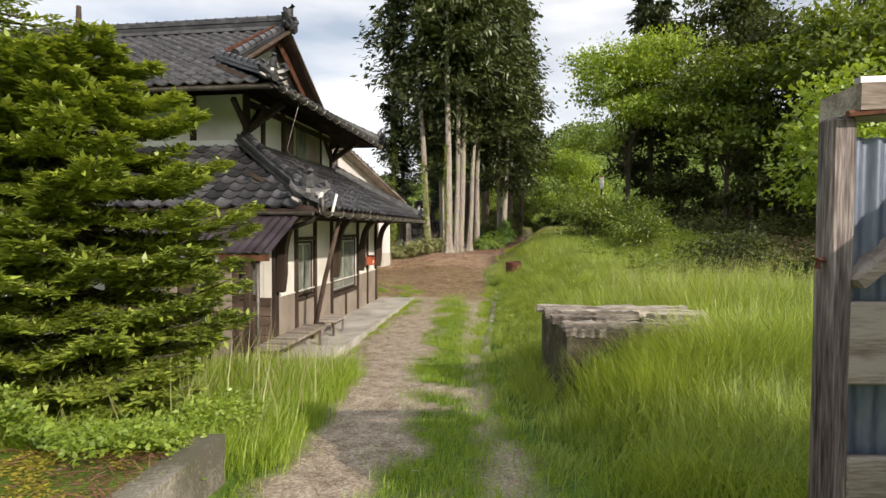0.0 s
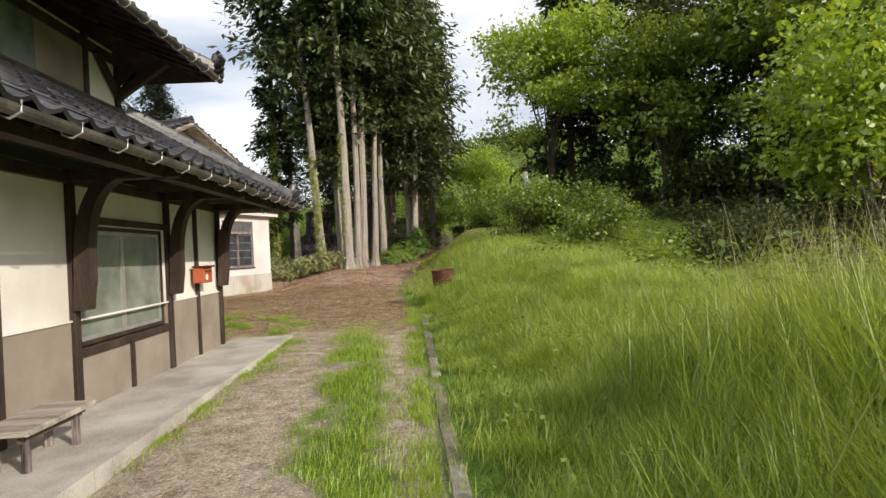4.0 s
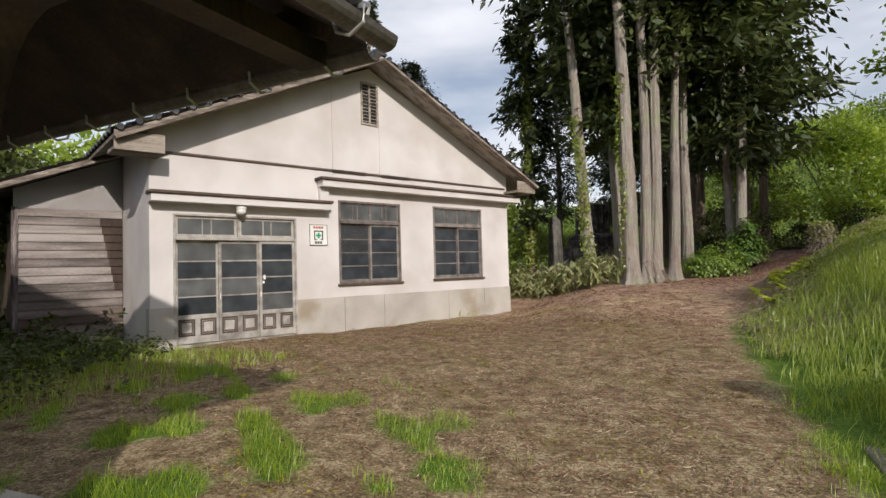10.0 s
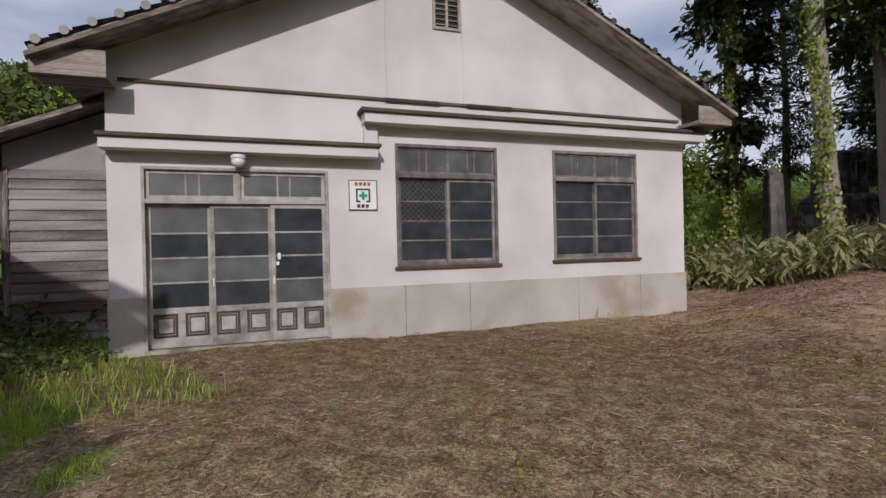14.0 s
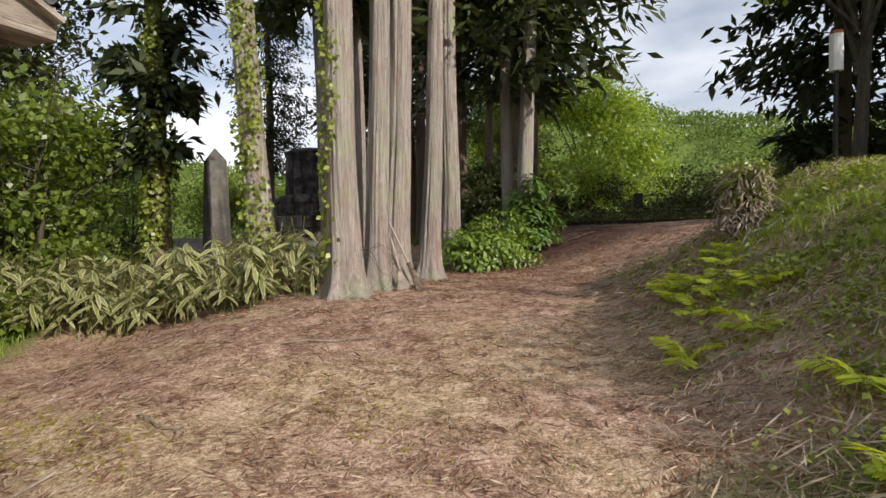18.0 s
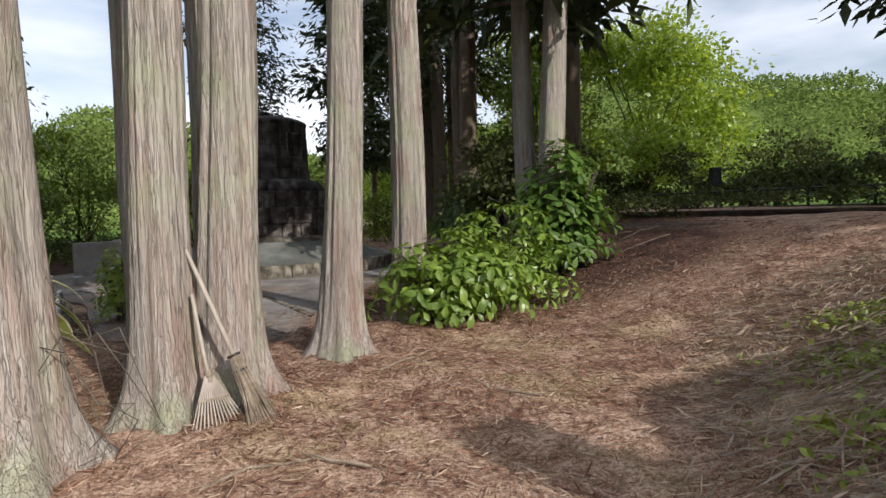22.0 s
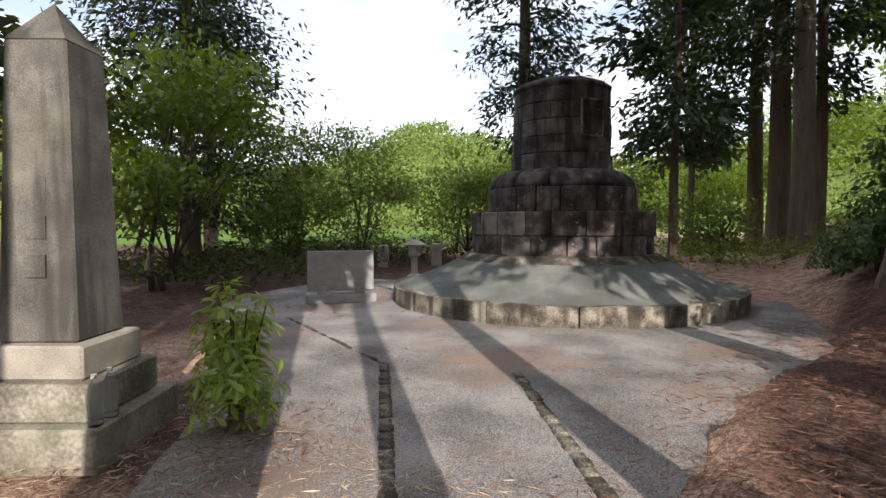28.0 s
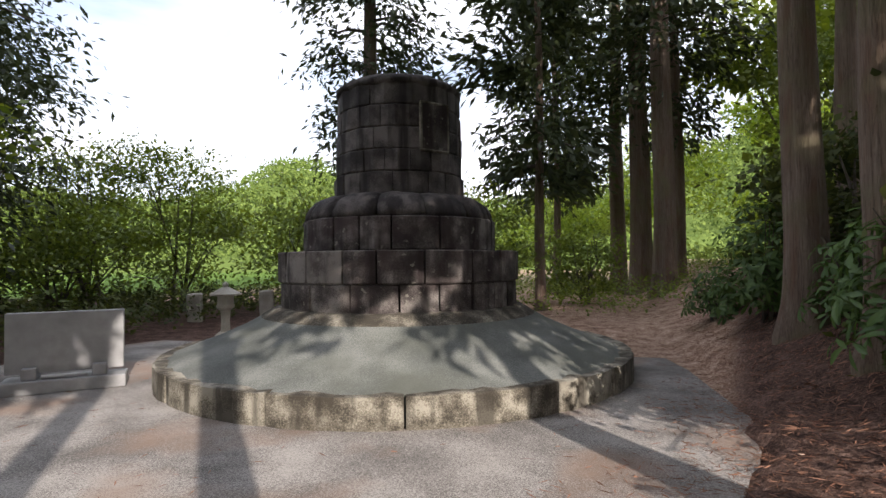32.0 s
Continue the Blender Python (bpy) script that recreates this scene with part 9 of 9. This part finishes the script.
# ---- brooms against the cedars ----
def fan_broom(foot, grip, label):
    b = thing("broom", Matrix.Translation(foot), label, "broom")
    d = (Vector(grip) - Vector(foot))
    l = d.length
    rot = d.to_track_quat("Z", "Y").to_matrix().to_4x4()
    b.matrix_world = Matrix.Translation(foot) @ rot
    part("handle", tube(bmesh.new(), [(0, 0, 0.30), (0.004, 0, l * 0.6), (0, 0, l)], [0.013, 0.012, 0.011], seg=8), M["old_stick"], b, smooth=True)
    src = random.Random(3)
    for k in range(26):
        s = (k / 25 - 0.5) * 2
        part("tine", tube(bmesh.new(), [(s * 0.012, 0, 0.36), (s * 0.09, 0.004 * (-1) ** k, 0.2), (s * 0.175, 0.012 * (-1) ** k, 0.0)], [0.0035, 0.004, 0.003], seg=4), M["old_stick"], b)
    part("binding", tube(bmesh.new(), [(0, 0, 0.33), (0, 0, 0.37)], 0.022, seg=10), M["twig"], b)
    part("binding", boxes((-0.095, 0.095, -0.012, 0.012, 0.195, 0.205)), M["twig"], b)
    return b


def besom(foot, grip, label):
    d = (Vector(grip) - Vector(foot))
    l = d.length
    b = thing("broom", Matrix.Translation(foot) @ d.to_track_quat("Z", "Y").to_matrix().to_4x4(), label, "broom")
    part("handle", tube(bmesh.new(), [(0, 0, 0.36), (0.003, 0.003, l * 0.7), (0, 0, l)], [0.015, 0.014, 0.012], seg=8), M["old_stick"], b, smooth=True)
    rr = random.Random(8)
    bm = bmesh.new()
    for k in range(150):
        a, q = rr.uniform(0, 6.28), rr.uniform(0, 1) ** 0.5
        x0, y0 = math.cos(a) * q * 0.03, math.sin(a) * q * 0.03
        tube(bm, [(x0, y0, 0.48), (x0 * 1.8, y0 * 1.6, 0.25), (x0 * 4.2 + rr.uniform(-0.02, 0.02), y0 * 2.6 + rr.uniform(-0.02, 0.02), rr.uniform(-0.02, 0.05))], [0.0028, 0.0024, 0.0012], seg=3, cap=False)
    tagged(part("brush", bm, M["twig"], b, "bundle of thin grey twigs"), kind="stuff")
    for z in (0.46, 0.36):
        part("binding", tube(bmesh.new(), [(0, 0, z), (0, 0, z + 0.015)], 0.04, seg=12), M["black_metal"], b)
    return b


fan_broom((1.18, 32.98, 0.0), (0.98, 33.16, 0.80), "fan-shaped split-bamboo rake broom leaning on a cedar")
besom((1.42, 33.06, 0.0), (0.93, 33.20, 1.10), "twig besom with a pale handle leaning between two cedars")


# ---- vine-covered stump on the bank, ferns, fallen twigs ----
sx, sy = 4.72, 30.5
stump = thing("stump", Matrix.Translation((sx, sy, gz(sx, sy) - 0.03)) @ Matrix.Scale(0.80, 4), "broken stump smothered in dry vines and creeper", "stump")
V, F = trunk_verts(0.17, 0.13, 0.75, 20, 14, 0.3, 0.02, (0.05, 0), 5)
np_part("trunk", V, F, M["bark_dark"], stump, smooth_it=True)
rng = np.random.default_rng(77)
n = 1500
a, hh = rng.uniform(0, 2 * np.pi, n), rng.uniform(0, 1, n)
rad = 0.22 + 0.12 * (1 - hh) + 0.06 * rng.normal(size=n)
c = np.stack([np.cos(a) * rad, np.sin(a) * rad, hh * 0.92 + 0.03 * rng.normal(size=n)], 1)
V, F = leaf_quads(c, np.stack([0.3 * np.cos(a), 0.3 * np.sin(a), -0.9 + 0 * a], 1) + 0.5 * rng.normal(size=(n, 3)), np.stack([np.cos(a), np.sin(a), 0 * a], 1) + 0.4 * rng.normal(size=(n, 3)), 0.13, 0.02)
np_part("dry_vine", V, F, M["twig"], stump, "hanging dry vines")
n = 1500
a = rng.uniform(0, 2 * np.pi, n)
up_ = rng.uniform(0.15, 1.0, n) ** 0.5
c = np.stack([np.cos(a) * 0.27 * rng.uniform(0.3, 1.2, n), np.sin(a) * 0.27 * rng.uniform(0.3, 1.2, n), 0.9 * up_ + 0.05 * rng.normal(size=n)], 1)
V, F = leaf_quads(c, rand_dirs(n, rng), np.array([0, 0, 1.0]) + 0.5 * rng.normal(size=(n, 3)), 0.07, 0.05)
np_part("creeper", V, F, M["leaf_ivy"], stump)


def fern_mesh(seed):
    """One fern frond: an arching stalk with paired tapering leaflets."""
    rr = random.Random(seed)
    bm = bmesh.new()
    L_ = rr.uniform(0.42, 0.6)

    def spot(t):
        return Vector((L_ * t * 0.8, 0, L_ * (0.75 * t - 0.55 * t * t)))

    tube(bm, [spot(t) for t in (0, 0.3, 0.6, 1.0)], [0.005, 0.004, 0.003, 0.001], seg=4, cap=False)
    for k in range(13):
        t = 0.18 + 0.8 * k / 13
        p = spot(t)
        ln = 0.17 * math.sin(math.pi * (0.12 + 0.86 * (1 - t) ** 0.8)) + 0.02
        for s in (-1, 1):
            m = Matrix.Translation(p) @ Matrix.Rotation(s * radians(66), 4, "Z") @ Matrix.Rotation(rr.uniform(-0.1, 0.25), 4, "Y")
            big_leaf(bm, m, ln, 0.042, 0.2)
    return bm


FERNS = [(4.34, 30.35), (4.2, 30.0), (3.79, 30.12), (3.62, 29.98), (3.54, 29.44), (3.75, 29.5), (3.92, 29.13), (3.47, 28.67), (3.02, 28.74), (3.94, 29.74), (2.9, 26.9), (3.3, 27.6)]
M["fern"] = foliage("fern_leaf", (0.36, 0.48, 0.04), (0.64, 0.70, 0.09), thru=0.5)
fk = []
rf = random.Random(31)
for k, (x, y) in enumerate(FERNS):
    t = thing("fern", Matrix.Translation((x, y, gz(x, y) - 0.01)), "bright yellow-green fern on the dry bank", "fern", "ferns on the bank")
    for j in range(6):
        m = Matrix.Rotation(j * 1.05 + rf.uniform(-0.3, 0.3), 4, "Z") @ Matrix.Rotation(rf.uniform(-0.55, 0.05), 4, "Y") @ Matrix.Scale(rf.uniform(0.5, 0.8), 4)
        if len(fk) < 4:
            ob = part("frond", fern_mesh(500 + j), M["fern"], t)
            ob.matrix_basis = m
            fk.append(ob)
        else:
            share("frond", fk[rf.randrange(4)], t, m)

rt = random.Random(12)
for k in range(46):
    x, y = rt.uniform(-1.5, 6.5), rt.uniform(26, 38.5)
    if x < 2.2 and y > 34.5:
        continue
    l = rt.uniform(0.25, 1.0)
    a = rt.uniform(0, 6.28)
    pts = []
    for j in range(5):
        u = (j / 4 - 0.5) * l
        px, py = x + math.cos(a) * u + rt.uniform(-0.03, 0.03), y + math.sin(a) * u + rt.uniform(-0.03, 0.03)
        pts.append((px, py, gz(px, py) + 0.015 + rt.uniform(0, 0.025)))
    r0 = rt.uniform(0.004, 0.010)
    tagged(part("fallen_twig", tube(bmesh.new(), pts, [r0, r0, r0 * 0.8, r0 * 0.6, r0 * 0.3], seg=5), M["twig"]), "bare grey twig lying on the litter", "twig", "fallen twigs")

# tangle of dry vines and ivy shoots at the foot of a cedar
rv = random.Random(44)
for k in range(6):
    x, y = 0.62 + rv.uniform(-0.12, 0.12), 32.45 + rv.uniform(-0.1, 0.25)
    z0 = gz(x, y)
    pts = [(x - 0.1, y, z0 + rv.uniform(0.5, 0.85)), (x + rv.uniform(0.05, 0.2), y + rv.uniform(-0.1, 0.1), z0 + rv.uniform(0.55, 0.8)), (x + rv.uniform(0.2, 0.4), y + rv.uniform(-0.1, 0.15), z0 + rv.uniform(0.3, 0.6)), (x + rv.uniform(0.1, 0.4), y + rv.uniform(-0.15, 0.15), z0 + rv.uniform(0.1, 0.35)), (x + rv.uniform(-0.1, 0.2), y, z0 + 0.01)]
    tagged(part("vine", tube(bmesh.new(), pts, [0.003, 0.0035, 0.003, 0.0025, 0.002], seg=5), M["branch"]), "thin bare vine looping from a cedar trunk", "vine", "bare vines")
